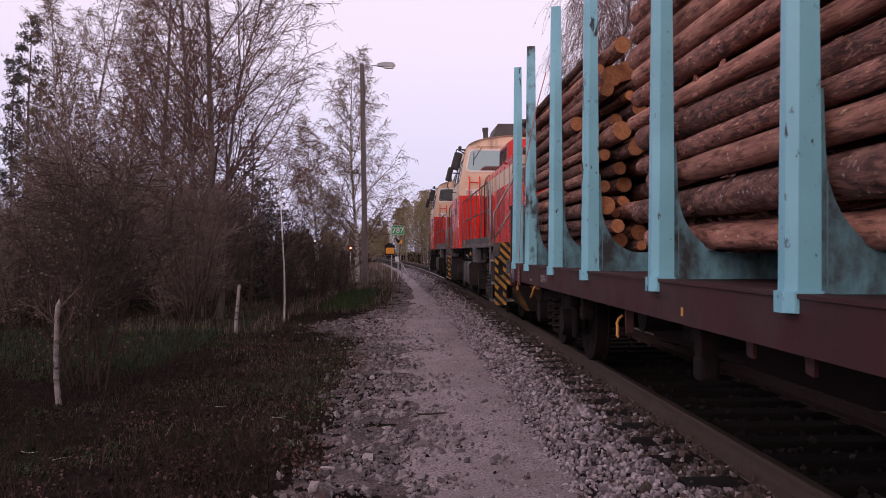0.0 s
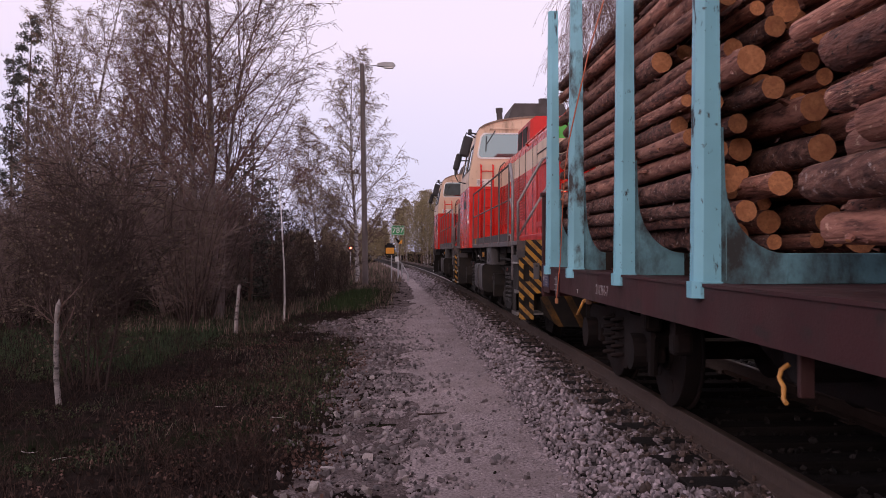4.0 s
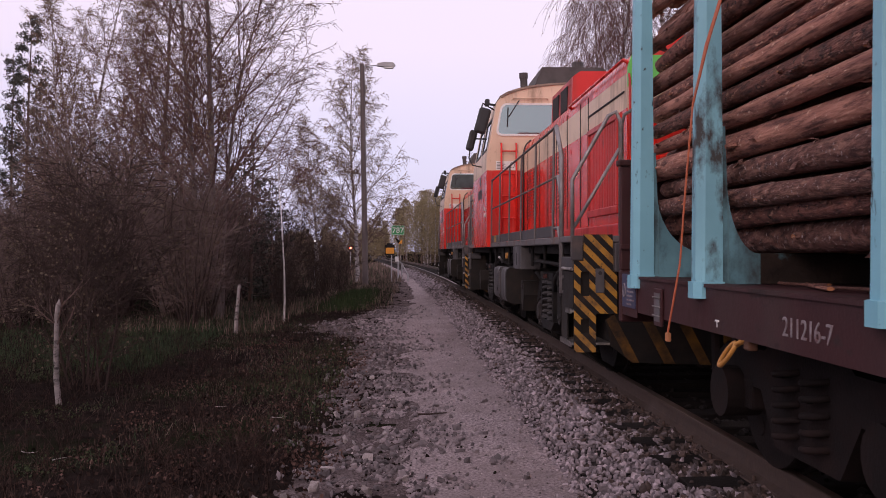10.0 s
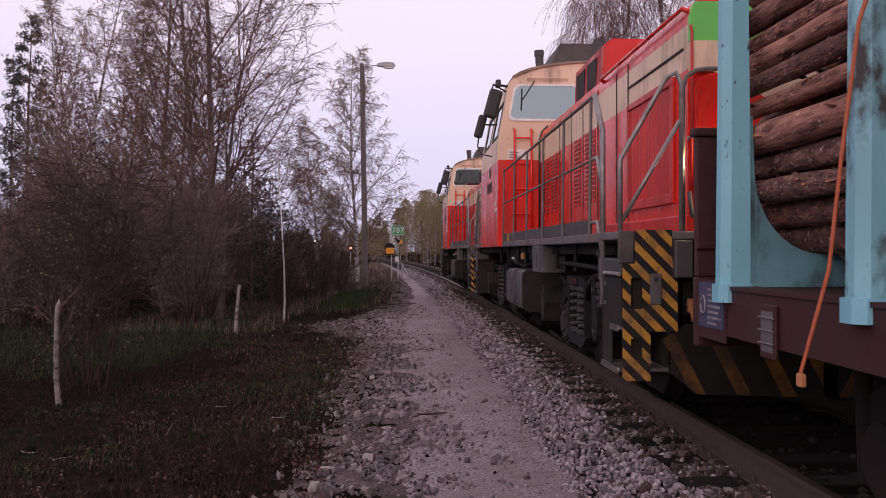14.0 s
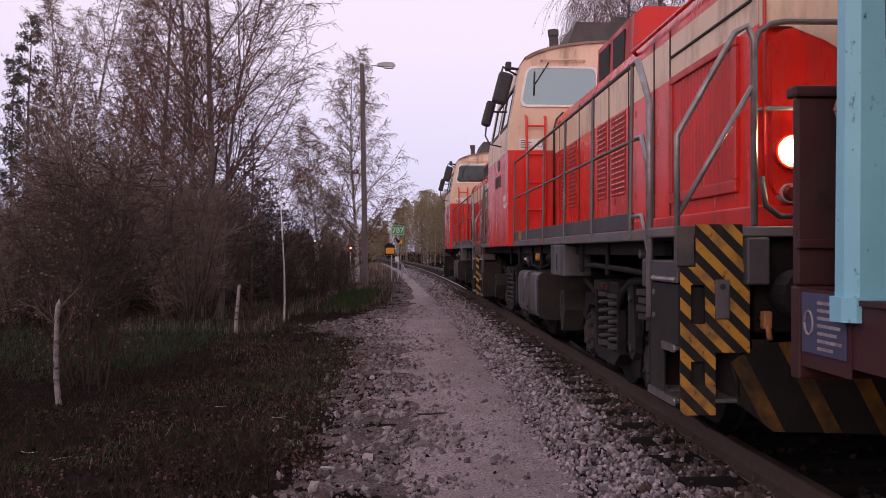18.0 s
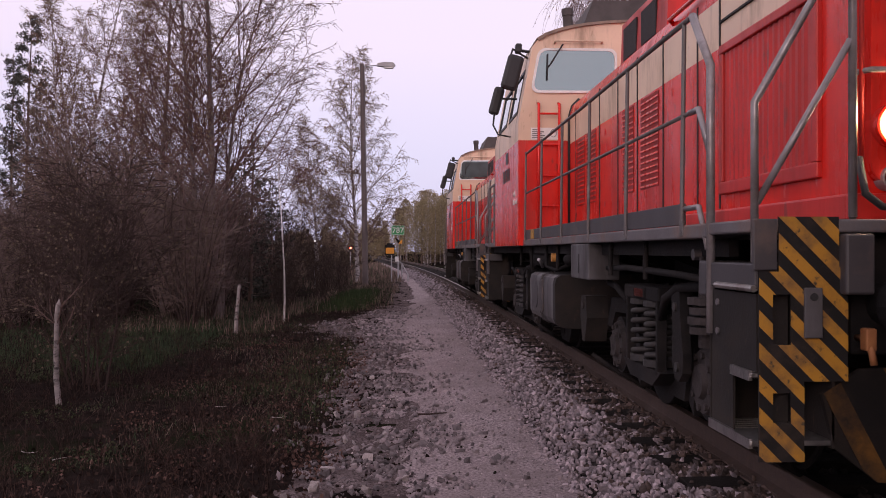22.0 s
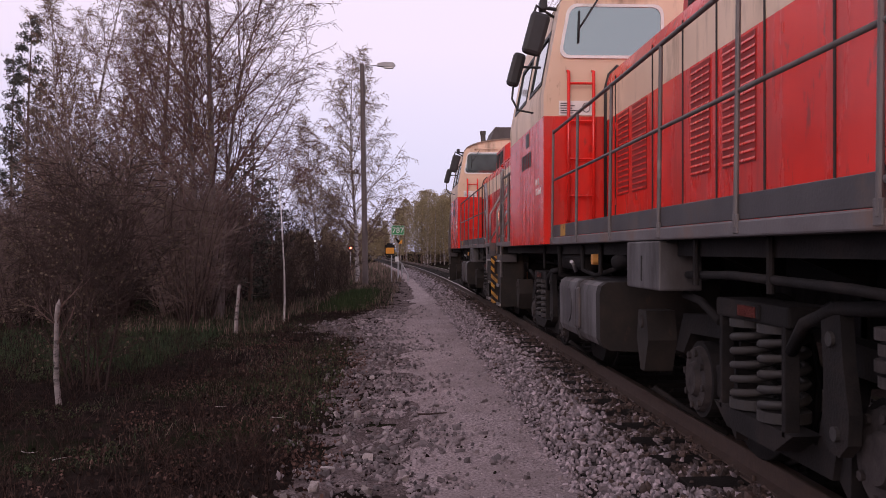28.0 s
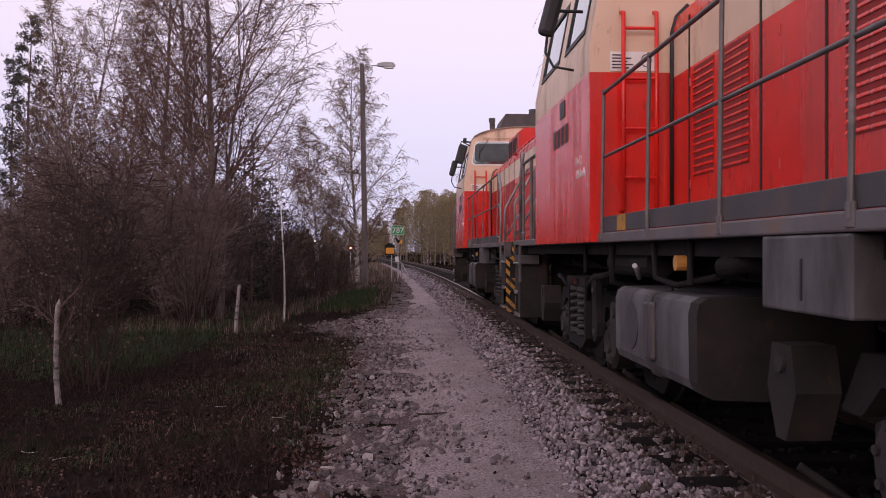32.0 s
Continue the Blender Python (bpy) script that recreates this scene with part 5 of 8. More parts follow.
def build_stake_frame(root, y):
    """A pair of stakes with the curved bolster between them."""
    for s in (-1, 1):
        bm = B()
        # the stake: a folded channel that tapers towards its top
        vs = []
        for z, w, d in ((1.06, 0.150, 0.070), (1.7, 0.145, 0.066), (4.08, 0.105, 0.048)):
            xo = s * (1.405 - 0.010 * (z - 1.06))
            xi = xo - s * w
            ring = [(xo, y - d * 0.50), (xo, y + d * 0.50), (xo - s * 0.045, y + d), (xi, y + d), (xi, y - d), (xo - s * 0.045, y - d)]
            vs.append([bm.verts.new((a, b, z)) for a, b in ring])
        for r0, r1 in zip(vs[:-1], vs[1:]):
            for i in range(6):
                j = (i + 1) % 6
                bm.faces.new((r0[i], r0[j], r1[j], r1[i]))
        bm.faces.new(vs[0])
        bm.faces.new(vs[-1][::-1])
        bevel_all(bm, 0.012, 2)
        paint = M_TURQ_S if y == 5.02 else M_TURQ
        stake = part("stake", bm, paint, root, "turquoise steel stake, scratched")
        bm = B()
        prism(bm, [(s * 1.42, y - 0.045), (s * 1.42, y + 0.045), (s * 1.38, y + 0.085), (s * 1.25, y + 0.085), (s * 1.25, y - 0.085), (s * 1.38, y - 0.085)], "z", 1.02, 1.115)
        bevel_all(bm, 0.010, 2)
        part("stake_foot", bm, M_TURQ, stake)
        bm = B()
        rod(bm, (s * 1.33, y - 0.02, 1.0), (s * 1.33, y - 0.02, 1.022), 0.02, n=8)
        part("bolt", bm, M_UNDER, stake)
        # curved gusset inside the stake
        bm = B()
        gw = 0.19 if y == 5.02 else 0.36      # the stained pair has shorter gussets
        arc = [(s * 1.28, 2.0), (s * 1.235, 2.0)] + [(s * (1.225 - gw * (1 - math.cos(w))), 1.72 - 0.445 * math.sin(w)) for w in tween(0.0, math.pi / 2, 11)] + [(s * (1.22 - gw), 1.275), (s * (1.22 - gw), 1.10), (s * 1.28, 1.10)]
        prism(bm, arc, "y", y - 0.048, y + 0.048)
        part("gusset", bm, M_TURQ_G, stake, "curved turquoise gusset, duller than the stakes and blotched")
        bm = B()
        box(bm, s * 1.221, s * 1.216, y - 0.0495, y - 0.048, 1.12, 1.60)
        part("weld_seam", bm, M_TURQ_D, stake)
    # two bolsters have the logs' shade put into their muddy colour
    bm = B()
    box(bm, gw - 1.22, 1.22 - gw, y - 0.046, y + 0.046, 1.10, 1.277, 0.006)
    part("bolster", bm, M_MUD_SHADE if y in (5.02, 3.035) else M_TURQ_G, root, "muddy cross bolster, darkened in colour for the shade under the logs" if y in (5.02, 3.035) else "dull blotched turquoise cross bolster")


M_TURQ_D = mat("dark_turquoise_seam", (0.10, 0.22, 0.25), (0.08, 0.18, 0.2), 8, 0.6, bump=0.1)
M_WHITE_D = mat("worn_white_lettering", (0.28, 0.25, 0.26), (0.18, 0.155, 0.16), 12, 0.6, bump=0.0, dirt=(0.14, 0.06, 0.06), dirt_at=0.60, dirt_scale=14)
M_RUSTY = mat("rusty_iron", (0.11, 0.045, 0.022), (0.065, 0.03, 0.018), 10, 0.85, bump=0.2)
M_WUNDER = mat("oily_brown_bogie", (0.0105, 0.0070, 0.0068), (0.0065, 0.0048, 0.0047), 5, 0.8, bump=0.2, dirt=(0.021, 0.0125, 0.0115), dirt_at=0.58, dirt_scale=4, spec=0.15)
M_TAG = mat("dusty_blue_plate", (0.047, 0.050, 0.105), (0.036, 0.038, 0.08), 10, 0.55, bump=0.02)
def build_wagon_bogie(root, yc):
    for s in (-1, 1):
        x = s * 1.02
        bm = B()
        prism(bm, [(yc - 1.30, 0.62), (yc - 1.05, 0.74), (yc - 0.5, 0.74), (yc - 0.32, 0.86), (yc + 0.32, 0.86), (yc + 0.5, 0.74), (yc + 1.05, 0.74), (yc + 1.30, 0.62), (yc + 1.2, 0.52),
                   (yc + 0.55, 0.52), (yc + 0.36, 0.24), (yc - 0.36, 0.24), (yc - 0.55, 0.52), (yc - 1.2, 0.52)], "x", x - 0.06, x + 0.06)
        bevel_all(bm, 0.012)
        part("bogie_side_frame", bm, M_WUNDER, root)
        for dy in (-0.9, 0.9):
            bm = B()
            rod(bm, (x - s * 0.05, yc + dy, 0.46), (x + s * 0.17, yc + dy, 0.46), 0.15, n=18)
            box(bm, x - 0.07, x + 0.07, yc + dy - 0.24, yc + dy + 0.24, 0.38, 0.56, 0.02)
            part("axle_box", bm, M_WUNDER, root)
        for dy in (-0.16, 0.16):
            bm = B()
            spring(bm, x + s * 0.05, yc + dy, 0.30, 0.70, 0.09, 0.018, 5)
            part("coil_spring", bm, M_WUNDER, root)
        for e in (-1, 1):
            bm = B()
            rod(bm, (x + s * 0.06, yc + e * 1.25, 0.9), (x + s * 0.06, yc + e * 1.2, 0.3), 0.04, n=8)
            part("brake_hanger", bm, M_WUNDER, root)
    bm = B()
    box(bm, -1.0, 1.0, yc - 0.28, yc + 0.28, 0.52, 0.86, 0.02)
    part("bogie_bolster", bm, M_WUNDER, root)
    for dy in (-0.9, 0.9):
        build_wheelset(root, yc + dy, 0.46, M_WUNDER)


def build_wagon():
    root = thing("timber_wagon", "brown flat wagon with turquoise stakes, loaded with pine logs", "wagon")
    for s in (-1, 1):
        bm = B()
        prism(bm, [(s * 1.36, 0.84), (s * 1.36, 1.10), (s * 1.24, 1.10), (s * 1.24, 1.08), (s * 1.335, 1.08), (s * 1.335, 0.86), (s * 1.24, 0.86), (s * 1.24, 0.84)], "y", -6.83, 6.83)
        beam = part("side_sill", bm, M_WAGON, root, "oxide-brown steel side sill")
        bm = B()
        prism(bm, [(s * 1.372, 1.085), (s * 1.372, 1.105), (s * 1.22, 1.105), (s * 1.22, 1.101), (s * 1.361, 1.101), (s * 1.361, 1.085)], "y", -6.83, 6.83)
        part("deck_edge", bm, M_WAGON, beam)
        for y in tween(-6.3, 6.3, 15):
            bm = B()
            box(bm, s * 1.333, s * 1.25, y - 0.012, y + 0.012, 0.862, 1.078)
            part("web_plate", bm, M_WAGON, beam)
        for y in (0.04,):
            bm = B()
            box(bm, s * 1.27, s * 1.20, y - 0.018, y + 0.018, 0.62, 0.86, 0.006)
            part("hanger", bm, M_WAGON, root)
        for y, low in ((-1.47, 0.46), (2.25, 0.56), (3.0, 0.66)):
            bm = B()
            box(bm, s * 1.18, s * 1.06, y - 0.06, y + 0.06, low, 0.90, 0.01)
            box(bm, s * 1.19, s * 1.05, y - 0.08, y + 0.08, low, low + 0.16, 0.03)
            part("brake_bracket", bm, M_WUNDER, root)
        for y in (-2.62, -3.30):
            bm = B()
            prism(bm, [(y - 0.05, 0.86), (y + 0.05, 0.86), (y + 0.04, 0.75), (y - 0.04, 0.74)], "x", s * 1.29, s * 1.27)
            bevel_all(bm, 0.004, 1)
            part("lashing_plate", bm, M_WAGON, root, "small worn lashing plate under the sill")
    bm = B()
    box(bm, -1.24, 1.24, -6.75, 6.75, 1.06, 1.098)
    deck = part("deck", bm, M_WAGON, root, "brown steel deck plates")
    for s in (-1, 1):
        bm = B()
        prism(bm, [(-6.7, 1.06), (6.7, 1.06), (6.7, 0.72), (2.7, 0.72), (1.9, 0.42), (-2.4, 0.42), (-3.2, 0.72), (-6.7, 0.72)], "x", s * 0.5, s * 0.44)
        bevel_all(bm, 0.01, 1)
        part("centre_sill", bm, M_WUNDER, deck, "deep dark girder under the deck")
    for y in tween(-6.0, 6.0, 11):
        bm = B()
        box(bm, -1.235, 1.235, y - 0.05, y + 0.05, 0.86, 1.058)
        part("cross_beam", bm, M_UNDER, deck)
    for e in (-1, 1):
        bm = B()
        box(bm, -1.38, 1.38, e * 6.83, e * 6.91, 0.74, 1.14, 0.012)
        part("headstock", bm, M_WAGON, root)
        bm = B()
        box(bm, -1.38, 1.38, e * 6.84, e * 6.89, 1.14, 1.95, 0.012)
        bulk = part("end_bulkhead", bm, M_WAGON, root, "brown steel bulkhead at the wagon's end")
        bm = B()
        box(bm, -1.40, 1.40, e * 6.82, e * 6.91, 1.95, 2.0, 0.012)
        part("top_rim", bm, M_WAGON, bulk)
        bm = B()
        box(bm, -1.385, 1.385, e * 6.815, e * 6.84, 1.30, 1.34, 0.006)
        part("stiffener", bm, M_WAGON, bulk)
        for s in (-1, 1):
            bm = B()
            rod(bm, (s * 0.88, e * 6.91, 1.03), (s * 0.88, e * 7.2, 1.03), 0.10, n=14)
            rod(bm, (s * 0.88, e * 7.32, 1.03), (s * 0.88, e * 7.37, 1.03), 0.23, n=22)
            rod(bm, (s * 0.88, e * 7.18, 1.03), (s * 0.88, e * 7.33, 1.03), 0.07, n=12)
            part("buffer", bm, M_UNDER, root)
            bm = B()
            box(bm, s * 1.366, s * 1.361, e * 6.84, e * 6.40, 0.80, 1.13, 0.0)
            back = part("plate_backing", bm, M_WAGON, root)
            bm = B()
            box(bm, s * 1.374, s * 1.366, e * 6.81, e * 6.43, 0.865, 1.115, 0.002)
            plate = part("data_plate", bm, M_TAG, root, "dusty blue lettered data plate")
            for k in range(7):
                bm = B()
                box(bm, s * 1.377, s * 1.3742, e * 6.66, e * (6.46 + (0.07, 0.0, 0.04, 0.01, 0.05, 0.0, 0.09)[k]), 0.885 + k * 0.031, 0.898 + k * 0.031)
                part("text_bar", bm, M_WHITE_D, plate)
            bm = B()
            ring = [(s * 1.376, e * 6.74 + 0.038 * math.cos(w), 0.99 + 0.05 * math.sin(w)) for w in tween(0, 2 * math.pi, 16)]
            pipe(bm, ring, 0.005, 5)
            part("ring_mark", bm, M_WHITE_D, plate)
            # label holder and towing eye under the sill
            bm = B()
            box(bm, s * 1.380, s * 1.361, e * 5.92, e * 5.75, 0.79, 1.04, 0.006)
            holder = part("label_holder", bm, M_WAGON, root, "brown steel label holder")
            bm = B()
            box(bm, s * 1.384, s * 1.3802, e * 5.90, e * 5.77, 0.82, 1.01)
            part("label_sheet", bm, M_FRAME, holder, "weathered grey label sheet")
            for z in (0.86, 0.92, 0.98):
                bm = B()
                rod(bm, (s * 1.388, e * 5.92, z), (s * 1.388, e * 5.75, z), 0.005, n=6)
                part("holder_wire", bm, M_STEEL, holder)
            bm = B()
            box(bm, s * 1.3625, s * 1.3605, e * 4.78, e * 4.72, 0.905, 0.915)
            box(bm, s * 1.3625, s * 1.3605, e * 4.755, e * 4.745, 0.875, 0.905)
            part("jacking_mark", bm, M_WHITE, root)
            bm = B()
            yc = e * 4.60
            loop = [(s * (1.36 + 0.02 * math.sin(w)), yc + e * (0.115 * math.cos(w) - 0.018 * math.sin(w)), 0.745 - 0.060 * math.cos(w) - 0.036 * math.sin(w)) for w in tween(math.pi, 3 * math.pi, 22)]
            pipe(bm, [(s * 1.33, yc - e * 0.26, 0.87), (s * 1.35, yc - e * 0.17, 0.83)] + loop, 0.0125, 7)
            rod(bm, (s * 1.335, yc - e * 0.28, 0.88), (s * 1.352, yc - e * 0.10, 0.80), 0.020, 0.013, n=8)
            part("towing_eye", bm, M_HOSE, root, "ochre towing eye under the sill")
            bm = B()
            box(bm, s * 1.35, s * 1.30, yc - e * 0.19, yc - e * 0.27, 0.79, 0.85, 0.01)
            part("eye_bracket", bm, M_RUSTY, root, "rusty bracket")
    for s in (-1, 1):
        bm = B()
        pipe(bm, [(s * 1.26, 0.16, 0.76), (s * 1.29, 0.18, 0.73), (s * 1.31, 0.155, 0.69), (s * 1.32, 0.08, 0.665), (s * 1.33, 0.06, 0.61), (s * 1.335, 0.02, 0.60)], 0.012, 6)
        part("release_lever", bm, M_HOSE, root, "ochre release lever")
        bm = B()
        box(bm, s * 1.3625, s * 1.3605, -1.75, -1.71, 0.89, 0.945)
        part("yellow_dash", bm, M_HOSE, root, "small yellow painted dash")
    for k in STAKES:
        build_stake_frame(root, k)
    words("running_number", "211216-7", 0.125, Matrix.Translation((-1.362, 3.67, 0.947)) @ Euler((radians(90), 0, radians(-90))).to_matrix().to_4x4(), M_WHITE_D, root)
    for yc in (-5.4, 4.3):
        build_wagon_bogie(root, yc)
    bm = B()
    rod(bm, (-0.9, 0.9, 0.72), (0.9, 0.9, 0.72), 0.16, n=16)
    box(bm, -0.75, 0.75, -0.6, 0.2, 0.55, 0.9, 0.02)
    rod(bm, (0, -3.4, 0.62), (0, 3.4, 0.62), 0.03, n=8)
    part("brake_cylinder", bm, M_UNDER, root)
    return root


wagon = build_wagon()


# one pine log of unit length on each of a few meshes, laid along y
def log_mesh(k):
    rng = random.Random(40 + k)
    n, rings = 14, 15
    bm = B()
    vs = []
    bend = (rng.uniform(-0.05, 0.05), rng.uniform(-0.05, 0.05))
    for j in range(rings):
        f = j / (rings - 1)
        r = 1.0 - 0.24 * f + rng.uniform(-0.05, 0.05)
        cx, cz = bend[0] * math.sin(math.pi * f), bend[1] * math.sin(math.pi * f)
        vs.append([bm.verts.new((cx / 0.1 * 0.6 + r * math.cos(2 * math.pi * i / n) * (1 + rng.uniform(-0.045, 0.045)), f - 0.5, cz / 0.1 * 0.6 + r * math.sin(2 * math.pi * i / n) * (1 + rng.uniform(-0.045, 0.045)))) for i in range(n)])
    for a, b in zip(vs[:-1], vs[1:]):
        for i in range(n):
            f = bm.faces.new((a[i], a[(i + 1) % n], b[(i + 1) % n], b[i]))
            f.smooth = True
    for ring in (vs[0], vs[-1]):
        f = bm.faces.new(ring)
        f.material_index = 1
    # sawn-off knots and torn bark
    for _ in range(11):
        w, f = rng.uniform(0, 6.28), rng.uniform(-0.46, 0.46)
        size, out = rng.uniform(0.14, 0.26), rng.uniform(1.0, 1.22)
        c, d = Vector((math.cos(w), 0, math.sin(w))), Vector((-math.sin(w), 0, math.cos(w)))
        kn = rng.uniform(0.006, 0.012)
        base = [bm.verts.new(c * 0.72 + d * (size * math.cos(q)) + Vector((0, f + kn * 0.5 + kn * math.sin(q), 0))) for q in tween(0, 5.2, 6)]
        tip = [bm.verts.new(c * out + d * (size * 0.55 * math.cos(q)) + Vector((0, f - kn * 0.2 + kn * 0.5 * math.sin(q), 0))) for q in tween(0, 5.2, 6)]
        for i in range(6):
            bm.faces.new((base[i], base[(i + 1) % 6], tip[(i + 1) % 6], tip[i]))
        fc = bm.faces.new(tip)
        fc.material_index = 1 if rng.random() < 0.4 else 0
    # flaps of torn bark that stand off the log
    for _ in range(16):
        w, f = rng.uniform(0, 6.28), rng.uniform(-0.48, 0.48)
        turn, out, wide = rng.choice((-1, 1)) * rng.uniform(0.2, 0.5), rng.uniform(1.06, 1.24), rng.uniform(0.002, 0.006)
        a0 = [Vector((0.93 * math.cos(w), f + d, 0.93 * math.sin(w))) for d in (-wide, wide)]
        a1 = [Vector((out * math.cos(w + turn), f + d * 0.4 + rng.uniform(-0.008, 0.008), out * math.sin(w + turn))) for d in (-wide, wide)]
        mid = Vector((1.10 * math.cos(w + turn * 0.4), f, 1.10 * math.sin(w + turn * 0.4)))
        q = [bm.verts.new(p) for p in (a0[0], a0[1], a1[1], a1[0], mid)]
        for tri in ((0, 1, 4), (1, 2, 4), (2, 3, 4), (3, 0, 4)):
            fc = bm.faces.new([q[i] for i in tri])
            fc.material_index = 0
        bm.faces.new([q[3], q[2], q[1], q[0]])
    bmesh.ops.recalc_face_normals(bm, faces=bm.faces)
    me = bpy.data.meshes.new("log")
    bm.to_mesh(me)
    bm.free()
    me.materials.append((M_BARK, M_BARK_B, M_BARK, M_BARK_B, M_BARK_C, M_BARK_B)[k])
    me.materials.append(M_CUT)
    return me


LOG_MESHES = [log_mesh(k) for k in range(6)]
def build_stack(ya, yb, top, seed, label, ragged, uneven=0.9, first=()):
    """A stack of logs between the stakes; ya is its end towards the locomotives."""
    rng = random.Random(seed)
    root = thing("log_stack", label, "log stack", "stacks of logs on the wagon")
    z, row = 1.285, 0
    x0, x1 = -1.215, 1.215
    placed = []
    def floor_at(x, r):
        best = 1.28 + r
        for px, pz, pr in placed[-110:]:
            dx = abs(px - x)
            if dx < pr + r:
                best = max(best, pz + math.sqrt((pr + r) ** 2 - dx * dx))
        return best
    for x, z, r, k in first:                   # logs that stand out at the foot of the stack
        placed.append((x, z, r))
        share("log", LOG_MESHES[k], root, pose(x, (ya + yb) / 2, z) @ Matrix.Diagonal((r, ya - yb - 0.1, r, 1)))
    tries = 0
    while tries < 420:
        tries += 1
        r = rng.choice((0.055, 0.06, 0.065, 0.07, 0.075, 0.08, 0.085, 0.09, 0.095, 0.105, 0.12))
                # the lowest of several places
        cand = []
        for _ in range(26):
            x = rng.uniform(x0 + r, x1 - r)
            if rng.random() < 0.25:
                x = rng.choice((x0 + r, x1 - r))
            z = floor_at(x, r)
            lim = 0.0
            if z < 1.72:
                lim = 0.36 * (1 - math.sqrt(max(0, 1 - ((1.72 - z + 0.5 * r) / 0.45) ** 2)))
            if abs(x) + r > 1.22 - lim:
                continue
            cand.append((z, x))
        if not cand:
            continue
        z, x = min(cand)
        heap = top - 0.18 * abs(x)
        if z + r > heap:
            continue
        placed.append((x, z, r))
        long = (ya - yb) - min(1.9, abs(rng.gauss(0, uneven)))
        shift = ragged * 0.5 * ((ya - yb) - long) + rng.uniform(-0.08, 0.08)
        flip = 180 if rng.random() < 0.5 else 0
        m = pose(x, (ya + yb) / 2 + shift, z, rng.uniform(-0.5, 0.5), 0, flip + rng.uniform(-0.9, 0.9)) @ Matrix.Rotation(rng.uniform(0, 6.28), 4, "Y") @ Matrix.Diagonal((r, long, r, 1))
        share("log", rng.choice(LOG_MESHES), root, m)
    return root


stack_a = build_stack(6.72, 1.20, 3.60, 5, "stack of reddish-brown pine logs with sawn orange ends", 1, 0.65)
stack_b = build_stack(0.34, -6.70, 4.0, 9, "tall stack of reddish-brown pine logs between turquoise stakes", -1, 0.35, ((-0.975, 1.40, 0.105, 1), (-1.07, 1.62, 0.128, 4)))


# loose strap that hangs from the load over the sill
def build_strap():
    root = thing("lashing_strap", "faded orange lashing strap hanging over the logs", "strap")
    pts = [Vector(p) for p in ((-0.35, 3.70, 3.70), (-0.9, 3.75, 3.66), (-1.30, 3.85, 3.50), (-1.38, 4.10, 3.10), (-1.43, 4.38, 2.69), (-1.46, 4.62, 2.38), (-1.47, 4.82, 2.09), (-1.475, 4.93, 1.65), (-1.475, 5.03, 1.22), (-1.475, 5.27, 0.80))]
    bm = B()
    rows = []
    for k, p in enumerate(pts):
        half = 0.024 if k < 6 else 0.010
        rows.append([bm.verts.new(p + Vector(o)) for o in ((0, -half, -0.004), (0, half, 0.004), (-0.005, half, 0.004), (-0.005, -half, -0.004))])
    for a, b in zip(rows[:-1], rows[1:]):
        for i in range(4):
            bm.faces.new((a[i], a[(i + 1) % 4], b[(i + 1) % 4], b[i]))
    bm.faces.new(rows[0])
    bm.faces.new(rows[-1][::-1])
    part("webbing", bm, M_ORANGE, root)
    bm = B()
    box(bm, -1.49, -1.46, 5.25, 5.29, 0.745, 0.80, 0.008)
    part("strap_hook", bm, M_CUT, root, "pale strap end fitting")
    return root


strap = build_strap()
for k, (y, x, turn, length) in enumerate(((3.9, -1.0, 8, 0.7), (4.2, -1.05, -14, 0.45), (4.6, -0.95, 20, 0.35))):
    ob = tagged(share("bark_strip", LOG_MESHES[k], None, pose(x, y, 1.115, 0, 0, turn) @ Matrix.Diagonal((0.018, length, 0.010, 1))), "loose strip of bark on the wagon deck", "bark", "loose bark on the deck")
LOOSE_BARK = [o for o in scene.objects if o.name.startswith("bark_strip")]
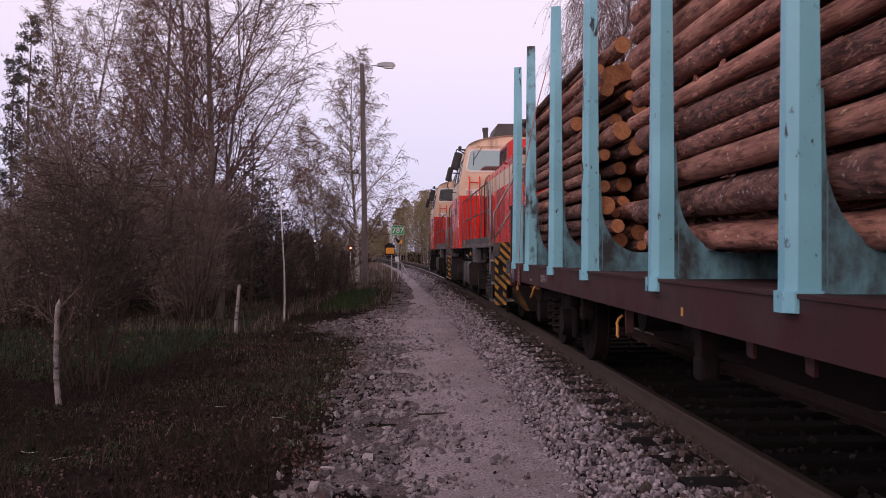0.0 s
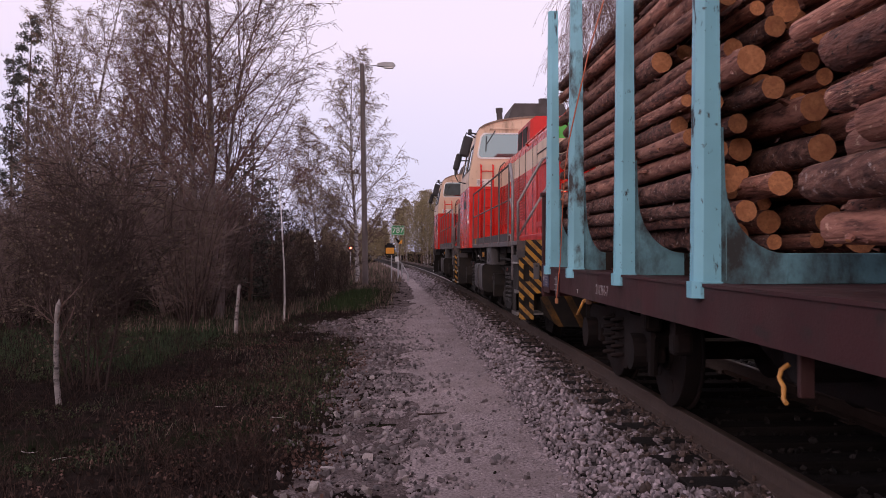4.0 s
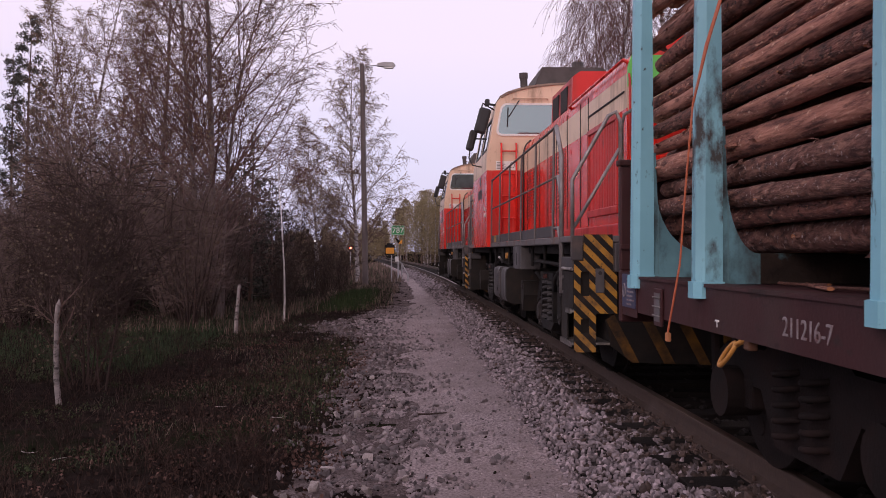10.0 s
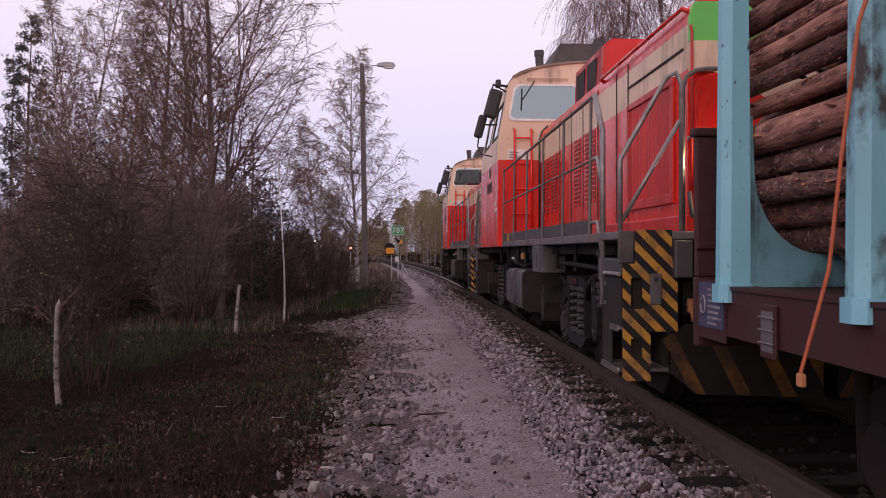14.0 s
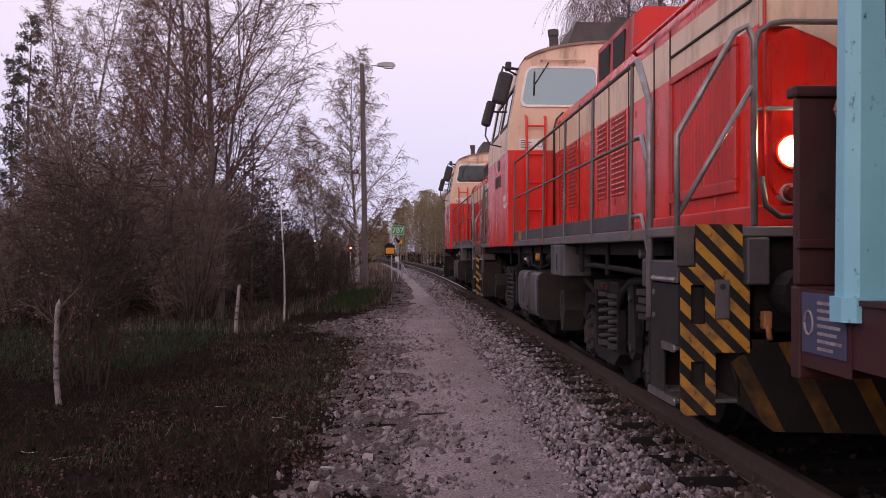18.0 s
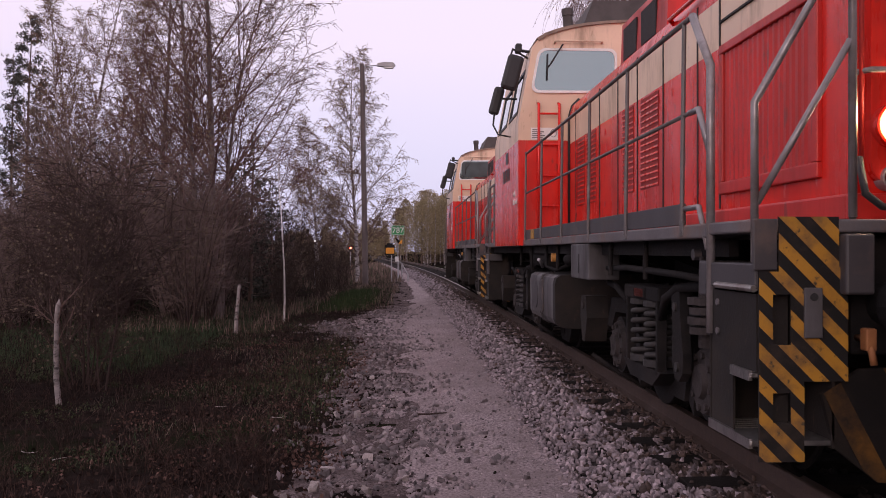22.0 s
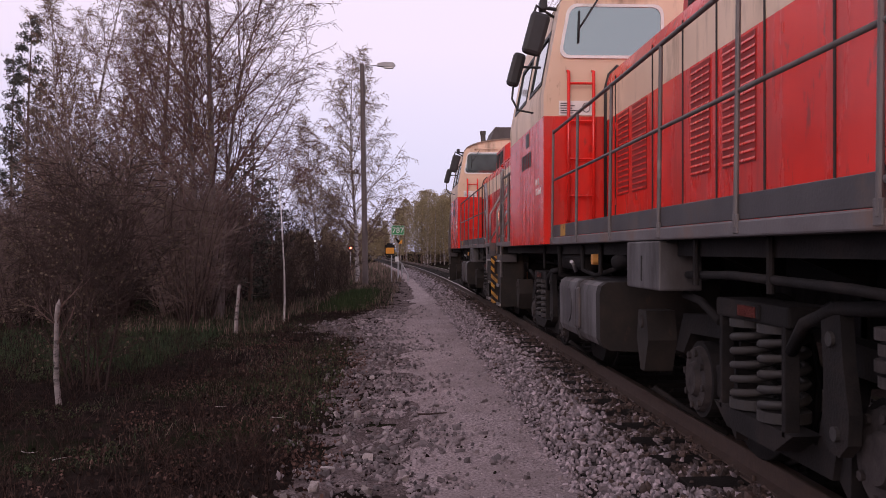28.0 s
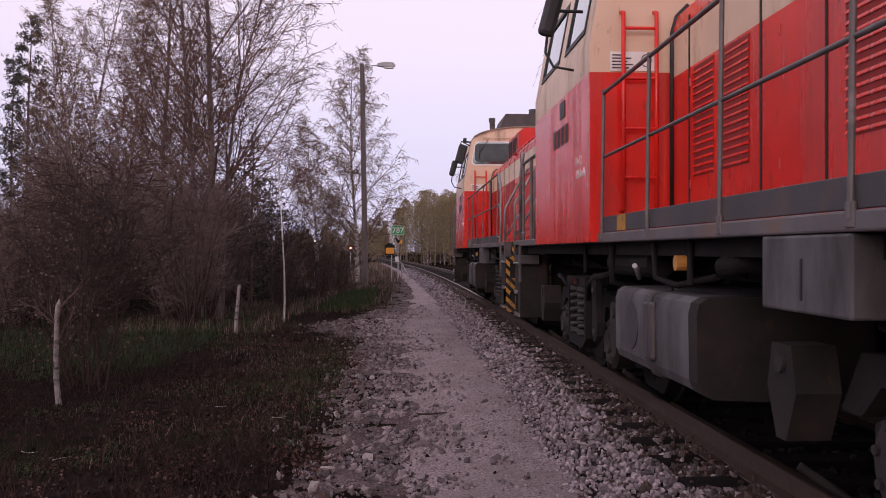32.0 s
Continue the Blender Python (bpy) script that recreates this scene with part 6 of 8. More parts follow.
# ---- plants: grown limb by limb ----
class Wood:
    """Collects tapered limbs and leaves for one mesh."""
    def __init__(self):
        self.v, self.f, self.i = [], [], []

    def limb(self, pts, r0, r1, n=3, mi=0):
        base, last = len(self.v), len(pts) - 1
        up = Vector((0.31, 0.52, 0.79))
        for k, p in enumerate(pts):
            d = (pts[min(k + 1, last)] - pts[max(k - 1, 0)])
            if d.length < 1e-6:
                d = Vector((0, 0, 1))
            d.normalize()
            a = d.cross(up)
            if a.length < 0.05:
                a = d.cross(Vector((1, 0, 0)))
            a.normalize()
            b = d.cross(a)
            r = r0 + (r1 - r0) * k / max(1, last)
            for q in range(n):
                w = 2 * math.pi * q / n
                self.v.append(p + a * (r * math.cos(w)) + b * (r * math.sin(w)))
        for k in range(last):
            for q in range(n):
                s, t = base + k * n, base + (k + 1) * n
                self.f.append((s + q, s + (q + 1) % n, t + (q + 1) % n, t + q))
                self.i.append(mi)

    def twig(self, pts, r, mi=0):
        """A fine twig: two crossing facets would not show, one narrow strip does."""
        d = pts[-1] - pts[0]
        a = d.cross(Vector((0.2 + 7.3 * pts[0].x % 1.0, 1.0, 0.3 * (5.1 * pts[0].z % 1.0))))
        a = a.normalized() * r if a.length > 1e-6 else Vector((r, 0, 0))
        k = len(self.v)
        for p in pts:
            self.v += [p - a, p + a]
        for q in range(len(pts) - 1):
            self.f.append((k + 2 * q, k + 2 * q + 1, k + 2 * q + 3, k + 2 * q + 2))
            self.i.append(mi)

    def leaf(self, p, size, rng, mi=1, down=0.0):
        a = Vector((rng.gauss(0, 1), rng.gauss(0, 1), rng.gauss(0, 1) - down)).normalized() * size
        b = Vector((rng.gauss(0, 1), rng.gauss(0, 1), rng.gauss(0, 1))).cross(a)
        b = b.normalized() * size * 0.38 if b.length > 1e-6 else Vector((size * 0.3, 0, 0))
        k = len(self.v)
        self.v += [p, p + a * 0.5 + b, p + a, p + a * 0.5 - b]
        self.f.append((k, k + 1, k + 2, k + 3))
        self.i.append(mi)

    def mesh(self, name, materials):
        return mesh_of(name, [tuple(p) for p in self.v], self.f, materials, self.i)


def run(rng, p, d, length, segs, wob, lift):
    """A wandering line from p towards d; lift bends it up (or, below zero, lets it hang)."""
    pts, p, d = [p.copy()], p.copy(), d.normalized()
    for _ in range(segs):
        d = (d + Vector((rng.gauss(0, wob), rng.gauss(0, wob), rng.gauss(0, wob) + lift))).normalized()
        p = p + d * (length / segs)
        pts.append(p)
    return pts


def along(pts, f):
    x = f * (len(pts) - 1)
    k = min(int(x), len(pts) - 2)
    return pts[k].lerp(pts[k + 1], x - k), (pts[k + 1] - pts[k]).normalized()


def aside(rng, d, angle):
    """A direction at about that angle from d, turned round it by chance."""
    a = d.cross(Vector((rng.gauss(0, 1), rng.gauss(0, 1), rng.gauss(0, 1))))
    a = a.normalized() if a.length > 1e-5 else Vector((1, 0, 0))
    return (d * math.cos(angle) + a * math.sin(angle)).normalized()


def grow_birch(seed, h, r, limbs=26, low=0.22, spread=0.30, droop=-0.10, subs=8, twigs=7, leaves=1, stems=1, leaf=0.045, angle=0.75, twig_r=0.0035):
    rng = random.Random(seed)
    trunk, crown = Wood(), Wood()
    for s in range(stems):
        lean = Vector((rng.gauss(0, 0.05), rng.gauss(0, 0.05), 1)) if stems == 1 else Vector((0.17 * math.cos(2.1 * s + 0.4), 0.17 * math.sin(2.1 * s + 0.4), 1))
        hh = h * (1 if s == 0 else rng.uniform(0.82, 0.97))
        axis = run(rng, Vector((0.10 * s * math.cos(2.1 * s), 0.10 * s * math.sin(2.1 * s), -0.25)), lean, hh + 0.25, 14, 0.035, 0.02)
        trunk.limb(axis, r * (1 if s == 0 else 0.8), r * 0.10, 9)
        for k in range(limbs):
            f = low + (0.97 - low) * (k + rng.random()) / limbs
            p, d = along(axis, f)
            u = (f - low) / (1 - low)
            length = hh * spread * (0.35 + 1.3 * (1 - u) ** 0.8 * min(1.0, 0.55 + 2.2 * u)) * rng.uniform(0.75, 1.2)
            lp = run(rng, p, aside(rng, d, angle * rng.uniform(0.7, 1.25)), length, 7, 0.09, 0.05)
            lr = r * (0.22 * (1 - u) + 0.045) * rng.uniform(0.6, 1.2)
            crown.limb(lp, lr, 0.006, 4)
            count = max(3, int(subs * (0.35 + 0.75 * length / (hh * spread))))
            for j in range(count):
                q, dd = along(lp, 0.15 + 0.85 * (j + rng.random()) / count)
                sl = min(1.9, length * rng.uniform(0.22, 0.48) * (1.15 - 0.5 * j / count))
                sp = run(rng, q, aside(rng, dd, rng.uniform(0.4, 0.95)), sl, 4, 0.12, droop * 0.4)
                crown.limb(sp, max(0.006, lr * 0.35), twig_r * 1.2, 3)
                for t in range(twigs):
                    w, td = along(sp, 0.1 + 0.9 * (t + rng.random()) / twigs)
                    tp = run(rng, w, aside(rng, td, rng.uniform(0.4, 1.0)), rng.uniform(0.25, 0.62) * (1.0 + abs(droop) * 2), 3, 0.16, droop)
                    crown.twig(tp, twig_r)
                    for _ in range(int(leaves) if leaves >= 1 else (1 if rng.random() < leaves else 0)):
                        z, _d = along(tp, rng.random())
                        crown.leaf(z, leaf * rng.uniform(0.6, 1.3), rng, 1, 0.6)
    return trunk, crown


def grow_old_birch(seed, stems, limbs=34, low=0.2, reach=0.3, angle=0.85, subs=11, twigs=9, leaves=2, leaf=0.04, twig_r=0.0045, droop=-0.12):
    """A wide birch of several stems (x, y, lean x, lean y, height, radius): rising boughs, then side branches, then hanging twigs."""
    rng = random.Random(seed)
    trunk, crown = Wood(), Wood()
    for sx, sy, lx, ly, h, r in stems:
        axis = run(rng, Vector((sx, sy, -0.25)), Vector((lx, ly, 1)), h + 0.25, 16, 0.03, 0.03)
        trunk.limb(axis, r, r * 0.08, 9)
        for k in range(limbs):
            f = low + (0.98 - low) * ((k + rng.random()) / limbs) ** 1.3
            u = (f - low) / (1 - low)
            p, d = along(axis, f)
            length = h * reach * (0.22 + 0.95 * (1 - u) ** 0.75) * rng.uniform(0.65, 1.15)
            lp = run(rng, p, aside(rng, d, angle * rng.uniform(0.75, 1.25) * (1.1 - 0.4 * u)), length, 8, 0.075, 0.03)
            lr = r * (0.30 * (1 - u) + 0.07) * rng.uniform(0.6, 1.1)
            crown.limb(lp, lr, 0.006, 4)
            count = max(4, int(subs * (0.4 + 0.75 * length / (h * reach))))
            for j in range(count):
                q, dd = along(lp, 0.12 + 0.88 * (j + rng.random()) / count)
                sl = min(1.25, length * rng.uniform(0.24, 0.5) * (1.2 - 0.6 * j / count))
                sp = run(rng, q, aside(rng, dd, rng.uniform(0.35, 0.85)), sl, 4, 0.13, droop * 0.3)
                crown.limb(sp, max(0.006, lr * 0.32), twig_r, 3)
                for t in range(twigs):
                    w, td = along(sp, 0.08 + 0.92 * (t + rng.random()) / twigs)
                    tp = run(rng, w, aside(rng, td, rng.uniform(0.4, 1.0)), rng.uniform(0.14, 0.36) * (1 + abs(droop)), 2, 0.25, droop)
                    crown.twig(tp, twig_r)
                    for _ in range(int(leaves + rng.random())):
                        z, _d = along(tp, rng.random())
                        crown.leaf(z, leaf * rng.uniform(0.6, 1.3), rng, 1, 0.6)
    return trunk, crown


def grow_shrub(seed, h, stems=11, subs=9, twigs=6, leaves=0.3, leaf=0.035, spread=0.4, twig_r=0.0035):
    rng = random.Random(seed)
    wood, crown = Wood(), Wood()
    for s in range(stems):
        w = rng.uniform(0, 6.28)
        p = Vector((0.25 * math.cos(w) * rng.random(), 0.25 * math.sin(w) * rng.random(), -0.2))
        d = Vector((spread * math.cos(w) * rng.uniform(0.2, 1), spread * math.sin(w) * rng.uniform(0.2, 1), 1))
        hh = h * rng.uniform(0.6, 1.0)
        axis = run(rng, p, d, hh, 7, 0.07, 0.03)
        wood.limb(axis, 0.022 * h / 3 * rng.uniform(0.6, 1.2), 0.004, 4)
        for k in range(subs):
            q, dd = along(axis, 0.15 + 0.85 * (k + rng.random()) / subs)
            sp = run(rng, q, aside(rng, dd, rng.uniform(0.35, 0.9)), hh * rng.uniform(0.15, 0.36), 3, 0.14, 0.05)
            crown.twig(sp, 0.006)
            for t in range(twigs):
                z, td = along(sp, 0.1 + 0.9 * (t + rng.random()) / twigs)
                tp = run(rng, z, aside(rng, td, rng.uniform(0.3, 0.9)), rng.uniform(0.18, 0.55), 1, 0.14, 0.03)
                crown.twig(tp, twig_r)
                for _ in range(int(leaves + rng.random())):
                    y, _d = along(tp, rng.random())
                    crown.leaf(y, leaf * rng.uniform(0.6, 1.3), rng, 1)
    return wood, crown


def grow_pine(seed, h, r, whorls=15, low=0.42, reach=0.15, clump=26, needle=0.13):
    rng = random.Random(seed)
    trunk, crown = Wood(), Wood()
    axis = run(rng, Vector((0, 0, -0.25)), Vector((rng.gauss(0, 0.008), rng.gauss(0, 0.008), 1)), h, 12, 0.012, 0.03)
    trunk.limb(axis, r, r * 0.12, 8)
    for k in range(whorls):
        f = low + (0.99 - low) * k / whorls
        for b in range(rng.randint(3, 5)):
            p, d = along(axis, min(0.995, f + rng.uniform(0, 0.02)))
            u = (f - low) / (1 - low)
            length = h * reach * (0.25 + 1.0 * (1 - u)) * rng.uniform(0.5, 1.15)
            lp = run(rng, p, aside(rng, d, rng.uniform(1.1, 1.5)), length, 5, 0.10, 0.10)
            crown.limb(lp, 0.03 * (1.1 - u), 0.008, 4)
            for j in range(5):
                q, dd = along(lp, rng.uniform(0.25, 1.0) if j else 1.0)
                tip = q + aside(rng, dd, 0.6) * rng.uniform(0.05, 0.3)
                for _ in range(clump):
                    crown.leaf(tip + Vector((rng.gauss(0, 0.09), rng.gauss(0, 0.09), rng.gauss(0, 0.06))), needle * rng.uniform(0.6, 1.2), rng, 1, -0.4)
    return trunk, crown


def grow_spruce(seed, h, r, needle=0.11):
    rng = random.Random(seed)
    trunk, crown = Wood(), Wood()
    axis = run(rng, Vector((0, 0, -0.2)), Vector((0, 0, 1)), h, 8, 0.01, 0.02)
    trunk.limb(axis, r, r * 0.1, 7)
    n = int(h * 13)
    for k in range(n):
        f = 0.05 + 0.94 * k / n
        p, d = along(axis, f)
        length = h * 0.33 * (1.04 - f) ** 0.8 * rng.uniform(0.7, 1.15)
        lp = run(rng, p, aside(rng, d, rng.uniform(1.15, 1.6)), length, 4, 0.08, 0.02)
        crown.limb(lp, 0.016, 0.005, 3)
        for j in range(int(26 * (1.1 - f)) + 8):
            q, dd = along(lp, rng.uniform(0.12, 1.0))
            crown.leaf(q + Vector((rng.gauss(0, 0.05), rng.gauss(0, 0.05), rng.gauss(0, 0.03))), needle * rng.uniform(0.7, 1.4), rng, 1, 0.3)
    return trunk, crown


def plant(name, grown, trunk_m, twig_m, leaf_m, label, category, group, m, trunk_name="trunk"):
    root = thing(name, label, category, group, m)
    trunk, crown = grown
    t = new(trunk_name, trunk.mesh(trunk_name, [trunk_m]))
    t.parent = root
    for p in t.data.polygons:
        p.use_smooth = True
    c = new("crown", crown.mesh("crown", [twig_m, leaf_m]))
    c.parent = root
    return root


def stand(x, y, turn=0.0, size=1.0, sink=0.0):
    return pose(x, y, ground_z(x, y) - sink, 0, 0, turn) @ Matrix.Diagonal((size, size, size, 1))


def repeat(root, places):
    """More of the same kind at places of (x, y, turn, size)."""
    for x, y, turn, size in places:
        ob = copy_thing(root, pose(x, y, ground_z(x, y), 0, 0, turn))
        ob.scale = (size, size, size)


M_OLDBIRCH = mat("old_birch_bark", (0.138, 0.1056, 0.0984), (0.072, 0.0552, 0.0528), 4, 0.85, bump=0.4, dirt=(0.20, 0.17, 0.16), dirt_at=0.62, dirt_scale=3, dirt_stretch=(1, 1, 2))
BIRCH = "bare spring birch with pale trunk and fine brown twigs"
big = plant("birch_tree", grow_old_birch(11, [(0, 0, 0.0, 0.0, 13.2, 0.125), (-0.42, 0.35, -0.035, 0.05, 12.2, 0.085), (0.06, 0.15, 0.055, 0.03, 11.6, 0.07)], limbs=38, low=0.20, reach=0.345, angle=0.76, subs=12, twigs=11, leaves=2.2, leaf=0.038, twig_r=0.0042, droop=-0.14), M_OLDBIRCH, M_TWIG_O, M_LEAF,
            "tall old birch with dark stems and bare drooping twigs", "tree", "birches by the track", stand(-5.0, 24.5))
side = plant("birch_tree", grow_old_birch(25, [(0, 0, -0.03, 0.0, 12.4, 0.10), (0.25, 0.3, 0.10, 0.05, 11.0, 0.06)], limbs=26, low=0.26, reach=0.25, angle=0.8, subs=10, twigs=9, leaves=2.4, leaf=0.045, droop=-0.2), M_OLDBIRCH, M_TWIG_O, M_LEAF,
             "birch of two stems with brown twigs and first small leaves", "tree", "birches by the track", stand(-7.1, 27.0))
big2 = plant("birch_tree", grow_old_birch(12, [(0, 0, 0.01, 0.0, 12.5, 0.085)], limbs=28, low=0.22, reach=0.18, angle=0.62, subs=9, twigs=8, leaves=2.6, leaf=0.055, twig_r=0.0045, droop=-0.25), M_BIRCH, M_TWIG_O, M_LEAF,
             BIRCH, "tree", "birches by the track", stand(-9.8, 29.0))
repeat(big2, [(-13.0, 36.0, 70, 1.0), (-15.6, 42.0, 200, 1.15), (-10.6, 34.0, 260, 1.0), (-12.2, 38.0, 330, 1.08), (-14.4, 39.5, 20, 1.05)])
leafy = plant("birch_tree", grow_old_birch(13, [(0, 0, 0.0, 0.0, 13.3, 0.13)], limbs=62, low=0.12, reach=0.295, angle=0.80, subs=12, twigs=9, leaves=3.6, leaf=0.058, twig_r=0.0065, droop=-0.4), M_BIRCH, M_TWIG, M_LEAF_B,
              "birch with small yellow-green leaves on hanging twigs", "tree", "birches by the track", stand(-2.60, 52.0))
repeat(leafy, [(-5.2, 56.0, 100, 0.76)])
weeping = plant("birch_tree", grow_birch(14, 14.5, 0.15, limbs=40, low=0.3, spread=0.20, subs=7, twigs=9, leaves=1, angle=0.7, droop=-0.85, leaf=0.06, twig_r=0.0042), M_BIRCH, M_TWIG_B, M_LEAF,
                "tall weeping birch with long hanging twigs", "tree", "birches by the track", stand(8.0, 35.0))
repeat(weeping, [(10.2, 33.0, 110, 1.05), (9.6, 42.0, 220, 0.95), (6.2, 84.0, 40, 0.72), (8.5, 90.0, 160, 0.8)])

pine = plant("pine_tree", grow_pine(21, 13.7, 0.12, whorls=22, low=0.20, reach=0.085, clump=15, needle=0.11), M_PINEBARK, M_PINEBARK, M_NEEDLE, "tall thin pine with dark needle tufts", "tree", "pines behind the birches", stand(-18.55, 45.0))
repeat(pine, [(-19.9, 46.5, 80, 0.88), (-18.3, 47.5, 190, 0.80)])
spruce = plant("spruce_tree", grow_spruce(31, 6.9, 0.10), M_PINEBARK, M_TWIG, M_NEEDLE, "bushy young dark-green spruce", "tree", "young conifers in the thicket", stand(-5.9, 35.0))
repeat(spruce, [(-5.3, 36.5, 60, 0.72), (-6.6, 36.0, 200, 0.85)])

# the thicket of willow and young birch
shrub_a = plant("shrub", grow_shrub(41, 4.8, 13, 12, 10, 1.3, leaf=0.055, twig_r=0.005), M_TWIG_D, M_TWIG_S, M_BUD, "dense leafless willow shrub with brown twigs", "shrub", "thicket beside the path", stand(-7.2, 21.5), "stem")
shrub_b = plant("shrub", grow_shrub(42, 3.5, 14, 11, 9, 1.2, spread=0.55, leaf=0.055, twig_r=0.005), M_TWIG_D, M_TWIG_S, M_BUD, "spreading leafless shrub with dark twigs", "shrub", "thicket beside the path", stand(-9.4, 20.5), "stem")
shrub_c = plant("shrub", grow_shrub(43, 2.6, 9, 10, 8, 1.4, spread=0.4, leaf=0.045), M_TWIG_D, M_TWIG_D, M_BUD, "low shrub with first green buds", "shrub", "thicket beside the path", stand(-4.4, 12.4), "stem")
SHRUBS = random.Random(77)
rows_a, rows_b, rows_c = [], [], []
for _ in range(150):
    y = SHRUBS.uniform(13, 46)
    near_edge = -4.6 - 0.02 * y + 0.35 * math.sin(y)
    far_edge = -0.47 * y - 3.0
    x = near_edge + (far_edge - near_edge) * SHRUBS.random() ** 1.25
    if y < 20.5 - 0.25 * max(0, -6 - x) and x > -13:
        continue
    if y > 25 and x > -7.5 and SHRUBS.random() < 0.6:
        continue
    kind = SHRUBS.randrange(4)
    tall = 0.36 + (0.052 if x < -0.40 * y else 0.075) * y / 4.8 * SHRUBS.uniform(0.75, 1.25)      # the thicket keeps low under the birches
    row = (x, y, SHRUBS.uniform(0, 360), tall * (1.0, 1.37, 1.0, 1.7)[kind])
    (rows_a, rows_b, rows_a, rows_c)[kind].append(row)
rows_a += [(8.2 + 0.6 * math.sin(2.3 * k), 1.0 + 2.6 * k, 47 * k, 0.8 + 0.2 * math.sin(k)) for k in range(12)]
rows_b += [(9.8 + 0.5 * math.cos(1.7 * k), 0.5 + 2.8 * k, 31 * k, 1.0) for k in range(11)]
repeat(shrub_a, rows_a + [(-4.95, 22.8, 120, 0.8), (-5.5, 22.4, 300, 0.85), (-9.6, 28.0, 10, 1.42), (-8.9, 27.4, 190, 1.30), (-8.2, 25.5, 70, 1.0)])
repeat(shrub_b, rows_b)
repeat(shrub_c, rows_c + [(-3.0, 33.0, 50, 0.75), (-2.6, 38.0, 10, 0.7), (-3.4, 43.0, 140, 0.9), (-4.3, 46.0, 220, 1.1), (-5.2, 9.2, 220, 0.65), (-3.6, 27.5, 80, 0.7), (-3.9, 30.5, 80, 0.8),
                          (-5.5, 56.0, 80, 1.3), (-7.5, 60.0, 30, 1.4), (-3.9, 60.0, 130, 1.0), (-9.5, 55.0, 230, 1.5), (-4.6, 66.0, 70, 1.0), (-6.2, 72.0, 10, 1.2)])

# near birch stubs and one thin young birch
M_STUB = mat("scarred_birch_bark", (0.34, 0.295, 0.292), (0.21, 0.180, 0.176), 6, 0.85, bump=0.5, dirt=(0.036, 0.028, 0.027), dirt_at=0.55, dirt_scale=6.0, dirt_soft=0.06, dirt_stretch=(0.6, 0.6, 1.3))
def build_stub(x, y, h, r, seed, twig):
    rng = random.Random(seed)
    root = thing("birch_stub", "broken white birch stub with dark scars", "tree stub", "birch stubs", stand(x, y))
    w = Wood()
    axis = run(rng, Vector((0, 0, -0.15)), Vector((rng.uniform(-0.05, 0.08), 0, 1)), h + 0.15, 9, 0.045, 0.01)
    w.limb(axis, r, r * 0.72, 10)
    top = axis[-1]
    w.limb([top - Vector((0, 0, 0.02)), top + Vector((0.3 * r, 0, 0.05))], r * 0.7, r * 0.25, 6)
    t = new("trunk", w.mesh("trunk", [M_STUB]))
    t.parent = root
    for p in t.data.polygons:
        p.use_smooth = True
    w = Wood()
    for k in range(twig):
        q, d = along(axis, rng.uniform(0.6, 0.97))
        sp = run(rng, q, aside(rng, d, 0.9), rng.uniform(0.25, 0.8), 5, 0.14, 0.10)
        w.limb(sp, 0.009, 0.003, 4)
        for _ in range(5):
            z, td = along(sp, rng.uniform(0.3, 1))
            w.limb(run(rng, z, aside(rng, td, 0.6), rng.uniform(0.1, 0.3), 3, 0.12, 0.05), 0.004, 0.002, 3)
    if twig:
        c = new("side_twig", w.mesh("side_twig", [M_TWIG]))
        c.parent = root


build_stub(-4.13, 11.0, 1.24, 0.037, 3, 5)
build_stub(-3.69, 20.0, 1.06, 0.047, 4, 2)
plant("birch_sapling", grow_birch(191, 5.2, 0.029, limbs=16, low=0.55, spread=0.16, subs=4, twigs=4, leaves=0.5, angle=0.6), M_BIRCH_W, M_TWIG_B, M_LEAF, "thin young birch with a white stem", "tree", "birches by the track", stand(-3.08, 23.4))
plant("birch_sapling", grow_birch(16, 3.0, 0.016, limbs=14, low=0.3, spread=0.22, subs=5, twigs=4, leaves=0.6, angle=0.5, stems=3), M_TWIG_D, M_TWIG_D, M_BUD, "clump of thin dark saplings", "tree", "saplings", stand(-3.95, 12.0))
plant("birch_sapling", grow_birch(17, 3.4, 0.018, limbs=14, low=0.3, spread=0.2, subs=5, twigs=4, leaves=0.6, angle=0.5, stems=2), M_TWIG_D, M_TWIG_D, M_BUD, "clump of thin dark saplings", "tree", "saplings", stand(-5.0, 13.5))


